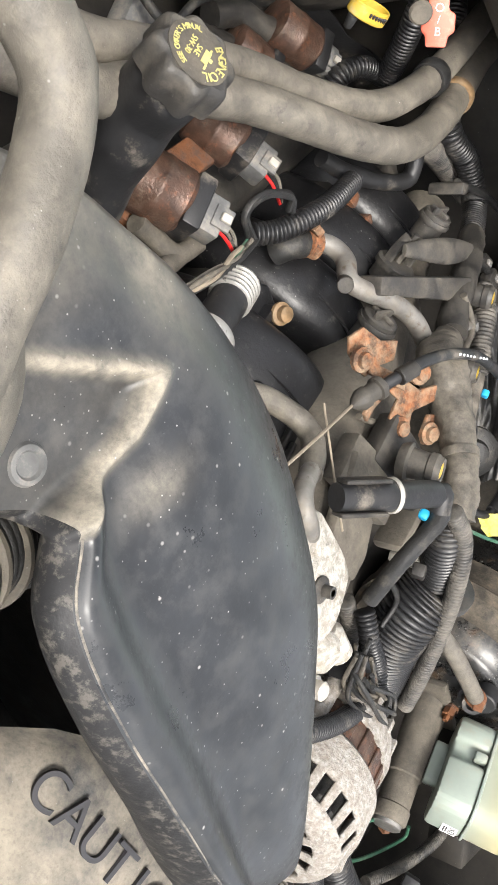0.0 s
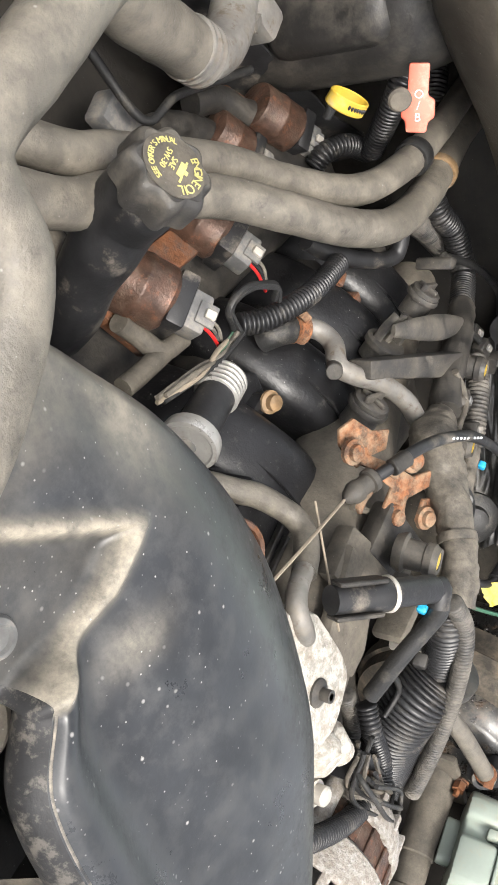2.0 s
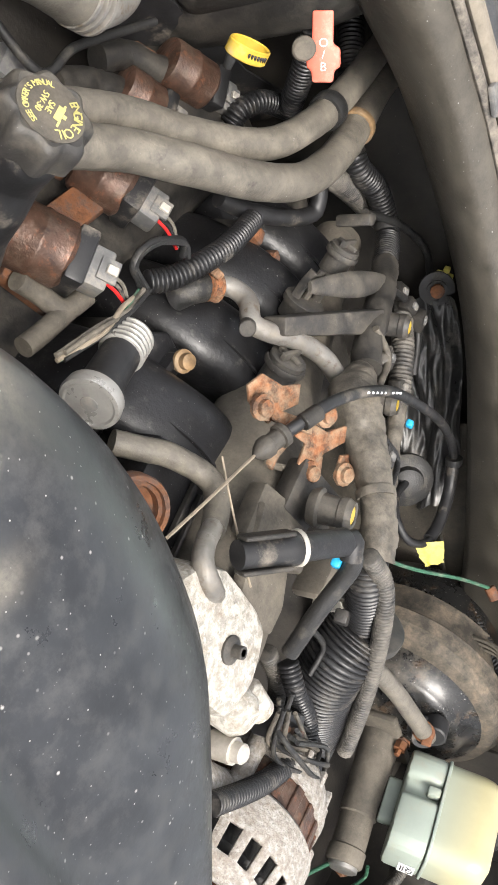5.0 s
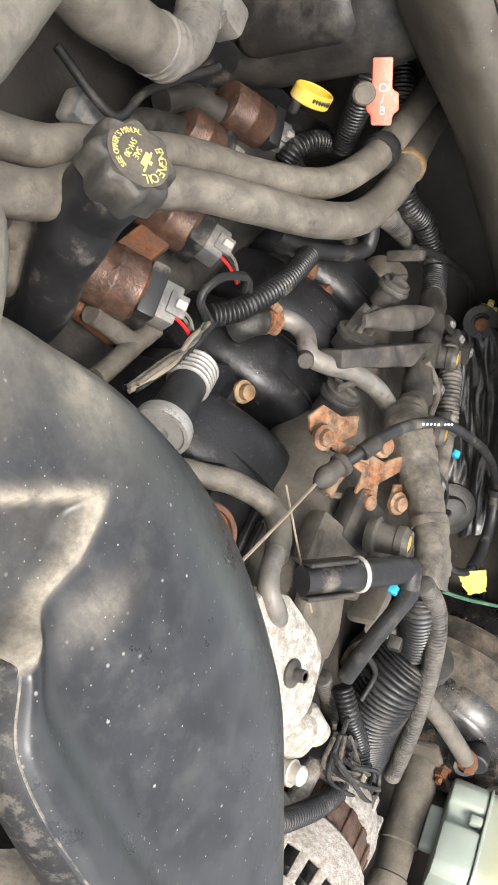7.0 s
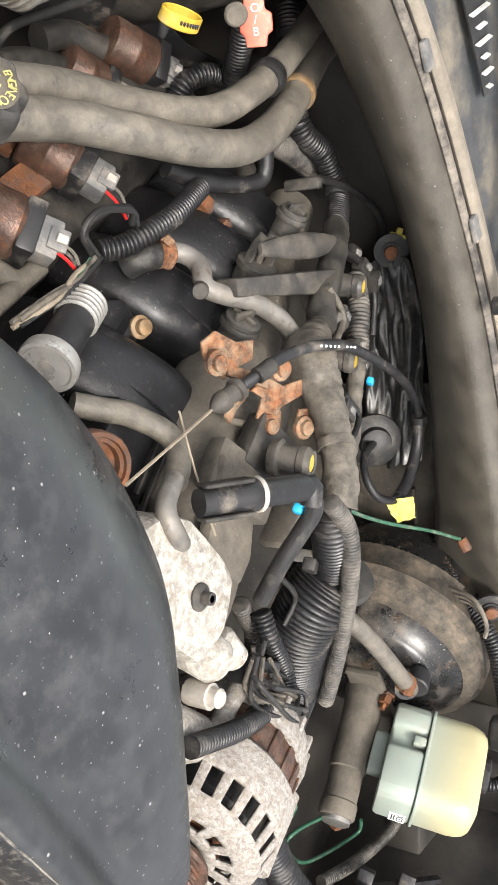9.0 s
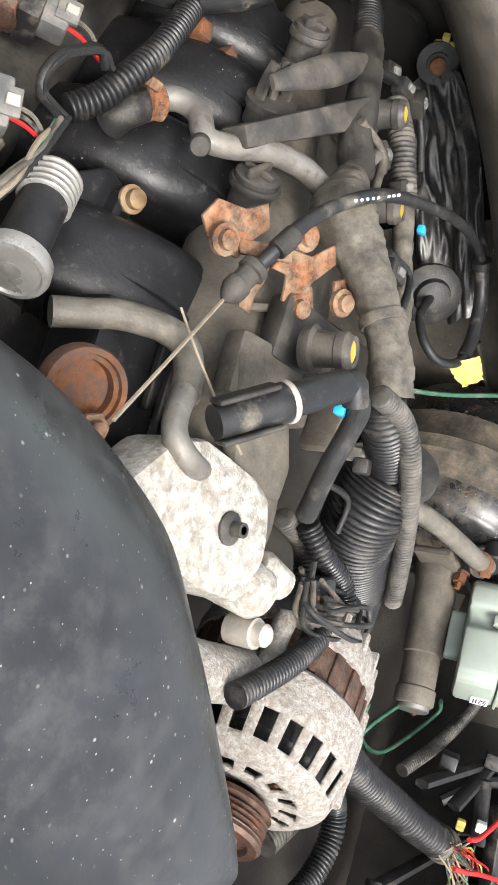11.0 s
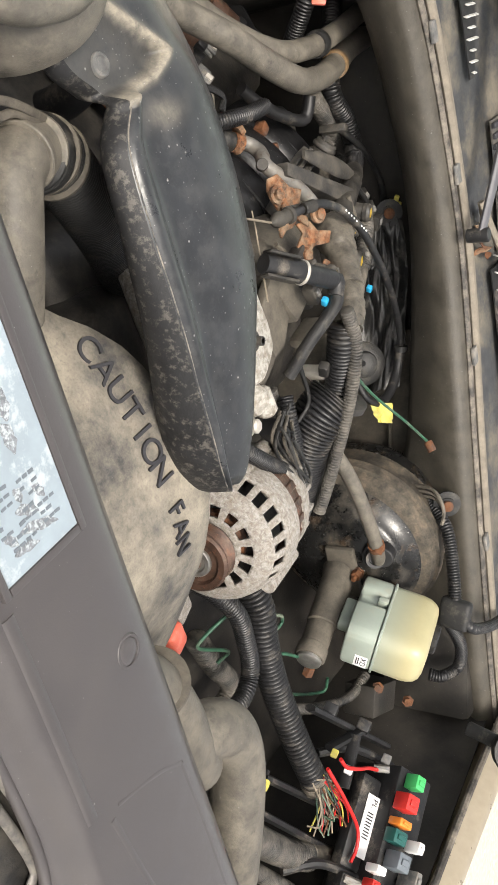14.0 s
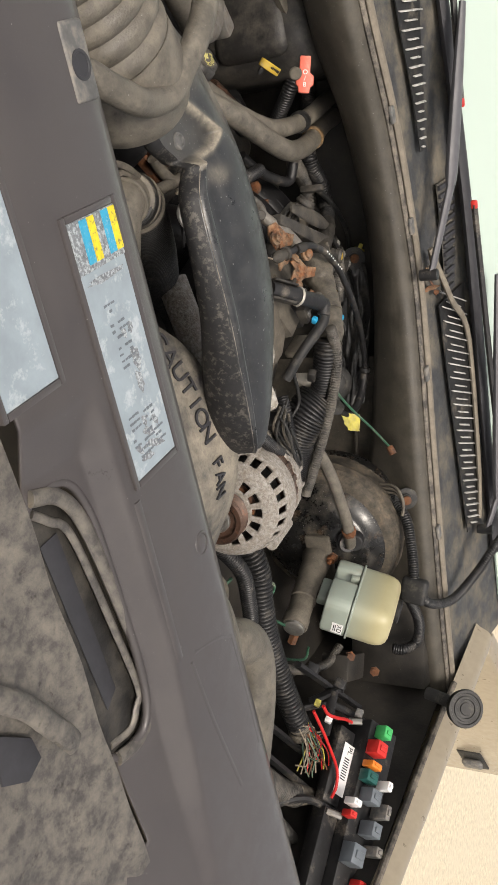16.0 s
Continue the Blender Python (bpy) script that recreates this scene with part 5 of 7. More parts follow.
def rounded_box_run(bm, pts, power=3.4, seg=28, step=0.006):
    """A duct of rounded-square section along a curve; pts = (x, y, z, half width, half height)."""
    rows, _ = at_step(spline(pts, 8), step)
    tang = np.gradient(rows[:, :3], axis=0)
    rings = []
    for p, t in zip(rows, tang):
        t = Vector(t).normalized()
        side = t.cross(Vector((0, 0, 1)))
        side = side.normalized() if side.length > 0.05 else Vector((0, 1, 0))
        rise = side.cross(t).normalized()
        ring = []
        for k in range(seg):
            a = 2 * math.pi * k / seg
            c, s_ = math.cos(a), math.sin(a)
            r = (abs(c) ** power + abs(s_) ** power) ** (-1 / power)
            ring.append(bm.verts.new(Vector(p[:3]) + float(r * c * p[3]) * side + float(r * s_ * p[4]) * rise))
        rings.append(ring)
    for a, b in zip(rings, rings[1:]):
        for k in range(seg):
            bm.faces.new((a[k], a[(k + 1) % seg], b[(k + 1) % seg], b[k]))
    bm.faces.new(rings[0][::-1]), bm.faces.new(rings[-1])
    return bm


for y, dz, grow in ((0.435, -0.065, 1.0), (0.345, -0.052, 1.05), (0.250, -0.042, 1.05), (0.132, -0.022, 1.12)):
    w = 0.036 * grow
    bm = bm_new()
    rounded_box_run(bm, [(0.004, y + 0.024, 0.838 + dz, w, 0.030), (-0.03, y + 0.020, 0.850 + dz, w, 0.036), (-0.065, y + 0.008, 0.852 + dz, w, 0.038), (-0.100, y - 0.004, 0.836 + dz, w, 0.037), (-0.135, y - 0.010, 0.80 + dz, w, 0.034), (-0.152, y - 0.012, 0.75 + dz, w, 0.032), (-0.160, y - 0.012, 0.68, w, 0.032)])
    part("runner", bm, "runner", mani, "scuffed black intake runner", smooth=50)
    for k in range(4):
        bm = bm_new()
        block(bm, (-0.112 - 0.006 * k, y - 0.004 - w - 0.002, 0.826 + dz - 0.013 * k), (0.034, 0.006, 0.0025), (0, 48, 0), 0.001, 1)
        part("stiffening_rib", bm, "runner", mani)
    bm = bm_new()
    sweep(bm, [(0.002, y - 0.006, 0.872 + dz), (-0.055, y - 0.004, 0.893 + dz), (-0.105, y - 0.012, 0.874 + dz), (-0.140, y - 0.016, 0.832 + dz)], 0.0022, 6, 0.008)
    part("mould_seam", bm, "runner", mani)
bm = bm_new()
prism(bm, [(-0.168, 0.10), (-0.160, 0.165), (-0.140, 0.196), (-0.104, 0.200), (-0.098, 0.150), (-0.125, 0.08)], 0.808, 0.8135, None, 0.003)
block(bm, (-0.118, 0.15, 0.80), (0.008, 0.07, 0.05), (0, 0, 10), 0.002)
part("mounting_web", bm, "runner", mani)
# raised rectangular moulding towards the engine front
bm = bm_new()
block(bm, (-0.065, 0.055, 0.848), (0.085, 0.10, 0.05), (0, 0, 18), 0.006)
part("moulded_box", bm, "runner", mani)
for k in range(3):
    bm = bm_new()
    block(bm, (-0.060 + 0.018 * k, 0.080 - 0.012 * k, 0.876), (0.004, 0.062, 0.006), (0, 0, 18), 0.001, 1)
    part("moulded_ridge", bm, "blackdusty", mani)
bm = bm_new()
prism(bm, [(-0.055, 0.10), (0.0, 0.115), (0.04, 0.075), (0.045, 0.05), (-0.01, 0.03)], 0.925, 0.938, None, 0.004)
part("moulded_step", bm, "tandusty", mani)


def bar(bm, a, b, w0, w1, h, bevel=0.003):
    """A tapered flat-topped bar from a to b, lying level."""
    a, b = Vector(a), Vector(b)
    along = b - a
    m = Matrix.Translation(a) @ Matrix((along.normalized(), Vector((0, 0, 1)).cross(along).normalized(), along.normalized().cross(Vector((0, 0, 1)).cross(along).normalized()))).transposed().to_4x4()
    L_ = along.length
    return prism(bm, [(0, -w0), (0.25 * L_, -w0 - 0.25 * (w1 - w0)), (L_, -w1), (L_, w1), (0, w0)], -h, 0.0, m, bevel)


CAPWAY = Vector((-0.72, 0.34, 0.60)).normalized()
for c, r, low in (((-0.080, 0.252, 0.884), 0.0175, 0.030), ((-0.104, 0.410, 0.872), 0.0150, 0.030)):
    k = thing("rail_cap", c, "grimy grey plastic cap with a cross rib on the manifold", "cap", "manifold caps")
    bm = bm_new()
    lathe(bm, Vector(c) - low * CAPWAY, CAPWAY, [(0, 0.95 * r), (low - 0.012, 0.92 * r), (low - 0.011, 1.12 * r), (low - 0.008, 1.16 * r), (low - 0.005, 1.1 * r), (low - 0.005, r), (low - 0.001, r), (low, 0.93 * r)], 32)
    part("body", bm, "clipgrey", k)
    e_ = tuple(math.degrees(a) for a in CAPWAY.to_track_quat("Z", "Y").to_euler())
    bm = bm_new()
    block(bm, Vector(c) + 0.003 * CAPWAY, (1.7 * r, 0.0045, 0.009), e_, 0.0015)
    part("grip_rib", bm, "clipgrey", k)
    bm = bm_new()
    block(bm, Vector(c) + 0.002 * CAPWAY, (0.0045, 1.5 * r, 0.005), e_, 0.0015)
    part("cross_rib", bm, "clipgrey", k)
# loom clip standing on a round boss
rc = thing("loom_clip", (-0.093, 0.342, 0.862), "grimy grey plastic loom clip on a round boss", "clip")
bm = bm_new()
lathe(bm, Vector((-0.072, 0.330, 0.845)), CAPWAY, [(0, 0.018), (0.014, 0.0175), (0.015, 0.0205), (0.021, 0.0205), (0.023, 0.018)], 30)
part("boss", bm, "clipgrey", rc)
across = Vector((0.55, 0.75, 0.35)).normalized()
across = (across - across.dot(CAPWAY) * CAPWAY).normalized()
foot = Vector((-0.072, 0.330, 0.845)) + 0.022 * CAPWAY
for k in (-1, 1):
    bm = bm_new()
    sweep(bm, [foot + 0.013 * k * across, foot + 0.012 * k * across + 0.016 * CAPWAY, foot + 0.008 * k * across + 0.030 * CAPWAY], 0.0030, 8, 0.004, squash=1.7)
    part("prong", bm, "clipgrey", rc)
bm = bm_new()
sweep(bm, [foot - 0.002 * CAPWAY, foot + 0.014 * CAPWAY, foot + 0.033 * CAPWAY], 0.0036, 8, 0.004)
part("centre_pin", bm, "clipgrey", rc)
bm = bm_new()
sweep(bm, [foot - 0.009 * across + 0.021 * CAPWAY, foot + 0.022 * CAPWAY, foot + 0.009 * across + 0.021 * CAPWAY], 0.0024, 8, 0.004)
part("bridge", bm, "clipgrey", rc)
part("duct_arm", bar(bm_new(), (-0.112, 0.252, 0.890), (-0.030, 0.392, 0.905), 0.0085, 0.0125, 0.026), "clipgrey", mani, "long flat-topped grey arm")
bm = bm_new()
sweep(bm, [(-0.112, 0.318, 0.880, 0.006), (-0.098, 0.345, 0.884, 0.010), (-0.080, 0.378, 0.888, 0.0130), (-0.062, 0.412, 0.888, 0.0115), (-0.048, 0.442, 0.886, 0.006)], 0.01, 14, 0.005, squash=0.40)
part("leaf_arm", bm, "clipgrey", mani, "leaf-shaped grey moulding")
bm = bm_new()
prism(bm, [(-0.120, 0.448), (-0.110, 0.440), (-0.104, 0.452), (-0.112, 0.462)], 0.845, 0.885, None, 0.003)
part("upright_fin", bm, "clipgrey", mani)
for x0, y0, x1, y1 in ((-0.02, 0.125, 0.045, 0.165), (-0.045, 0.11, 0.03, 0.06), (-0.055, 0.14, 0.01, 0.20)):
    bm = bm_new()
    sweep(bm, [(x0, y0, 0.915), ((x0 + x1) / 2, (y0 + y1) / 2, 0.918), (x1, y1, 0.908)], 0.0032, 8, 0.006)
    part("mould_seam", bm, "tandusty", mani)

for c, size, turn in (((-0.113, 0.370, 0.800), (0.012, 0.02, 0.03), (0, 0, 0)), ((-0.141, 0.367, 0.800), (0.016, 0.016, 0.016), (0, 0, 30))):
    bm = bm_new()
    block(bm, c, size, turn, 0.003)
    part("rusty_lug", bm, "rust", mani, "small rusty lug")
for c, size, turn, mat in (((-0.017, 0.107, 0.930), (0.075, 0.045, 0.02), (0, -12, 20), "tandusty"), ((-0.011, 0.147, 0.935), (0.06, 0.05, 0.02), (0, -10, 15), "blackdusty"), ((0.049, 0.128, 0.940), (0.012, 0.05, 0.03), (0, 0, 10), "tandusty"), ((0.118, 0.151, 0.930), (0.05, 0.012, 0.03), (0, 0, 40), "strut"), ((0.175, 0.155, 0.915), (0.03, 0.02, 0.02), (0, 0, 20), "rust")):
    bm = bm_new()
    block(bm, c, size, turn, 0.004)
    part("moulded_rib", bm, mat, mani)
# wiring plugs on the injectors
for c, turn in (((0.020, 0.503, 0.875), (10, 0, 30)), ((0.042, 0.509, 0.880), (0, 20, 10)), ((-0.002, 0.498, 0.870), (0, 0, 40)), ((0.009, 0.386, 0.900), (0, 10, 20)), ((0.053, 0.397, 0.900), (0, 0, 60)), ((0.056, 0.290, 0.930), (0, 0, 20)), ((-0.007, 0.109, 0.965), (0, 0, 20))):
    ip = thing("injector_plug", c, "small black injector wiring plug", "plug", "injector plugs")
    bm = bm_new()
    block(bm, c, (0.024, 0.016, 0.014), turn, 0.002)
    part("shell", bm, "blackdusty", ip)
    bm = bm_new()
    block(bm, Vector(c) + Vector((0, 0, 0.008)), (0.010, 0.007, 0.004), turn, 0.001, 1)
    part("latch", bm, "grey", ip)
for k, (p, mat) in enumerate((([(-0.104, 0.482, 0.860), (-0.057, 0.549, 0.860), (0.011, 0.621, 0.850), (0.057, 0.640, 0.840)], "hosedark"), ([(-0.044, 0.444, 0.880), (0.009, 0.498, 0.875), (0.062, 0.522, 0.870), (0.104, 0.489, 0.870)], "hosedark"), ([(-0.041, 0.363, 0.910), (-0.000, 0.373, 0.910), (0.001, 0.326, 0.920)], "tape"), ([(0.041, 0.297, 0.930), (0.087, 0.318, 0.925), (0.064, 0.244, 0.950)], "hosedark"), ([(0.075, 0.092, 0.940), (0.131, 0.113, 0.930), (0.151, 0.094, 0.920)], "hosedark"))):
    hose("loom_branch", p, 0.0045 - 0.0004 * k, mat, "thin taped branch of the wiring loom", "wire", seg=8, group="loom branches", wobble=0.12)

# fuel injectors and rail on the far bank
for tip_at in ((0.008, 0.441, 0.905), (0.007, 0.373, 0.910), (0.050, 0.363, 0.915), (-0.014, 0.137, 0.985)):
    d = Vector((0.22, 0.10, 0.97)).normalized()
    b = Vector(tip_at)
    a = b - 0.036 * d
    inj = thing("fuel_injector", a, "grimy grey fuel injector with a yellow-brown tip", "fuel injector", "fuel injectors")
    bm = bm_new()
    lathe(bm, a, d, [(0, 0.014), (0.006, 0.0165), (0.008, 0.0165), (0.010, 0.013), (0.024, 0.0118), (0.025, 0.0132), (0.031, 0.0132), (0.033, 0.0115), (0.036, 0.0105), (0.0355, 0.0078), (0.031, 0.0072)], 26)
    part("body", bm, "clipgrey", inj)
    bm = bm_new()
    lathe(bm, b - 0.004 * d, d, [(0, 0.0074), (0.0025, 0.0074), (0.003, 0.0062), (0.0028, 0.0035)], 18)
    part("tip", bm, "yellow", inj, "yellow-brown tip")
hose("side_loom", [(0.012, 0.470, 0.880), (0.030, 0.438, 0.893), (0.052, 0.408, 0.898), (0.070, 0.388, 0.900)], 0.0125, "conduitdusty", "dusty corrugated side loom beside the injectors", "conduit", corr=(0.0045, 0.16))
hose("side_loom", [(0.069, 0.390, 0.900), (0.095, 0.350, 0.903), (0.110, 0.310, 0.912), (0.105, 0.265, 0.925), (0.075, 0.222, 0.945)], 0.0095, "tape", "dusty taped side loom joining the harness", "harness", wobble=0.2, step=0.003)
for c in ((0.106, 0.402, 0.900), (-0.001, 0.098, 0.985)):
    bm = bm_new()
    block(bm, c, (0.011, 0.008, 0.008), (10, 20, 30), 0.002)
    solo("connector_lock", bm, "blue", "bright blue plastic connector lock", "clip", "blue locks")

# ---- oil filler ----
filler = thing("oil_filler", (-0.25, 0.06, 0.70), "matt black oil filler neck with a scalloped screw cap", "oil filler")
CD = Vector((-0.46, 0.05, 0.88)).normalized()
CP = Vector((-0.369, 0.075, 0.908))
cy = (Vector((0.95, 0.28, 0)) - Vector((0.95, 0.28, 0)).dot(CD) * CD).normalized()
q = Matrix((cy.cross(CD), cy, CD)).transposed().to_4x4()
bm = bm_new()
lathe(bm, CP - 0.028 * CD, CD, [(0, 0.024), (0.003, 0.0285), (0.018, 0.0285), (0.024, 0.0275), (0.027, 0.0255), (0.028, 0.0235), (0.0272, 0.021)], 96, (8, 0.08))
cap = part("cap", bm, "clipgrey", filler, "dusty black cap with faded yellow print")
bm = bm_new()
lathe(bm, CP - 0.001 * CD, CD, [(0, 0.0215), (0.0012, 0.0215), (0.0014, 0.021)], 40)
part("cap_face", bm, "tandusty", cap, "dust-grey cap face")


def cap_print(body, radius, start, stepdeg, size):
    for i, ch in enumerate(body):
        if ch != " ":
            m = Matrix.Translation(CP + 0.0010 * CD) @ q @ pose(0, 0, 0, 0, 0, start - stepdeg * i) @ Matrix.Translation((0, radius, 0))
            text_mesh("print", ch, size, m, "yellowink", cap, 0.0002)


cap_print("ENGINE OIL", 0.0163, 54, 12, 0.0085)
cap_print("SEE OWNER'S MANUAL", 0.0165, 250, 8.2, 0.0056)
bm = bm_new()
for c, sz in (((0, 0.005), (0.011, 0.0045)), ((0.007, 0.0068), (0.005, 0.0014)), ((-0.006, 0.0062), (0.004, 0.0014)), ((0, 0.0085), (0.003, 0.002))):
    block(bm, CP + 0.001 * CD + q.to_3x3() @ Vector((*c, 0)), (*sz, 0.0006), tuple(math.degrees(a) for a in q.to_euler()), 0.0001, 1)
part("oil_can_symbol", bm, "yellowink", cap, "faded yellow oil can symbol")
text_mesh("print", "SAE", 0.0058, Matrix.Translation(CP + 0.001 * CD) @ q @ Matrix.Translation((0, -0.0015, 0)), "yellowink", cap, 0.0002)
text_mesh("print", "5W-30", 0.0058, Matrix.Translation(CP + 0.001 * CD) @ q @ Matrix.Translation((0, -0.0068, 0)), "yellowink", cap, 0.0002)
bm = bm_new()
N0 = CP - 0.030 * CD
sweep(bm, [(*(N0 + 0.004 * CD), 0.022), (*(N0 - 0.004 * CD), 0.0255), (*(N0 - 0.03 * CD), 0.0255), (-0.325, 0.065, 0.838, 0.0245), (-0.305, 0.060, 0.815, 0.022), (-0.278, 0.056, 0.79, 0.0205), (-0.258, 0.055, 0.755, 0.020), (-0.247, 0.06, 0.70, 0.021)], 0.022, 24, 0.004)
part("neck_tube", bm, "black", filler)


# ---- ignition coils ----
def coil(a, b, con, r, name_label):
    c = thing("ignition_coil", a, name_label, "ignition coil", "ignition coils")
    a, b, con = Vector(a), Vector(b), Vector(con)
    d = (b - a).normalized()
    L = (b - a).length
    bm = bm_new()
    lathe(bm, a, d, [(0, r * 0.75), (0.002, r * 0.95), (0.005, r), (L * 0.45, r), (L * 0.47, r * 1.03), (L * 0.53, r * 1.03), (L * 0.55, r), (L - 0.004, r), (L, r * 0.85)], 26)
    part("can", bm, "rustcan", c)
    eul = tuple(math.degrees(x) for x in d.to_track_quat("X", "Z").to_euler())
    bm = bm_new()
    block(bm, b + 0.005 * d, (0.016, r * 1.7, r * 1.6), eul, 0.003)
    part("terminal_block", bm, "black", c, "black terminal block")
    bm = bm_new()
    block(bm, b + 0.020 * d, (0.022, r * 1.25, r * 0.95), eul, 0.003)
    block(bm, b + 0.021 * d + Vector((0, 0, r * 0.55)), (0.016, r * 0.7, 0.004), eul, 0.001)
    plug = part("plug", bm, "grey", c, "grey wiring plug")
    bm = bm_new()
    block(bm, b + 0.021 * d + Vector((0, 0, r * 0.7)), (0.009, r * 0.28, 0.004), eul, 0.0008, 1)
    part("plug_latch", bm, "strut", plug)
    bm = bm_new()
    block(bm, a - 0.004 * d - Vector((0, 0, r * 0.9)), (0.03, 0.028, 0.012), eul, 0.004)
    part("foot", bm, "rust", c, "rusty mounting foot")
    for k, mat in enumerate(("redwire", "black", "hose")):
        bm = bm_new()
        s = b + 0.03 * d + Vector((0.0, (k - 1) * 0.005, 0))
        sweep(bm, [s, s + 0.012 * d + Vector((0.004, 0, -0.002)), s + 0.026 * d + Vector((0.012, -0.004 * k, -0.01))], 0.0016, 6, 0.004)
        part("lead", bm, mat, c)
    return c


coil((-0.285, 0.108, 0.782), (-0.246, 0.130, 0.808), (-0.23, 0.138, 0.82), 0.0265, "rust-brown ignition coil with a grey wiring plug")
coil((-0.286, 0.222, 0.762), (-0.248, 0.235, 0.788), (-0.234, 0.24, 0.80), 0.024, "rust-brown ignition coil with a grey wiring plug")
coil((-0.300, 0.425, 0.715), (-0.258, 0.460, 0.728), (-0.235, 0.486, 0.73), 0.025, "rust-brown ignition coil with a grey wiring plug")
coil((-0.300, 0.365, 0.705), (-0.265, 0.390, 0.715), (-0.24, 0.41, 0.72), 0.022, "rust-brown ignition coil with a grey wiring plug")
bm = bm_new()
block(bm, (-0.255, 0.17, 0.765), (0.03, 0.14, 0.02), (0, -30, 0), 0.004)
block(bm, (-0.235, 0.115, 0.775), (0.05, 0.03, 0.02), (0, -20, 20), 0.004)
solo("coil_bracket", bm, "rust", "rusty steel bracket carrying the ignition coils", "bracket")
for pts in ([(-0.250, 0.092, 0.790), (-0.234, 0.103, 0.790), (-0.213, 0.112, 0.800), (-0.212, 0.135, 0.805)], [(-0.211, 0.137, 0.800), (-0.210, 0.088, 0.800), (-0.211, 0.063, 0.800)]):
    hose("coolant_pipe", pts, 0.0085, "tandusty", "dusty tan metal pipe below the ignition coils", "pipe")

# ---- pipes, hoses and wires over the manifold ----
pipe = thing("crossover_pipe", (-0.1, 0.27, 0.82), "grey metal crossover pipe with a rusty clamp", "pipe")
bm = bm_new()
sweep(bm, [(-0.153, 0.254, 0.825), (-0.142, 0.265, 0.838), (-0.131, 0.261, 0.852), (-0.123, 0.241, 0.865), (-0.109, 0.248, 0.873), (-0.086, 0.270, 0.885), (-0.057, 0.287, 0.895), (-0.028, 0.297, 0.897), (0.013, 0.325, 0.885)], 0.0092, 14, 0.004)
part("tube", bm, "aluclean", pipe)
bm = bm_new()
lathe(bm, (-0.154, 0.248, 0.823), (0.5, 0.7, 0.3), [(0, 0.0125), (0.001, 0.014), (0.006, 0.0125), (0.012, 0.014), (0.014, 0.012)], 18)
block(bm, (-0.166, 0.254, 0.832), (0.012, 0.008, 0.02), (30, 0, 30), 0.002)
part("clamp", bm, "orange", pipe, "orange-rusted clamp")
bm = bm_new()
rod(bm, (-0.127, 0.224, 0.872), (-0.122, 0.239, 0.862), 0.0075, seg=16)
part("bleed_boss", bm, "blackdusty", pipe)
hose("coolant_hose", [(-0.152, 0.249, 0.822), (-0.159, 0.231, 0.818), (-0.156, 0.225, 0.805)], 0.0125, "hosedark", "short black rubber hose at the crossover pipe", "hose")

hose("pcv_hose", [(-0.139, 0.053, 0.858), (-0.126, 0.064, 0.868), (-0.110, 0.078, 0.880), (-0.088, 0.089, 0.892), (-0.075, 0.086, 0.905), (-0.071, 0.067, 0.918), (-0.072, 0.046, 0.928)], 0.0098, "hose", "dusty tan rubber breather hose curving down", "hose", wobble=0.05)
hose("outlet_pipe", [(-0.074, 0.047, 0.928), (-0.078, 0.026, 0.936), (-0.076, 0.010, 0.944), (-0.055, 0.008, 0.945), (-0.029, 0.021, 0.930)], 0.0080, "aluclean", "dull grey metal outlet pipe", "pipe")
hose("vacuum_tube", [(-0.025, 0.102, 1.000), (-0.001, 0.101, 0.998), (0.017, 0.091, 0.985), (0.037, 0.075, 0.968), (0.071, 0.058, 0.943)], 0.0075, "hosedark", "thin black rubber vacuum tube", "hose")

reg = thing("pressure_regulator", (-0.05, 0.06, 0.95), "black cylindrical pressure regulator with a white band", "regulator")
a, b = Vector((-0.074, 0.026, 0.962)), Vector((-0.024, 0.101, 1.000))
bm = bm_new()
lathe(bm, a, b - a, [(0, 0.0105), (0.03, 0.011), (0.04, 0.0125), (0.052, 0.0125), (0.055, 0.0108), ((b - a).length - 0.004, 0.0108), ((b - a).length, 0.008)], 22)
part("body", bm, "black", reg)
for k in range(3):
    bm = bm_new()
    turn_ = tuple(math.degrees(x) for x in (b - a).to_track_quat("X", "Z").to_euler())
    block(bm, a.lerp(b, 0.20) + Vector((-0.008, 0.006, 0.004)) + (k - 0.2) * Vector((0.010, -0.007, -0.0005)), (0.042, 0.0035, 0.014), turn_, 0.001, 1)
    part("side_rib", bm, "blackdusty", reg)
bm = bm_new()
lathe(bm, a.lerp(b, 0.50), b - a, [(0, 0.013), (0.001, 0.0138), (0.003, 0.0138), (0.004, 0.013)], 24)
part("band", bm, "strut", reg, "off-white band")
bm = bm_new()
sweep(bm, [b - 0.004 * (b - a).normalized(), b + 0.004 * (b - a).normalized(), Vector((-0.009, 0.096, 1.000))], 0.0085, 12, 0.003)
part("elbow", bm, "black", reg)

# cast plate
plate = thing("pump_housing", (0.0, 0.0, 0.9), "white-corroded cast aluminium pump housing", "pump housing")
bm = bm_new()
prism(bm, [(-0.092, -0.03), (-0.075, 0.012), (-0.052, 0.03), (-0.026, 0.036), (0.002, 0.042), (0.026, 0.042), (0.042, 0.022), (0.05, 0.006), (0.045, -0.03), (0.0, -0.045), (-0.05, -0.05)], 0.90, 0.945, None, 0.006)
part("casting", bm, "alupump", plate)
bm = bm_new()
rod(bm, (0.055, 0.0, 0.90), (0.070, -0.012, 0.945), 0.022, 0.018, 18, 0.3)
rod(bm, (0.062, 0.01, 0.93), (0.095, 0.012, 0.935), 0.013, 0.012, 16, 0.3)
part("outlet_boss", bm, "alupump", plate)
bm = bm_new()
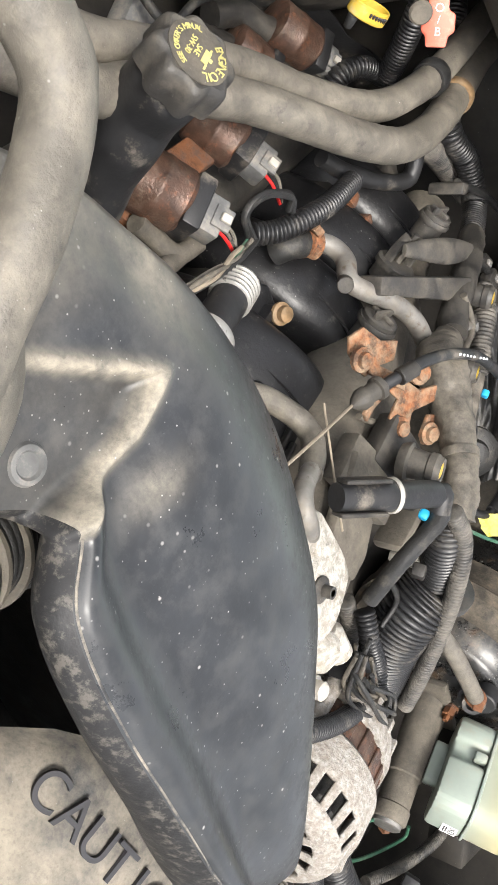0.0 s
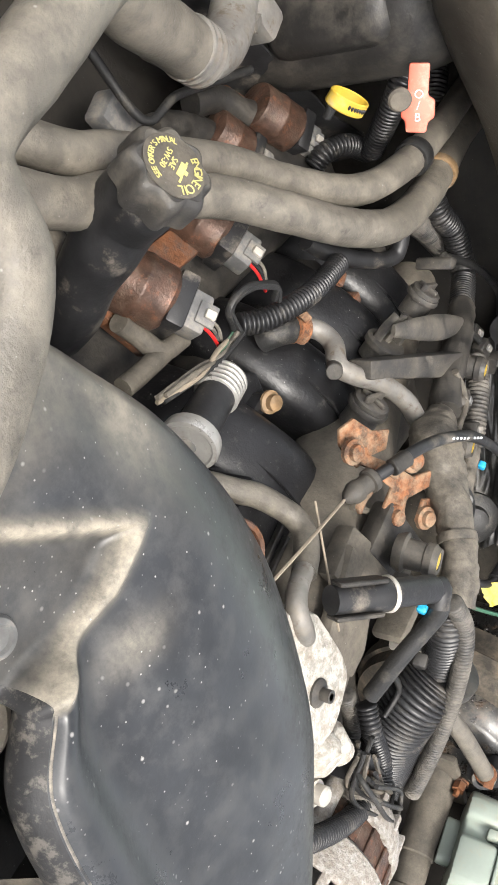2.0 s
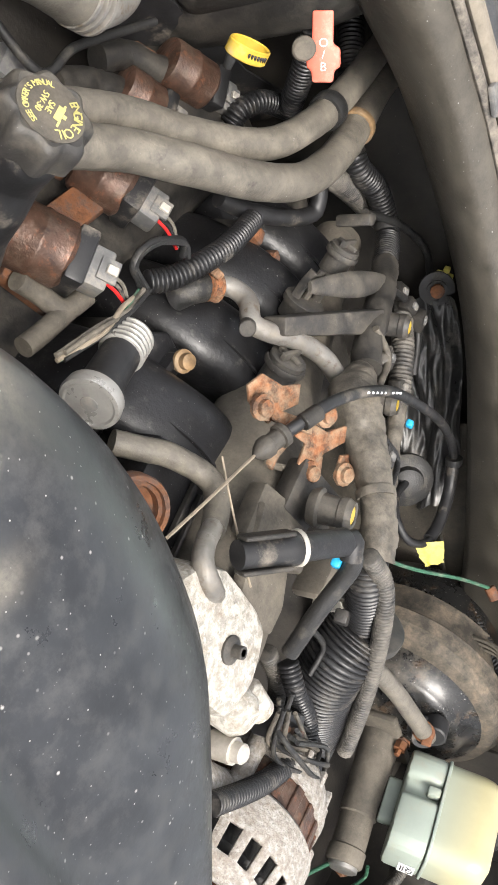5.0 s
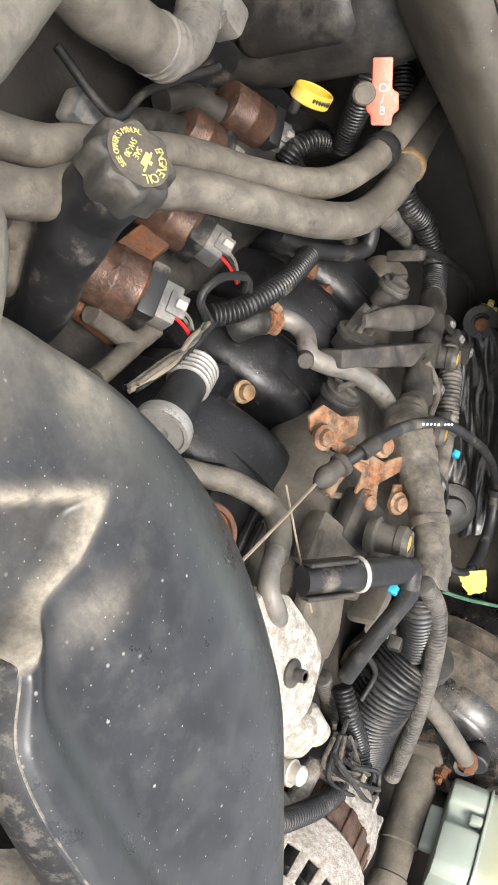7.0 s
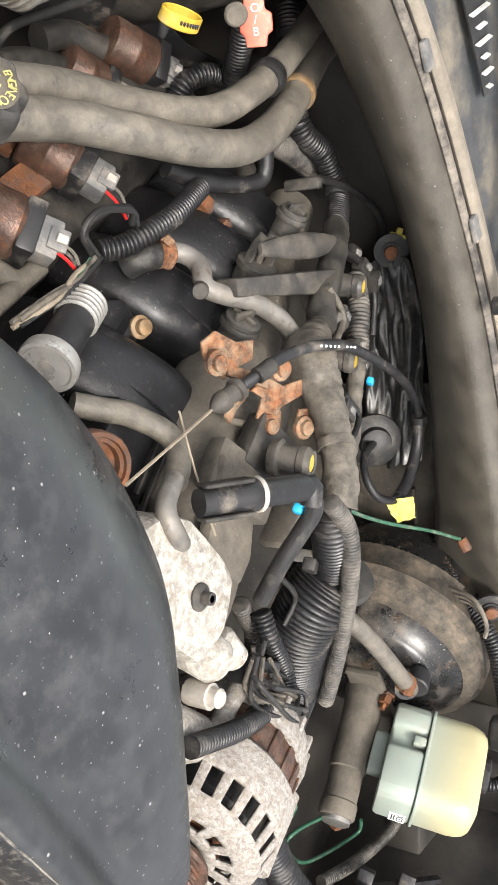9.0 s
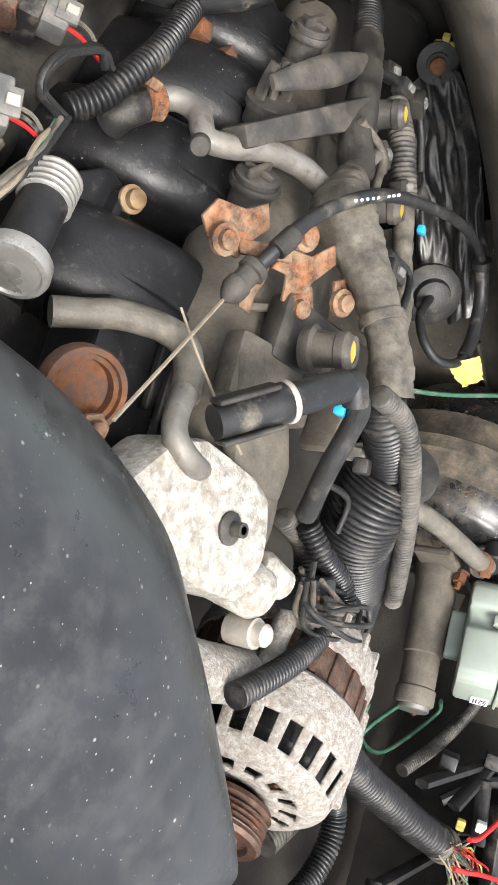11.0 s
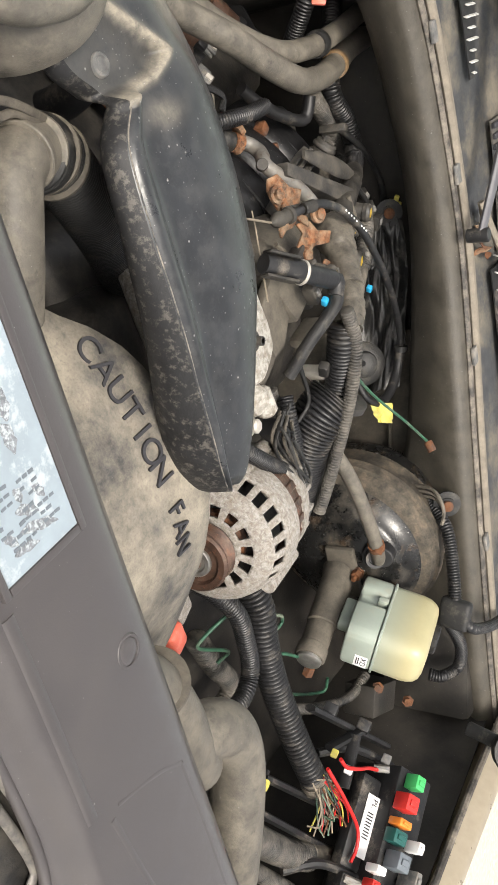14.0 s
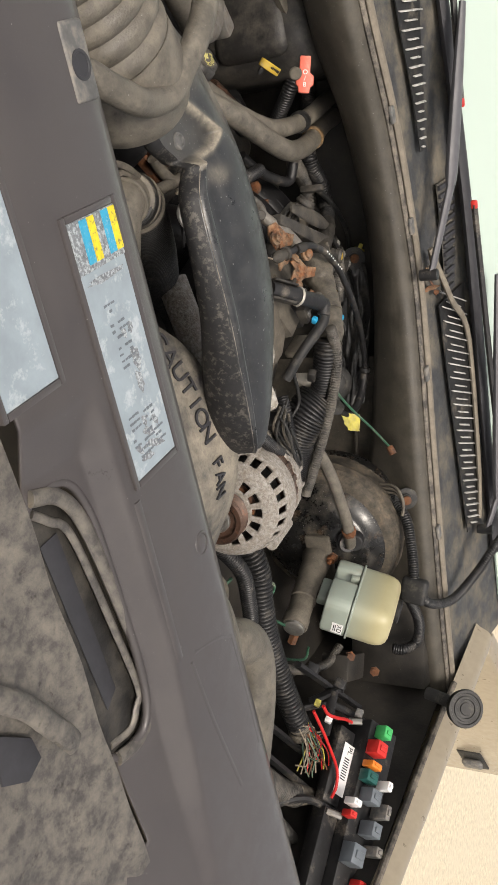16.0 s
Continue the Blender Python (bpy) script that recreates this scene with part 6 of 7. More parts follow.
lathe(bm, (0.0, 0.0, 0.943), (0, 0, 1), [(0, 0.011), (0.004, 0.011), (0.006, 0.008), (0.006, 0.005), (0.014, 0.005)], 14)
part("bolt", bm, "clipgrey", plate, "dusty grey bolt")
bm = bm_new()
rod(bm, (0.0, 0.0, 0.949), (0.0, 0.0, 0.957), 0.0035, seg=8)
part("stud", bm, "orange", plate, "rusty stud end")
bm = bm_new()
lathe(bm, (-0.118, 0.012, 0.895), (-0.2, -0.4, 1), [(0, 0.026), (0.012, 0.026), (0.014, 0.025), (0.014, 0.0215), (0.010, 0.021), (0.010, 0.018), (0.002, 0.0175)], 26)
part("rusty_flange", bm, "rust", plate, "rusty round outlet flange")
bm = bm_new()
lathe(bm, (-0.102, -0.005, 0.905), (-0.1, -0.3, 1), [(0, 0.010), (0.004, 0.010), (0.004, 0.006), (0.010, 0.006)], 6)
part("rusty_bolt", bm, "orange", plate, "orange rusty bolt")
for c in ((0.085, -0.03, 0.945),):
    bm = bm_new()
    lathe(bm, (c[0], c[1], c[2] - 0.03), (0, 0, 1), [(0, 0.011), (0.022, 0.011), (0.022, 0.008), (0.030, 0.008), (0.032, 0.006)], 12)
    part("hex_bolt", bm, "strut", plate, "pale dusty hex bolt")
hose("tensioner_bracket", [(-0.12, -0.06, 0.87), (-0.04, -0.085, 0.90), (0.05, -0.075, 0.915), (0.12, -0.05, 0.915)], 0.02, "alu", "dusty cast aluminium bracket under the duct", "bracket")

# ---- throttle bracket and cable ----
br = thing("cable_bracket", (-0.05, 0.15, 0.93), "orange-rusted stamped steel throttle cable bracket", "bracket")
for c, outline, turn in (((-0.105, 0.158, 0.925), [(-0.026, 0.006), (-0.016, 0.018), (0.006, 0.014), (0.022, 0.020), (0.026, 0.004), (0.012, -0.006), (0.004, -0.018), (-0.010, -0.012), (-0.020, -0.006)], (12, -20, 40)),
                         ((-0.080, 0.140, 0.938), [(-0.008, 0.020), (0.004, 0.024), (0.010, 0.006), (0.006, -0.010), (0.010, -0.022), (-0.002, -0.026), (-0.009, -0.008)], (0, 15, 5)),
                         ((-0.050, 0.180, 0.942), [(-0.006, 0.030), (0.008, 0.028), (0.012, 0.004), (0.022, -0.008), (0.014, -0.024), (-0.002, -0.016), (-0.012, -0.028), (-0.016, -0.006), (-0.006, 0.008)], (18, 5, -20)),
                         ((-0.028, 0.171, 0.933), [(-0.014, 0.010), (0.004, 0.014), (0.015, 0.002), (0.006, -0.013), (-0.010, -0.010)], (12, 0, 20)),
                         ((0.006, 0.211, 0.935), [(-0.012, 0.012), (0.010, 0.014), (0.014, -0.008), (0.0, -0.016), (-0.012, -0.008)], (12, 0, 50)),
                         ((-0.082, 0.162, 0.934), [(-0.02, 0.004), (0.018, 0.008), (0.022, -0.002), (-0.018, -0.006)], (0, -25, 30))):
    bm = bm_new()
    prism(bm, outline, -0.0018, 0.0018, pose(*c, *turn), 0.0009)
    part("plate", bm, "orange", br)
for cpx in ((-0.111, 0.142, 0.930), (-0.033, 0.159, 0.940), (0.005, 0.203, 0.941), (-0.072, 0.187, 0.952)):
    bm = bm_new()
    lathe(bm, Vector(cpx) - Vector((0, 0, 0.003)), (-0.15, -0.3, 1), [(0, 0.0105), (0.004, 0.0105), (0.005, 0.007), (0.009, 0.0065), (0.010, 0.004)], 12)
    part("bolt", bm, "orange", br, "rusty bolt")
cab = thing("throttle_cable", (0.1, 0.35, 0.9), "black sheathed throttle cable looping to the firewall", "cable")
bm = bm_new()
sweep(bm, [(-0.088, 0.141, 0.942), (-0.088, 0.162, 0.952), (-0.083, 0.190, 0.958), (-0.059, 0.237, 0.958), (-0.012, 0.301, 0.950), (0.078, 0.392, 0.930), (0.155, 0.463, 0.908), (0.225, 0.513, 0.888), (0.268, 0.520, 0.880), (0.292, 0.496, 0.878), (0.306, 0.455, 0.878), (0.304, 0.418, 0.876), (0.278, 0.392, 0.868), (0.252, 0.398, 0.856), (0.246, 0.432, 0.842), (0.262, 0.475, 0.834)], 0.0052, 10, 0.004)
part("sheath", bm, "black", cab)
bm = bm_new()
a, b = Vector((-0.089, 0.110, 0.932)), Vector((-0.088, 0.143, 0.942))
lathe(bm, a, b - a, [(0, 0.002), (0.004, 0.006), (0.010, 0.009), (0.016, 0.009), (0.017, 0.0075), (0.026, 0.008), (0.027, 0.010), (0.032, 0.010), ((b - a).length, 0.007)], 16)
part("end_fitting", bm, "blackdusty", cab)
bm = bm_new()
rod(bm, (-0.089, 0.154, 0.951), (-0.087, 0.172, 0.956), 0.0072, seg=12)
part("ferrule", bm, "blackdusty", cab)
bm = bm_new()
sweep(bm, [(-0.140, -0.026, 0.965), (-0.119, 0.032, 0.952), (-0.089, 0.112, 0.932)], 0.0013, 6, 0.01)
part("inner_wire", bm, "string", cab, "bare tan inner wire")
bm = bm_new()
sweep(bm, [(0.262, 0.521, 0.881), (0.292, 0.496, 0.878), (0.306, 0.455, 0.878), (0.305, 0.425, 0.877)], 0.0078, 10, 0.004)
part("end_sleeve", bm, "black", cab, "thicker black end sleeve")
bm = bm_new()
lathe(bm, (0.252, 0.522, 0.883), (0.8, -0.2, -0.1), [(0, 0.008), (0.001, 0.011), (0.010, 0.011), (0.011, 0.008)], 16)
part("sleeve_tie", bm, "hosedark", cab)
for k in range(9):
    if k != 5:
        c = Vector((-0.059, 0.237, 0.963)).lerp(Vector((-0.012, 0.301, 0.9555)), k / 8)
        bm = bm_new()
        block(bm, c, (0.0035, 0.0022, 0.0022), (0, 5, 54), 0.0005, 1)
        part("print_bar", bm, "white", cab, "worn white print")
hose("thin_wire", [(-0.113, 0.080, 0.930), (-0.091, 0.062, 0.940), (-0.052, 0.044, 0.948), (-0.027, 0.038, 0.950)], 0.0009, "string", "thin frayed tan wire", "wire", seg=6)

# ---- wiring harness and corrugated conduits ----
banded_hose("wiring_harness", [(-0.27, 0.60, 0.83), (-0.159, 0.520, 0.840), (-0.102, 0.543, 0.845), (-0.053, 0.543, 0.848), (-0.040, 0.475, 0.870)], 0.014, "conduit", "black corrugated wiring conduit over the manifold", "conduit", [(0.72, 0.010, 0.001, "tape_band", "hosedark", "black tape band")], corr=(0.0045, 0.16))
hose("wiring_harness", [(-0.042, 0.485, 0.868), (-0.033, 0.417, 0.888), (-0.028, 0.361, 0.900), (-0.019, 0.326, 0.912)], 0.0145, "blackdusty", "dusty taped wiring harness", "harness", wobble=0.12)
banded_hose("wiring_harness", [(-0.016, 0.326, 0.905, 0.013), (-0.022, 0.268, 0.926, 0.024), (0.000, 0.240, 0.945, 0.019), (0.020, 0.204, 0.966, 0.0155), (0.040, 0.178, 0.976, 0.0165), (0.056, 0.158, 0.976, 0.0185)], 0.0165, "tape", "crumpled grey taped wiring harness", "harness", [(0.62, 0.008, 0.001, "tape_wrap", "tape", ""), (0.86, 0.010, 0.001, "tape_wrap", "tape", "")], wobble=0.15, step=0.0022, seg=28)
banded_hose("ribbed_conduit", [(0.048, 0.149, 0.976), (0.071, 0.145, 0.972), (0.116, 0.150, 0.958), (0.143, 0.151, 0.950)], 0.0185, "conduit", "ribbed black conduit below the taped harness", "conduit", [(0.97, 0.012, 0.003, "clamp", "black", "black plastic clamp")], corr=(0.005, 0.16), seg=20)
hose("ribbed_conduit", [(0.146, 0.153, 0.945), (0.165, 0.132, 0.928), (0.202, 0.118, 0.905), (0.269, 0.113, 0.875), (0.318, 0.097, 0.850)], 0.034, "conduit", "fat ribbed black conduit dropping beside the manifold", "conduit", corr=(0.0045, 0.10), seg=26)
hose("branch_conduit", [(0.023, 0.131, 0.992), (0.061, 0.143, 0.990), (0.094, 0.143, 0.985), (0.133, 0.136, 0.975), (0.183, 0.127, 0.958), (0.251, 0.118, 0.930), (0.295, 0.113, 0.910)], 0.0088, "conduitdusty", "slim dusty corrugated conduit", "conduit", corr=(0.004, 0.2), seg=12)
hose("branch_conduit", [(0.103, 0.070, 0.925), (0.127, 0.061, 0.930), (0.172, 0.062, 0.928), (0.189, 0.045, 0.930), (0.165, 0.011, 0.935), (0.130, -0.029, 0.942), (0.082, -0.076, 0.945)], 0.0095, "conduit", "black corrugated conduit to the alternator", "conduit", corr=(0.004, 0.18), seg=12)
hose("branch_conduit", [(0.092, 0.066, 0.910), (0.143, 0.074, 0.900), (0.172, 0.057, 0.895)], 0.009, "conduitdusty", "short dusty corrugated conduit", "conduit", corr=(0.004, 0.2), seg=12)
bm = bm_new()
lathe(bm, (0.149, 0.163, 0.948), (0.75, -0.25, -0.45), [(0, 0.034), (0.001, 0.036), (0.010, 0.036), (0.011, 0.034)], 26)
block(bm, (0.093, 0.120, 0.955), (0.02, 0.012, 0.012), (0, 20, 30), 0.002)
solo("harness_clamp", bm, "blackdusty", "black plastic clamp round the ribbed conduit", "clamp")
rng = random.Random(11)
for k in range(7):
    pts = [(0.103, 0.024, 0.940), (0.129, 0.011, 0.945), (0.191, 0.032, 0.940), (0.206, 0.059, 0.935), (0.123, 0.024, 0.945)]
    pts = [tuple(c + rng.uniform(-0.012, 0.012) for c in q) for q in pts]
    hose("loose_wire", pts, 0.0022, "hosedark" if k % 3 else "tape", "dusty taped wire tangled behind the alternator", "wire", seg=6, group="loose wires", step=0.004)
con = thing("alternator_plug", (0.12, 0.01, 0.93), "dark multi-pin plug with brown terminals", "plug")
bm = bm_new()
block(bm, (0.131, 0.028, 0.930), (0.05, 0.022, 0.022), (0, 0, 35), 0.003)
part("body", bm, "black", con)
for k in range(4):
    bm = bm_new()
    c = Vector((0.131, 0.028, 0.930)) + Vector((-0.016 + 0.011 * k, -0.012 + 0.006 * k, 0.012))
    block(bm, c, (0.006, 0.008, 0.006), (0, 0, 35), 0.001, 1)
    part("terminal", bm, "rustcan", con)
hose("upper_conduit", [(-0.191, 0.190, 0.815), (-0.184, 0.210, 0.825), (-0.181, 0.238, 0.835), (-0.177, 0.279, 0.838), (-0.175, 0.330, 0.832)], 0.0105, "conduit", "black corrugated conduit over the coils", "conduit", corr=(0.0042, 0.2), seg=14)
hose("upper_conduit", [(-0.202, 0.320, 0.810), (-0.179, 0.343, 0.815), (-0.152, 0.381, 0.825), (-0.135, 0.417, 0.835), (-0.141, 0.430, 0.840), (-0.162, 0.437, 0.845)], 0.0085, "black", "black taped wiring loom beside the heater hose", "harness", wobble=0.1)
hose("upper_conduit", [(-0.156, 0.472, 0.830), (-0.115, 0.525, 0.820), (-0.064, 0.580, 0.810), (-0.022, 0.627, 0.800)], 0.014, "conduitdusty", "dusty corrugated conduit by the firewall", "conduit", corr=(0.0045, 0.18), seg=14)
hose("upper_conduit", [(-0.348, 0.494, 0.880), (-0.308, 0.505, 0.855), (-0.277, 0.492, 0.840), (-0.240, 0.502, 0.810), (-0.209, 0.518, 0.780)], 0.013, "conduit", "black corrugated conduit at the firewall", "conduit", corr=(0.0045, 0.2), seg=14)
hose("upper_conduit", [(-0.219, 0.458, 0.745), (-0.229, 0.471, 0.755), (-0.226, 0.496, 0.765), (-0.202, 0.537, 0.765)], 0.012, "conduit", "black corrugated conduit behind the coil", "conduit", corr=(0.0045, 0.2), seg=14)
for k in range(6):
    pts = [(-0.195, 0.170, 0.830), (-0.198, 0.133, 0.838), (-0.201, 0.104, 0.838), (-0.206, 0.059, 0.838)]
    pts = [tuple(c + rng.uniform(-0.004, 0.004) for c in q) for q in pts]
    hose("coil_wire", pts, 0.0022, ("tape", "string", "hose", "greenwire", "tape", "hosedark")[k], "dusty taped coil wire with a yellow-green strand", "wire", seg=6, group="coil wires", step=0.004)
for k in range(3):
    pts = [(-0.195, 0.170, 0.830), (-0.223, 0.165, 0.835), (-0.229, 0.186, 0.840), (-0.213, 0.217, 0.840), (-0.196, 0.224, 0.835)]
    pts = [tuple(c + rng.uniform(-0.003, 0.003) for c in q) for q in pts]
    hose("wire_loop", pts, 0.003, "hosedark", "black taped wire loop between the coils", "wire", seg=6, group="wire loops", step=0.004)

# threaded sensor
sens = thing("oil_pressure_sensor", (-0.18, 0.09, 0.83), "black sensor body with ribbed bright metal collars", "sensor")
a, b = Vector((-0.179, 0.132, 0.838)), Vector((-0.176, 0.050, 0.858))
d = (b - a).normalized()
L = (b - a).length
bm = bm_new()
for k in range(5):
    bm = bm_new()
    lathe(bm, a + (0.001 + 0.0052 * k) * d, d, [(0, 0.0150), (0.0008, 0.0176), (0.0016, 0.0182), (0.0030, 0.0182), (0.0037, 0.0176), (0.0043, 0.0150)], 28)
    part("collar_ring", bm, "zincwhite", sens, "bright metal collar ring")
bm = bm_new()
rod(bm, a - 0.002 * d, a + 0.028 * d, 0.0155, 0.0155, 24)
part("collar_core", bm, "ink", sens)
bm = bm_new()
rod(bm, a + 0.022 * d, b - 0.004 * d, 0.0155, 0.0165, 24)
part("body", bm, "black", sens)
bm = bm_new()
lathe(bm, b - 0.010 * d, d, [(0, 0.019), (0.001, 0.0225), (0.009, 0.0235), (0.012, 0.0225), (0.0125, 0.0195), (0.0110, 0.018), (0.0115, 0.008)], 32)
part("end_collar", bm, "zincwhite", sens, "bright metal end collar")
bm = bm_new()
lathe(bm, b + 0.0012 * d, d, [(0, 0.007), (0.0008, 0.0065), (0.0012, 0.003)], 18)
part("centre_mark", bm, "grey", sens)
bolt = thing("manifold_bolt", (-0.119, 0.184, 0.814), "pale dusty flanged bolt", "bolt")
bm = bm_new()
lathe(bm, (-0.119, 0.184, 0.826), (-0.1, -0.2, 1), [(0, 0.0105), (0.003, 0.0105), (0.004, 0.0072), (0.010, 0.0072), (0.011, 0.0058)], 18)
part("head", bm, "orangetan", bolt)
bm = bm_new()
rod(bm, (-0.119, 0.184, 0.805), (-0.119, 0.184, 0.827), 0.0075, seg=14)
part("shank", bm, "clipgrey", bolt)

# dipsticks
yd = thing("transmission_dipstick", (-0.32, 0.3, 0.85), "yellow plastic dipstick loop handle", "dipstick")
cx = Vector((-0.321, 0.306, 0.888))
DA = Vector((-0.72, 0.30, 0.62)).normalized()
bm = bm_new()
R_ = [(0.0, 0.0145), (-0.001, 0.0155), (0.0, 0.0165), (0.0095, 0.0165), (0.0105, 0.0155), (0.0095, 0.0145)]
sd = Vector((0.62, 0.78, 0.05)).normalized()
sd = (sd - sd.dot(DA) * DA).normalized()
ot = DA.cross(sd)
hoops = [[bm.verts.new(cx + d_ * DA + r_ * (1.15 * math.cos(2 * math.pi * k / 36) * sd + 0.85 * math.sin(2 * math.pi * k / 36) * ot)) for k in range(36)] for d_, r_ in R_]
for h0, h1 in zip(hoops, hoops[1:] + hoops[:1]):
    for k in range(36):
        bm.faces.new((h0[k], h0[(k + 1) % 36], h1[(k + 1) % 36], h1[k]))
part("loop", bm, "yellow", yd)
bm = bm_new()
rod(bm, cx - 0.013 * sd - 0.001 * DA, cx - 0.012 * sd - 0.012 * DA, 0.0045, 0.0035)
part("stem", bm, "hosedark", yd, "dark stem")
for k in range(7):
    a_ = radians(-118 + 9 * k)
    bm = bm_new()
    block(bm, cx + 0.005 * DA + 0.0166 * (1.15 * math.cos(a_) * sd + 0.85 * math.sin(a_) * ot), (0.0018, 0.0018, 0.006), (15, -40, 20), 0.0004, 1)
    part("print_bar", bm, "ink", yd, "worn dark print")
rd = thing("dipstick_handle", (-0.285, 0.37, 0.87), "faded red plastic dipstick handle", "dipstick")
nn = Vector((-0.20, -0.88, 0.43)).normalized()
ll = Vector((0.84, -0.54, 0.0))
ll = (ll - ll.dot(nn) * nn).normalized()
TM = Matrix.Translation((-0.300, 0.377, 0.915)) @ Matrix((ll, nn.cross(ll), nn)).transposed().to_4x4()
bm = bm_new()
prism(bm, [(-0.027, -0.0085), (-0.027, 0.0085), (-0.002, 0.0085), (0.001, 0.0145), (0.015, 0.015), (0.018, 0.010), (0.027, 0.009), (0.027, -0.008), (0.018, -0.009), (0.015, -0.013), (0.001, -0.013), (-0.002, -0.0085)], -0.005, 0.004, TM, 0.002)
part("grip", bm, "red", rd)
for ch, k in (("O", 0), ("/", 1), ("B", 2)):
    text_mesh("print", ch, 0.0095, TM @ Matrix.Translation((-0.003 + 0.009 * k, 0.001, 0.0045)) @ pose(0, 0, 0, 0, 0, 90), "white", rd, 0.0003, "worn white mark")
bm = bm_new()
lathe(bm, (-0.306, 0.365, 0.905), (0.15, -0.85, 0.5), [(0, 0.009), (0.006, 0.010), (0.008, 0.008), (0.0085, 0.002)], 20)
part("collar", bm, "tandusty", rd, "dust-grey round collar")


# ---- air intake bellows, radiator hoses ----
bel = thing("intake_bellows", (-0.42, -0.28, 0.95), "large dusty ribbed rubber air intake bellows", "air bellows")
bm = bm_new()
sweep(bm, [(-0.60, -0.40, 1.0), (-0.50, -0.335, 1.0), (-0.43, -0.29, 0.995), (-0.40, -0.268, 0.99)], 0.066, 40, 0.005, corr=(0.018, 0.09))
part("ribbed_sleeve", bm, "hose", bel)
bm = bm_new()
sweep(bm, [(-0.402, -0.270, 0.99, 0.066), (-0.385, -0.258, 0.988, 0.067), (-0.362, -0.243, 0.984, 0.066), (-0.352, -0.236, 0.98, 0.060)], 0.066, 40, 0.005)
part("cuff", bm, "hose", bel, "smooth dusty cuff")
bm = bm_new()
block(bm, (-0.379, -0.271, 1.045), (0.03, 0.012, 0.008), (20, 0, 30), 0.003)
part("cuff_tab", bm, "hose", bel)
banded_hose("radiator_neck", [(-0.162, -0.307, 0.950), (-0.197, -0.306, 0.965), (-0.228, -0.299, 0.972), (-0.254, -0.289, 0.975), (-0.264, -0.270, 0.972), (-0.261, -0.237, 0.962)], 0.0225, "hose", "dusty tan upper radiator outlet neck", "radiator neck", [(0.80, 0.006, 0.003, "bead", "hose", ""), (0.93, 0.005, 0.004, "bead", "hose", "")], seg=24)
banded_hose("upper_radiator_hose", [(-0.262, -0.251, 0.965), (-0.251, -0.222, 0.955), (-0.215, -0.177, 0.930), (-0.166, -0.115, 0.890), (-0.112, -0.046, 0.840), (-0.066, 0.020, 0.790)], 0.027, "hosedark", "braided black upper radiator hose", "hose", [(0.05, 0.010, 0.002, "end_cuff", "hosedark", "")], corr=(0.004, 0.04), seg=28)
cl = thing("spring_clamp", (-0.252, -0.238, 0.97), "dusty steel spring clamp on the radiator hose", "hose clamp")
n0, n1 = Vector((-0.261, -0.243, 0.963)), Vector((-0.243, -0.210, 0.950))
for k in (0.15, 0.6):
    bm = bm_new()
    lathe(bm, n0.lerp(n1, k), n1 - n0, [(0, 0.027), (0.001, 0.0295), (0.004, 0.0295), (0.005, 0.027)], 30)
    part("band", bm, "tandusty", cl)
for p in ([(-0.299, -0.307, 0.985), (-0.305, -0.300, 0.990), (-0.298, -0.279, 0.990), (-0.281, -0.243, 0.980)], [(-0.298, -0.306, 0.985), (-0.293, -0.292, 0.985), (-0.292, -0.275, 0.985), (-0.278, -0.249, 0.980)]):
    bm = bm_new()
    sweep(bm, p, 0.0032, 8, 0.004, squash=0.6)
    part("tang", bm, "tandusty", cl)
hose("lower_neck", [(0.123, -0.362, 0.985), (0.155, -0.338, 0.985), (0.200, -0.324, 0.985), (0.250, -0.318, 0.980), (0.290, -0.305, 0.970)], 0.026, "hose", "dusty tan plastic radiator side neck", "radiator neck", seg=24)
banded_hose("radiator_side_hose", [(0.250, -0.330, 0.968), (0.258, -0.292, 0.978), (0.285, -0.262, 0.980), (0.330, -0.256, 0.977), (0.390, -0.272, 0.970), (0.470, -0.297, 0.955), (0.60, -0.320, 0.920), (0.72, -0.33, 0.88)], 0.0285, "hose", "thick dusty grey rubber radiator hose bending away", "hose", [(0.07, 0.008, 0.0025, "end_bead", "hose", ""), (0.86, 0.010, 0.003, "clamp", "steel", "dull steel clamp")], seg=28)
bm = bm_new()
lathe(bm, (0.153, -0.335, 0.985), (0.8, 0.3, -0.3), [(0, 0.030), (0.001, 0.033), (0.006, 0.033), (0.007, 0.030)], 28)
solo("neck_rim", bm, "tandusty", "raised rim round the radiator neck", "rim")

# ---- conduits and hoses on the far side ----
banded_hose("battery_conduit", [(0.225, -0.020, 0.835), (0.295, -0.008, 0.850), (0.367, -0.001, 0.860), (0.423, -0.004, 0.855), (0.490, -0.002, 0.850), (0.559, 0.003, 0.850), (0.633, 0.004, 0.858), (0.690, 0.008, 0.864), (0.715, 0.010, 0.866)], 0.0205, "conduit", "thick black ribbed conduit to the fuse box", "conduit", [(0.95, 0.016, 0.0012, "end_tape", "tape", "grey tape wrap")], corr=(0.0075, 0.3), seg=18)
hose("loop_conduit", [(0.215, -0.125, 0.845), (0.268, -0.090, 0.862), (0.328, -0.061, 0.870), (0.390, -0.046, 0.860), (0.444, -0.041, 0.850), (0.463, -0.072, 0.850), (0.452, -0.115, 0.850), (0.413, -0.158, 0.850), (0.352, -0.203, 0.850), (0.290, -0.255, 0.840), (0.22, -0.32, 0.82)], 0.0125, "conduit", "black ribbed conduit looping behind the alternator", "conduit", corr=(0.0048, 0.2), seg=16)
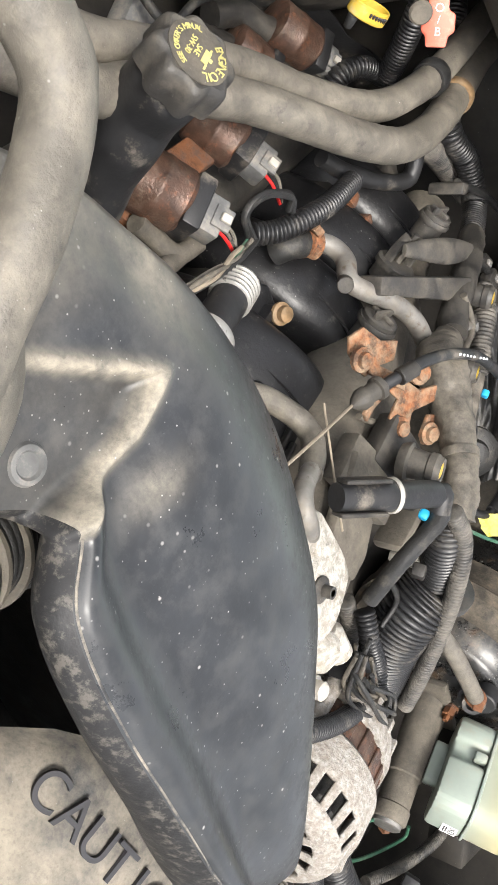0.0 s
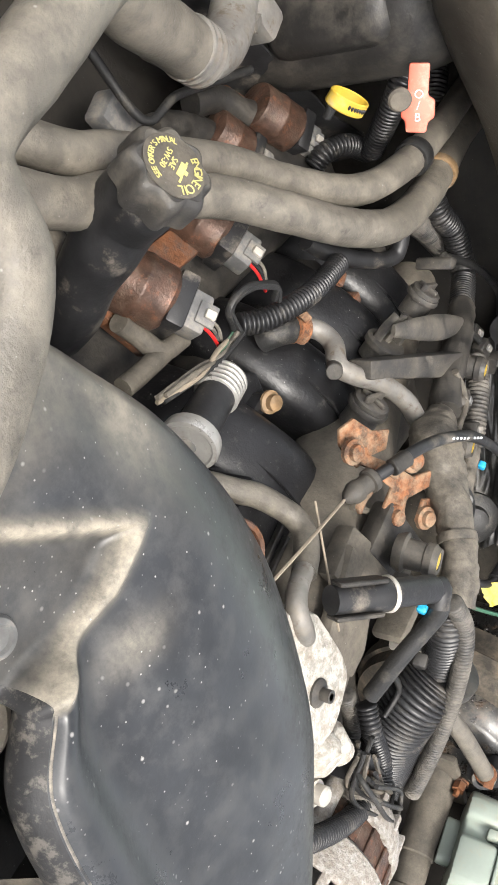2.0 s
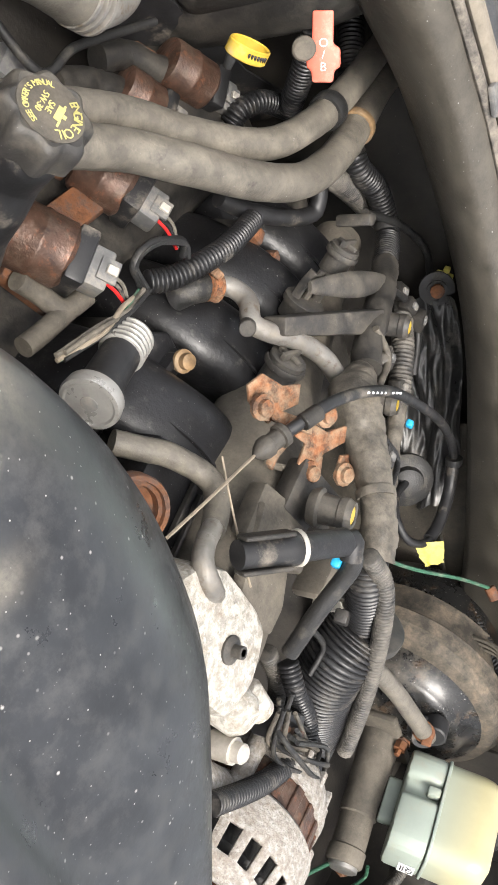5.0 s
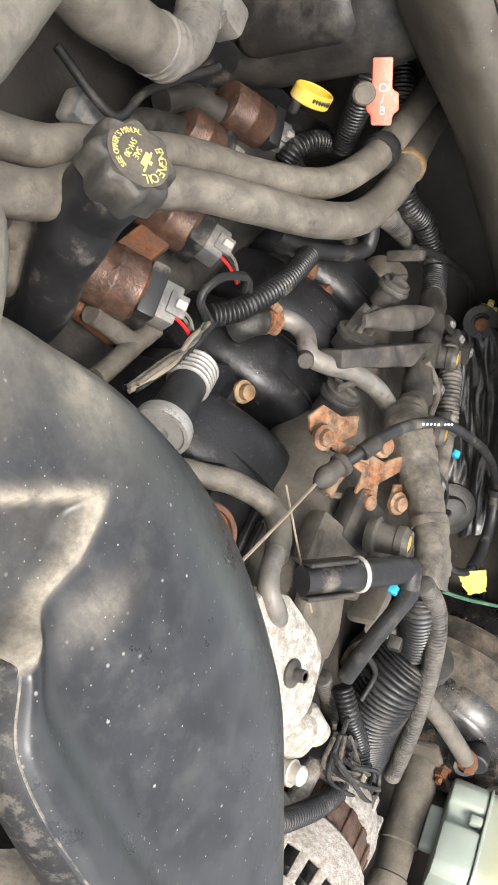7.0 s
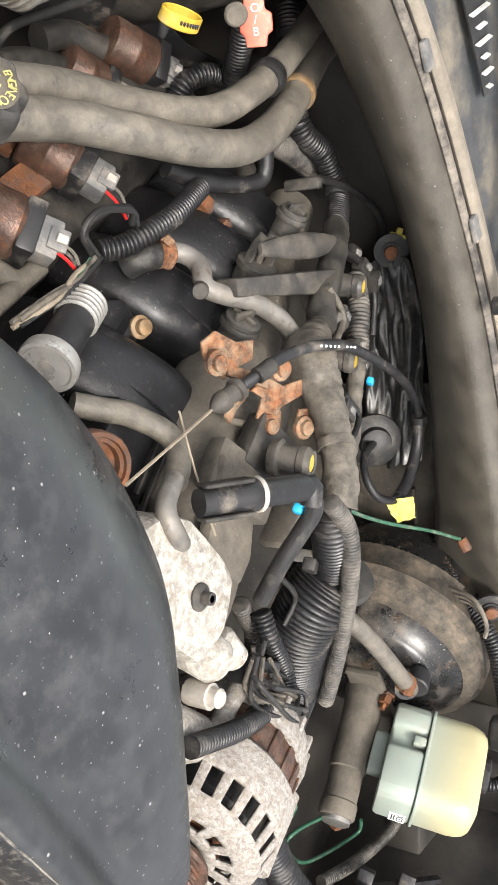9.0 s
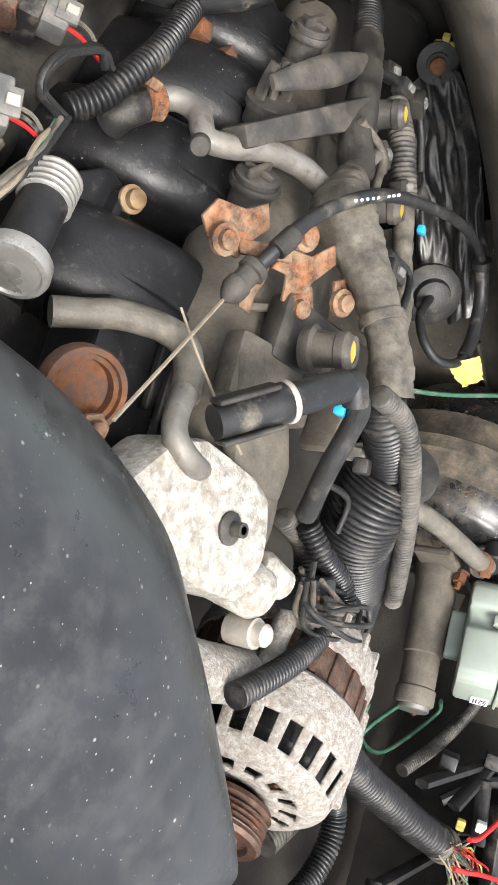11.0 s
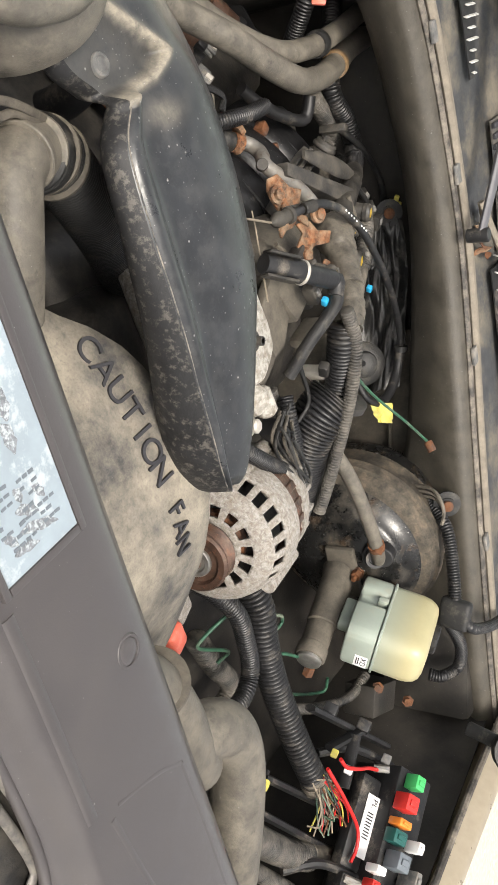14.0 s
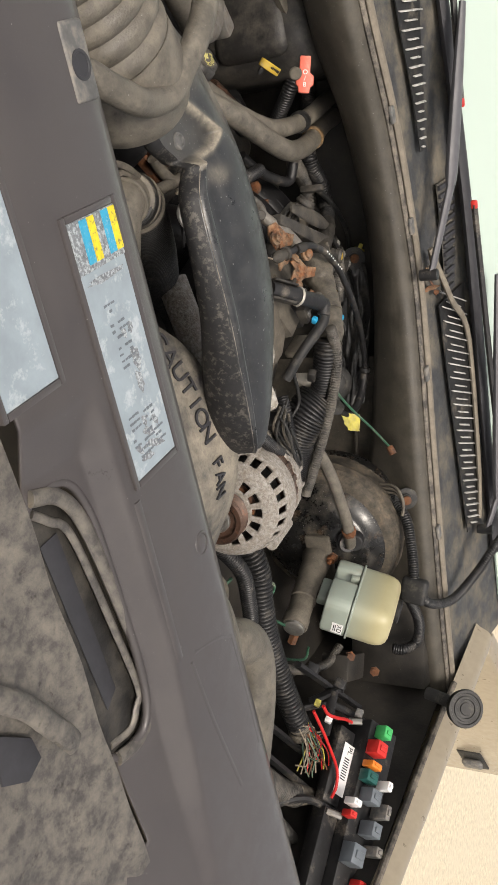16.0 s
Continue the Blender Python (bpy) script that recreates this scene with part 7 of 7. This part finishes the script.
hose("low_conduit", [(0.403, -0.045, 0.780), (0.477, -0.016, 0.770), (0.554, 0.018, 0.760), (0.563, -0.035, 0.750), (0.520, -0.091, 0.750)], 0.016, "conduitdusty", "dusty ribbed conduit low in the bay", "conduit", corr=(0.0055, 0.2), seg=16)
hose("grey_conduit", [(0.598, -0.163, 0.850), (0.653, -0.135, 0.850), (0.744, -0.086, 0.850), (0.802, -0.046, 0.860)], 0.021, "conduitdusty", "grey dusty ribbed conduit", "conduit", corr=(0.006, 0.16), seg=18)
bm = bm_new()
rod(bm, (0.793, -0.051, 0.860), (0.848, -0.003, 0.875), 0.02, 0.012, 18)
solo("conduit_end", bm, "tape", "taped end of the grey conduit", "tape wrap")
hose("grey_conduit", [(0.668, -0.165, 0.840), (0.753, -0.124, 0.840), (0.833, -0.089, 0.845), (0.945, -0.052, 0.850)], 0.012, "conduitdusty", "grey dusty ribbed conduit", "conduit", corr=(0.005, 0.18), seg=14)
bm = bm_new()
rod(bm, (0.688, 0.006, 0.866), (0.722, 0.012, 0.868), 0.0195, 0.013, 18)
solo("conduit_end", bm, "tape", "taped conduit end with bare wires fanning out", "tape wrap")
rng = random.Random(5)
cols = ("redwire", "greenwire", "yellowtag", "rust", "hosedark", "string", "tape", "string")
for k in range(30):
    a = np.array((0.690, 0.000, 0.876)) + [rng.uniform(-0.012, 0.012), rng.uniform(-0.012, 0.012), rng.uniform(-0.01, 0.012)]
    e = np.array((0.800, 0.012, 0.880)) + [rng.uniform(-0.075, 0.020), rng.uniform(-0.065, 0.03), rng.uniform(-0.01, 0.015)]
    m = (a + e) / 2 + [rng.uniform(-0.01, 0.02), rng.uniform(-0.02, 0.02), rng.uniform(0, 0.02)]
    hose("fan_wire", [tuple(a), tuple(m), tuple(e)], 0.0014, cols[k % 8], "thin coloured wire fanning out of the conduit", "wire", seg=5, group="fanned wires", step=0.006)
hose("red_cable", [(0.617, -0.029, 0.920), (0.655, -0.021, 0.922), (0.699, -0.010, 0.922), (0.773, 0.003, 0.922), (0.800, -0.012, 0.922), (0.805, -0.033, 0.920)], 0.0028, "redwire", "thin red cable beside the fuse box", "wire", seg=8)
hose("red_cable", [(0.642, 0.010, 0.918), (0.668, 0.020, 0.918), (0.700, 0.046, 0.920), (0.728, 0.073, 0.920), (0.752, 0.092, 0.922)], 0.0030, "redwire", "short red cable at the terminal stud", "wire", seg=8)
hose("evap_hose", [(0.699, 0.228, 0.860), (0.705, 0.180, 0.850), (0.663, 0.111, 0.840), (0.612, 0.053, 0.830)], 0.0085, "conduitdusty", "dusty ribbed hose below the reservoir", "hose", corr=(0.004, 0.15), seg=12)
hose("brake_line", [(0.579, 0.123, 0.820), (0.523, 0.070, 0.820), (0.530, 0.051, 0.810), (0.593, 0.063, 0.810), (0.674, 0.149, 0.820), (0.653, 0.161, 0.830)], 0.0026, "greenwire", "green coated brake line", "pipe", seg=8)
hose("brake_line", [(0.353, -0.045, 0.840), (0.367, -0.073, 0.820), (0.384, -0.077, 0.810), (0.448, -0.013, 0.800), (0.456, -0.030, 0.790)], 0.0026, "greenwire", "green coated line loop behind the alternator", "pipe", seg=8)
hose("brake_line", [(0.450, 0.025, 0.840), (0.458, 0.064, 0.840), (0.433, 0.054, 0.850), (0.416, 0.027, 0.850), (0.431, 0.010, 0.850)], 0.0026, "greenwire", "green coated line loop behind the alternator", "pipe", seg=8)

# ---- fuse and relay box ----
fuse = thing("fuse_box", (0.78, 0.0, 0.82), "open black fuse and relay box with coloured fuses", "fuse box")
FM = pose(0.820, 0.047, 0.930, 0, 0, 23) @ pose(0, 0, 0, 0, -24, 0)
bm = bm_new()
prism(bm, [(-0.055, 0.06), (-0.055, -0.075), (-0.014, -0.075), (-0.014, 0.06)], -0.022, 0.0, FM, 0.004)
part("label_housing", bm, "black", fuse)
bm = bm_new()
prism(bm, [(-0.05, -0.082), (-0.05, -0.24), (-0.014, -0.24), (-0.014, -0.082)], -0.025, 0.006, FM, 0.004)
part("rear_housing", bm, "black", fuse)
bm = bm_new()
prism(bm, [(-0.012, 0.09), (-0.012, -0.24), (0.062, -0.24), (0.062, 0.09)], -0.07, 0.027, FM, 0.004)
part("relay_base", bm, "black", fuse)
bm = bm_new()
prism(bm, [(-0.038, 0.035), (-0.038, -0.055), (-0.012, -0.055), (-0.012, 0.035)], 0.001, 0.002, FM, 0)
lb = part("label", bm, "white", fuse, "white printed paper label")
text_mesh("print", "PL", 0.014, FM @ Matrix.Translation((-0.022, 0.024, 0.0024)) @ pose(0, 0, 0, 0, 0, -90), "ink", fuse, 0.0002)
for k in range(9):
    bm = bm_new()
    y = 0.008 - 0.0045 * k
    prism(bm, [(-0.031, y), (-0.018, y), (-0.018, y + 0.002), (-0.031, y + 0.002)], 0.0023, 0.0026, FM, 0)
    part("print_bar", bm, "ink", fuse)
for x, y, sx, sy, h, mat, lab_ in ((0.030, 0.040, 0.026, 0.026, 0.030, "green", "green fuse"), (0.020, 0.006, 0.034, 0.030, 0.034, "redfuse", "red fuse"), (0.020, -0.024, 0.034, 0.014, 0.030, "orangefuse", "orange fuse"),
                               (0.020, -0.044, 0.036, 0.024, 0.026, "tealfuse", "dark teal relay"), (0.030, -0.075, 0.034, 0.030, 0.036, "slate", "slate grey relay"), (0.058, -0.045, 0.016, 0.02, 0.036, "white", "white relay"), (0.058, -0.09, 0.016, 0.03, 0.045, "grey", "grey relay"),
                               (-0.005, -0.098, 0.026, 0.014, 0.030, "white", "white fuse"), (-0.005, -0.118, 0.022, 0.014, 0.026, "redfuse", "red fuse"), (0.045, -0.125, 0.03, 0.03, 0.04, "slate", "slate grey relay"), (0.062, -0.155, 0.02, 0.02, 0.04, "grey", "grey relay"), (0.02, -0.175, 0.04, 0.04, 0.035, "slate", "slate grey relay"), (0.05, -0.215, 0.022, 0.022, 0.03, "redfuse", "red fuse")):
    bm = bm_new()
    c = FM @ Vector((x - 0.02, y + 0.032, 0.026 + h / 2))
    block(bm, c, (sx * 0.82, sy * 0.86, h * 0.8), tuple(math.degrees(a) for a in FM.to_euler()), 0.002, 2, 0.94)
    relay = part("relay", bm, mat, fuse, lab_)
    bm = bm_new()
    block(bm, FM @ Vector((x - 0.02, y + 0.032, 0.026 + 0.92 * h)), (sx * 0.45, sy * 0.30, 0.004), tuple(math.degrees(a) for a in FM.to_euler()), 0.0008, 1)
    part("grip_ridge", bm, mat, relay)
bm = bm_new()
rod(bm, FM @ Vector((-0.045, 0.07, 0.004)), FM @ Vector((-0.03, 0.075, 0.022)), 0.006, seg=8)
part("terminal_stud", bm, "steel", fuse, "steel terminal stud")
bm = bm_new()
rod(bm, FM @ Vector((-0.045, -0.09, 0.004)), FM @ Vector((-0.02, -0.09, 0.018)), 0.006, seg=8)
part("terminal_stud", bm, "steel", fuse, "steel terminal stud")
for y in (0.085, -0.085):
    bm = bm_new()
    sweep(bm, [FM @ Vector((-0.13, y - 0.03, -0.03)), FM @ Vector((-0.08, y, -0.012)), FM @ Vector((0.0, y + 0.005, -0.005))], 0.007, 8, 0.008)
    part("bracket_arm", bm, "black", fuse)
frame_tray = thing("fuse_box_tray", (0.70, 0.02, 0.80), "black plastic open frame tray beside the fuse box", "tray")
for a, b in (((0.608, -0.123, 0.850), (0.909, 0.033, 0.870)), ((0.567, -0.098, 0.850), (0.765, 0.019, 0.850)), ((0.584, 0.038, 0.870), (0.794, 0.173, 0.900)), ((0.592, -0.073, 0.850), (0.608, -0.123, 0.850)), ((0.668, 0.045, 0.880), (0.703, 0.125, 0.900)), ((0.684, 0.091, 0.900), (0.724, 0.026, 0.900))):
    bm = bm_new()
    a, b = Vector(a), Vector(b)
    sweep(bm, [a, a.lerp(b, 0.5), b], 0.006, 6, 0.02, squash=1.6)
    part("rail", bm, "black", frame_tray)
for c, s, mat in (((0.593, -0.094, 0.860), (0.02, 0.014, 0.014), "yellowtag"), ((0.703, 0.042, 0.905), (0.016, 0.012, 0.012), "white"), ((0.652, 0.025, 0.900), (0.012, 0.012, 0.01), "yellowtag"), ((0.749, 0.112, 0.930), (0.02, 0.014, 0.014), "grey"), ((0.638, 0.086, 0.870), (0.03, 0.02, 0.02), "black"), ((0.694, 0.119, 0.900), (0.025, 0.018, 0.02), "black")):
    bm = bm_new()
    block(bm, c, s, (10, 20, 30), 0.002)
    solo("wire_plug", bm, mat, "small plastic wiring plug near the fuse box", "plug", "wiring plugs")

# inner fender bracket
ib = thing("fender_bracket", (0.76, 0.2, 0.80), "dark steel bracket plate with two rusty nuts", "bracket")
bm = bm_new()
block(bm, (0.745, 0.225, 0.86), (0.05, 0.09, 0.055), (0, 0, -35), 0.004)
part("plate", bm, "paintdark", ib)
for c in ((0.708, 0.212, 0.885), (0.796, 0.276, 0.900)):
    bm = bm_new()
    lathe(bm, c, (-0.5, -0.6, 0.3), [(0, 0.010), (0.006, 0.010), (0.006, 0.006), (0.012, 0.006)], 6)
    part("nut", bm, "rust", ib, "rusty nut")
bm = bm_new()
block(bm, (0.80, 0.40, 0.90), (0.20, 0.08, 0.16), (0, 0, -20), 0.012)
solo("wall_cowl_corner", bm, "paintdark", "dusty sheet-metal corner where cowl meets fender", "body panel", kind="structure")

toe = curve_of([0.26, 0.34, 0.40, 0.46, 0.50, 0.515, 0.53, 0.60, 0.75], [0.60, 0.565, 0.53, 0.51, 0.50, 0.505, 0.53, 0.545, 0.56])
bm = bm_new()
sheet(bm, lambda u, v: (u, toe(u) - 0.03 * (0.90 - v) + 0.004 * noise.noise(Vector((u * 12, v * 14, 3))), v), [0.26 + 0.01 * k for k in range(50)], [0.62, 0.70, 0.74, 0.78, 0.82, 0.86, 0.90, 0.93], 0.003)
solo("wall_toe_panel", bm, "panel", "dusty tan folded sheet-metal toe panel under the cowl", "body panel", kind="structure", smooth=30)
for a_, b_ in (((0.50, 0.487, 0.80), (0.515, 0.492, 0.875)), ((0.385, 0.522, 0.842), (0.50, 0.486, 0.842))):
    bm = bm_new()
    sweep(bm, [Vector(a_), Vector(a_).lerp(Vector(b_), 0.5) + Vector((0, -0.002, 0)), Vector(b_)], 0.004, 8, 0.01)
    solo("trim_panel_fold", bm, "panel", "rolled fold in the dusty toe panel", "panel fold", kind="structure")

# ---- firewall fittings ----
fw = thing("booster_grommet", (0.22, 0.47, 0.83), "round black rubber grommet on the firewall", "grommet")
bm = bm_new()
lathe(bm, (0.270, 0.490, 0.825), (-0.25, -0.75, 0.6), [(0, 0.036), (0.006, 0.036), (0.01, 0.030), (0.012, 0.022), (0.02, 0.020), (0.024, 0.012)], 28)
part("boot", bm, "hosedark", fw)


def film_at(u, v):
    """Film hanging in long creases that run across the firewall."""
    fold = 0.008 * math.sin(9 * u + 2.5 * v + 4 * noise.noise(Vector((u * 2, v * 2.5, 4)))) + 0.007 * noise.noise(Vector((u * 7, v * 4, 9))) + 0.003 * noise.noise(Vector((u * 16, v * 11, 2)))
    return (0.075 + 0.25 * v + 0.012 * noise.noise(Vector((u * 3, v * 6, 1))), 0.612 - 0.105 * v ** 2 - fold, 0.800 + 0.082 * u - 0.010 * v)


bm = bm_new()
sheet(bm, film_at, [k / 60 for k in range(61)], [k / 40 for k in range(41)], 0.0006)
solo("plastic_film", bm, "vinyl", "crumpled glossy black plastic film on the firewall", "plastic film", smooth=75)
tagob = thing("wire_tag", (0.30, 0.42, 0.88), "yellow paper tag on a green wire", "tag")
bm = bm_new()
sheet(bm, lambda u, v: (0.292 + 0.034 * u + 0.016 * v, 0.402 - 0.004 * u + 0.026 * v + 0.003 * noise.noise(Vector((u * 4, v * 4, 8))), 0.868 + 0.010 * u + 0.026 * v * (1 - 0.5 * u) + 0.006 * noise.noise(Vector((u * 4, v * 4, 2)))), [k / 8 for k in range(9)], [k / 8 for k in range(9)], 0.001)
part("paper", bm, "yellowtag", tagob)
bm = bm_new()
sweep(bm, [(0.150, 0.245, 0.925), (0.190, 0.275, 0.922), (0.240, 0.315, 0.925), (0.310, 0.375, 0.935), (0.375, 0.425, 0.945)], 0.0022, 6, 0.006)
part("wire", bm, "greenwire", tagob, "green wire")
bm = bm_new()
rod(bm, (0.372, 0.424, 0.944), (0.386, 0.418, 0.952), 0.007, seg=10)
part("ring_terminal", bm, "rust", tagob, "rusty ring terminal")
for c in ((0.062, 0.615, 0.858), (0.47, 0.40, 0.97)):
    b_ = thing("firewall_bolt", c, "rusty bolt with washer in the firewall", "bolt", "firewall bolts")
    bm = bm_new()
    lathe(bm, c, (-0.1, -0.8, 0.4), [(0, 0.022), (0.004, 0.022), (0.005, 0.012), (0.008, 0.012), (0.008, 0.008), (0.014, 0.008)], 18)
    part("washer", bm, "hosedark", b_)
    bm = bm_new()
    lathe(bm, Vector(c) + Vector((-0.002, -0.010, 0.005)), (-0.1, -0.8, 0.4), [(0, 0.009), (0.004, 0.009), (0.006, 0.006)], 10)
    part("head", bm, "rust", b_, "rusty bolt head")
bm = bm_new()
block(bm, (0.048, 0.625, 0.868), (0.026, 0.006, 0.008), (0, 30, 20), 0.002)
block(bm, (0.048, 0.623, 0.868), (0.006, 0.006, 0.022), (0, 30, 20), 0.002)
solo("push_pin", bm, "yellowtag", "bright yellow plastic push pin", "push pin")
hose("cowl_conduit", [(0.44, 0.44, 0.90), (0.47, 0.40, 0.94), (0.50, 0.372, 0.975), (0.56, 0.335, 0.99), (0.60, 0.31, 0.995)], 0.0105, "conduit", "black ribbed conduit along the cowl", "conduit", corr=(0.0045, 0.18), seg=14)
for k in range(3):
    hose("bare_wire", [(0.44 + 0.01 * k, 0.40, 0.90), (0.435 + 0.008 * k, 0.385, 0.955), (0.455 + 0.005 * k, 0.37, 0.975), (0.485, 0.37 - 0.004 * k, 0.972)], 0.003, "tape", "dusty taped wire arching at the cowl", "wire", seg=6, group="cowl wires")
gm = thing("firewall_grommet", (0.615, 0.30, 0.98), "black rubber grommet with hoses through it", "grommet")
bm = bm_new()
block(bm, (0.612, 0.305, 0.995), (0.05, 0.022, 0.05), (0, 10, -20), 0.008, 3)
part("body", bm, "hosedark", gm)
hose("washer_hose", [(0.61, 0.31, 1.0), (0.638, 0.306, 1.020), (0.695, 0.396, 1.035), (0.697, 0.483, 1.060), (0.650, 0.540, 1.100), (0.681, 0.726, 1.120)], 0.0095, "conduit", "black ribbed hose rising past the windscreen", "hose", corr=(0.0045, 0.14), seg=12)
hose("drain_hose", [(0.625, 0.30, 0.985), (0.705, 0.333, 0.985), (0.765, 0.345, 0.970), (0.769, 0.320, 0.950), (0.763, 0.313, 0.930)], 0.0105, "conduit", "black ribbed hose below the grommet", "hose", corr=(0.0045, 0.14), seg=12)
sp = thing("hood_bumper", (0.83, 0.25, 1.03), "black rubber hood stop with concentric rings", "bumper")
bm = bm_new()
lathe(bm, (0.838, 0.256, 1.075), (-0.45, -0.55, 0.55), [(0, 0.034), (0.010, 0.036), (0.014, 0.034), (0.014, 0.029), (0.012, 0.028), (0.012, 0.024), (0.014, 0.023), (0.014, 0.018), (0.012, 0.017), (0.012, 0.012), (0.014, 0.011), (0.014, 0.004)], 30)
part("pad", bm, "hosedark", sp)
bm = bm_new()
rod(bm, (0.83, 0.275, 1.0), (0.838, 0.258, 1.076), 0.012)
part("stem", bm, "hosedark", sp)

# ---- air conditioning pipe and heater box ----
acp = thing("air_conditioning_pipe", (-0.42, 0.2, 0.8), "dusty rubber refrigerant hose with an aluminium elbow", "pipe")
bm = bm_new()
sweep(bm, [(-0.474, 0.109, 0.870), (-0.445, 0.142, 0.855), (-0.425, 0.176, 0.845), (-0.404, 0.208, 0.835)], 0.0215, 22, 0.005)
part("hose", bm, "hose", acp)
bm = bm_new()
sweep(bm, [(-0.406, 0.206, 0.835), (-0.394, 0.225, 0.832), (-0.392, 0.251, 0.830), (-0.399, 0.274, 0.825), (-0.409, 0.293, 0.820), (-0.424, 0.323, 0.810)], 0.0185, 20, 0.004)
part("elbow", bm, "aluclean", acp, "dull aluminium elbow")
bm = bm_new()
for k in range(3):
    p = Vector((-0.409, 0.202, 0.836)).lerp(Vector((-0.393, 0.226, 0.832)), 0.2 + 0.28 * k)
    lathe(bm, p, Vector((-0.393, 0.226, 0.832)) - Vector((-0.409, 0.202, 0.836)), [(0, 0.020), (0.001, 0.0235), (0.004, 0.0235), (0.005, 0.020)], 24)
part("crimp_ring", bm, "aluclean", acp)
bm = bm_new()
block(bm, (-0.401, 0.323, 0.815), (0.05, 0.03, 0.03), (0, 0, 30), 0.006)
rod(bm, (-0.397, 0.322, 0.820), (-0.394, 0.290, 0.830), 0.007, seg=6)
part("block_fitting", bm, "aluclean", acp, "aluminium block fitting")
hb = thing("heater_box", (-0.42, 0.5, 0.7), "dusty black plastic heater housing on the firewall", "heater box")
bm = bm_new()
block(bm, (-0.50, 0.62, 0.76), (0.46, 0.30, 0.32), (0, 0, -8), 0.06, 4)
part("housing", bm, "blackdusty", hb)
bm = bm_new()
block(bm, (-0.44, 0.49, 0.80), (0.24, 0.06, 0.14), (0, 0, -14), 0.025, 4)
part("raised_panel", bm, "blackdusty", hb)
bm = bm_new()
lathe(bm, (-0.42, 0.50, 0.875), (0.0, -0.4, 1), [(0, 0.055), (0.012, 0.055), (0.014, 0.05), (0.014, 0.03)], 30)
part("blower_cover", bm, "tandusty", hb, "round dusty blower cover")
bm = bm_new()
sheet(bm, lambda u, v: (-0.46 + 0.28 * u, 0.30 + 0.26 * u + 0.03 * v, 0.64 + 0.10 * v + 0.02 * noise.noise(Vector((u * 5, v * 5, 0)))), [k / 12 for k in range(13)], [k / 6 for k in range(7)], 0.003)
solo("splash_flap", bm, "black", "black rubber splash flap beside the coils", "splash flap")
hose("thin_cable", [(-0.419, 0.200, 0.750), (-0.356, 0.221, 0.760), (-0.360, 0.260, 0.765), (-0.354, 0.311, 0.765), (-0.347, 0.362, 0.770)], 0.004, "hosedark", "thin black cable beside the heater box", "cable", seg=8)
for p in ([(-0.328, 0.353, 0.700), (-0.320, 0.385, 0.705), (-0.301, 0.407, 0.710), (-0.289, 0.424, 0.712)], [(-0.328, 0.289, 0.700), (-0.318, 0.324, 0.700), (-0.298, 0.359, 0.700), (-0.279, 0.386, 0.705)]):
    hose("spark_plug_boot", p, 0.014, "blackdusty", "dusty black spark plug lead boot", "plug lead", wobble=0.1, group="plug leads")
bm = bm_new()
block(bm, (-0.357, 0.231, 0.720), (0.04, 0.03, 0.025), (0, 0, 30), 0.004)
solo("wiring_plug", bm, "grey", "grey wiring plug beside the heater hose", "plug")
hose("return_hose", [(-0.340, 0.058, 0.780), (-0.322, 0.070, 0.780), (-0.302, 0.061, 0.770), (-0.299, 0.051, 0.760)], 0.013, "hose", "dusty short rubber hose below the heater hoses", "hose")

# dry leaves caught at the wiper pivot
rng = random.Random(21)
for k in range(9):
    lx, ly = 0.075 + rng.uniform(-0.03, 0.05), cowl_y(0.08) + rng.uniform(0.035, 0.06)
    m = pose(lx, ly, 1.022 + 0.006 * rng.random(), rng.uniform(-40, 40), rng.uniform(-40, 40), rng.uniform(0, 360))
    bm = bm_new()
    w = 0.006 + 0.004 * rng.random()
    prism(bm, [(-2 * w, 0), (-w, 0.7 * w), (0.2 * w, 0.6 * w), (w, 0.9 * w), (1.9 * w, 0), (0.8 * w, -0.8 * w), (-0.6 * w, -0.6 * w)], 0, 0.0008, m, 0)
    solo("dry_leaf", bm, ("rust", "string", "orange")[k % 3], "dry brown leaf lying on the cowl panel", "leaf", "dry leaves")
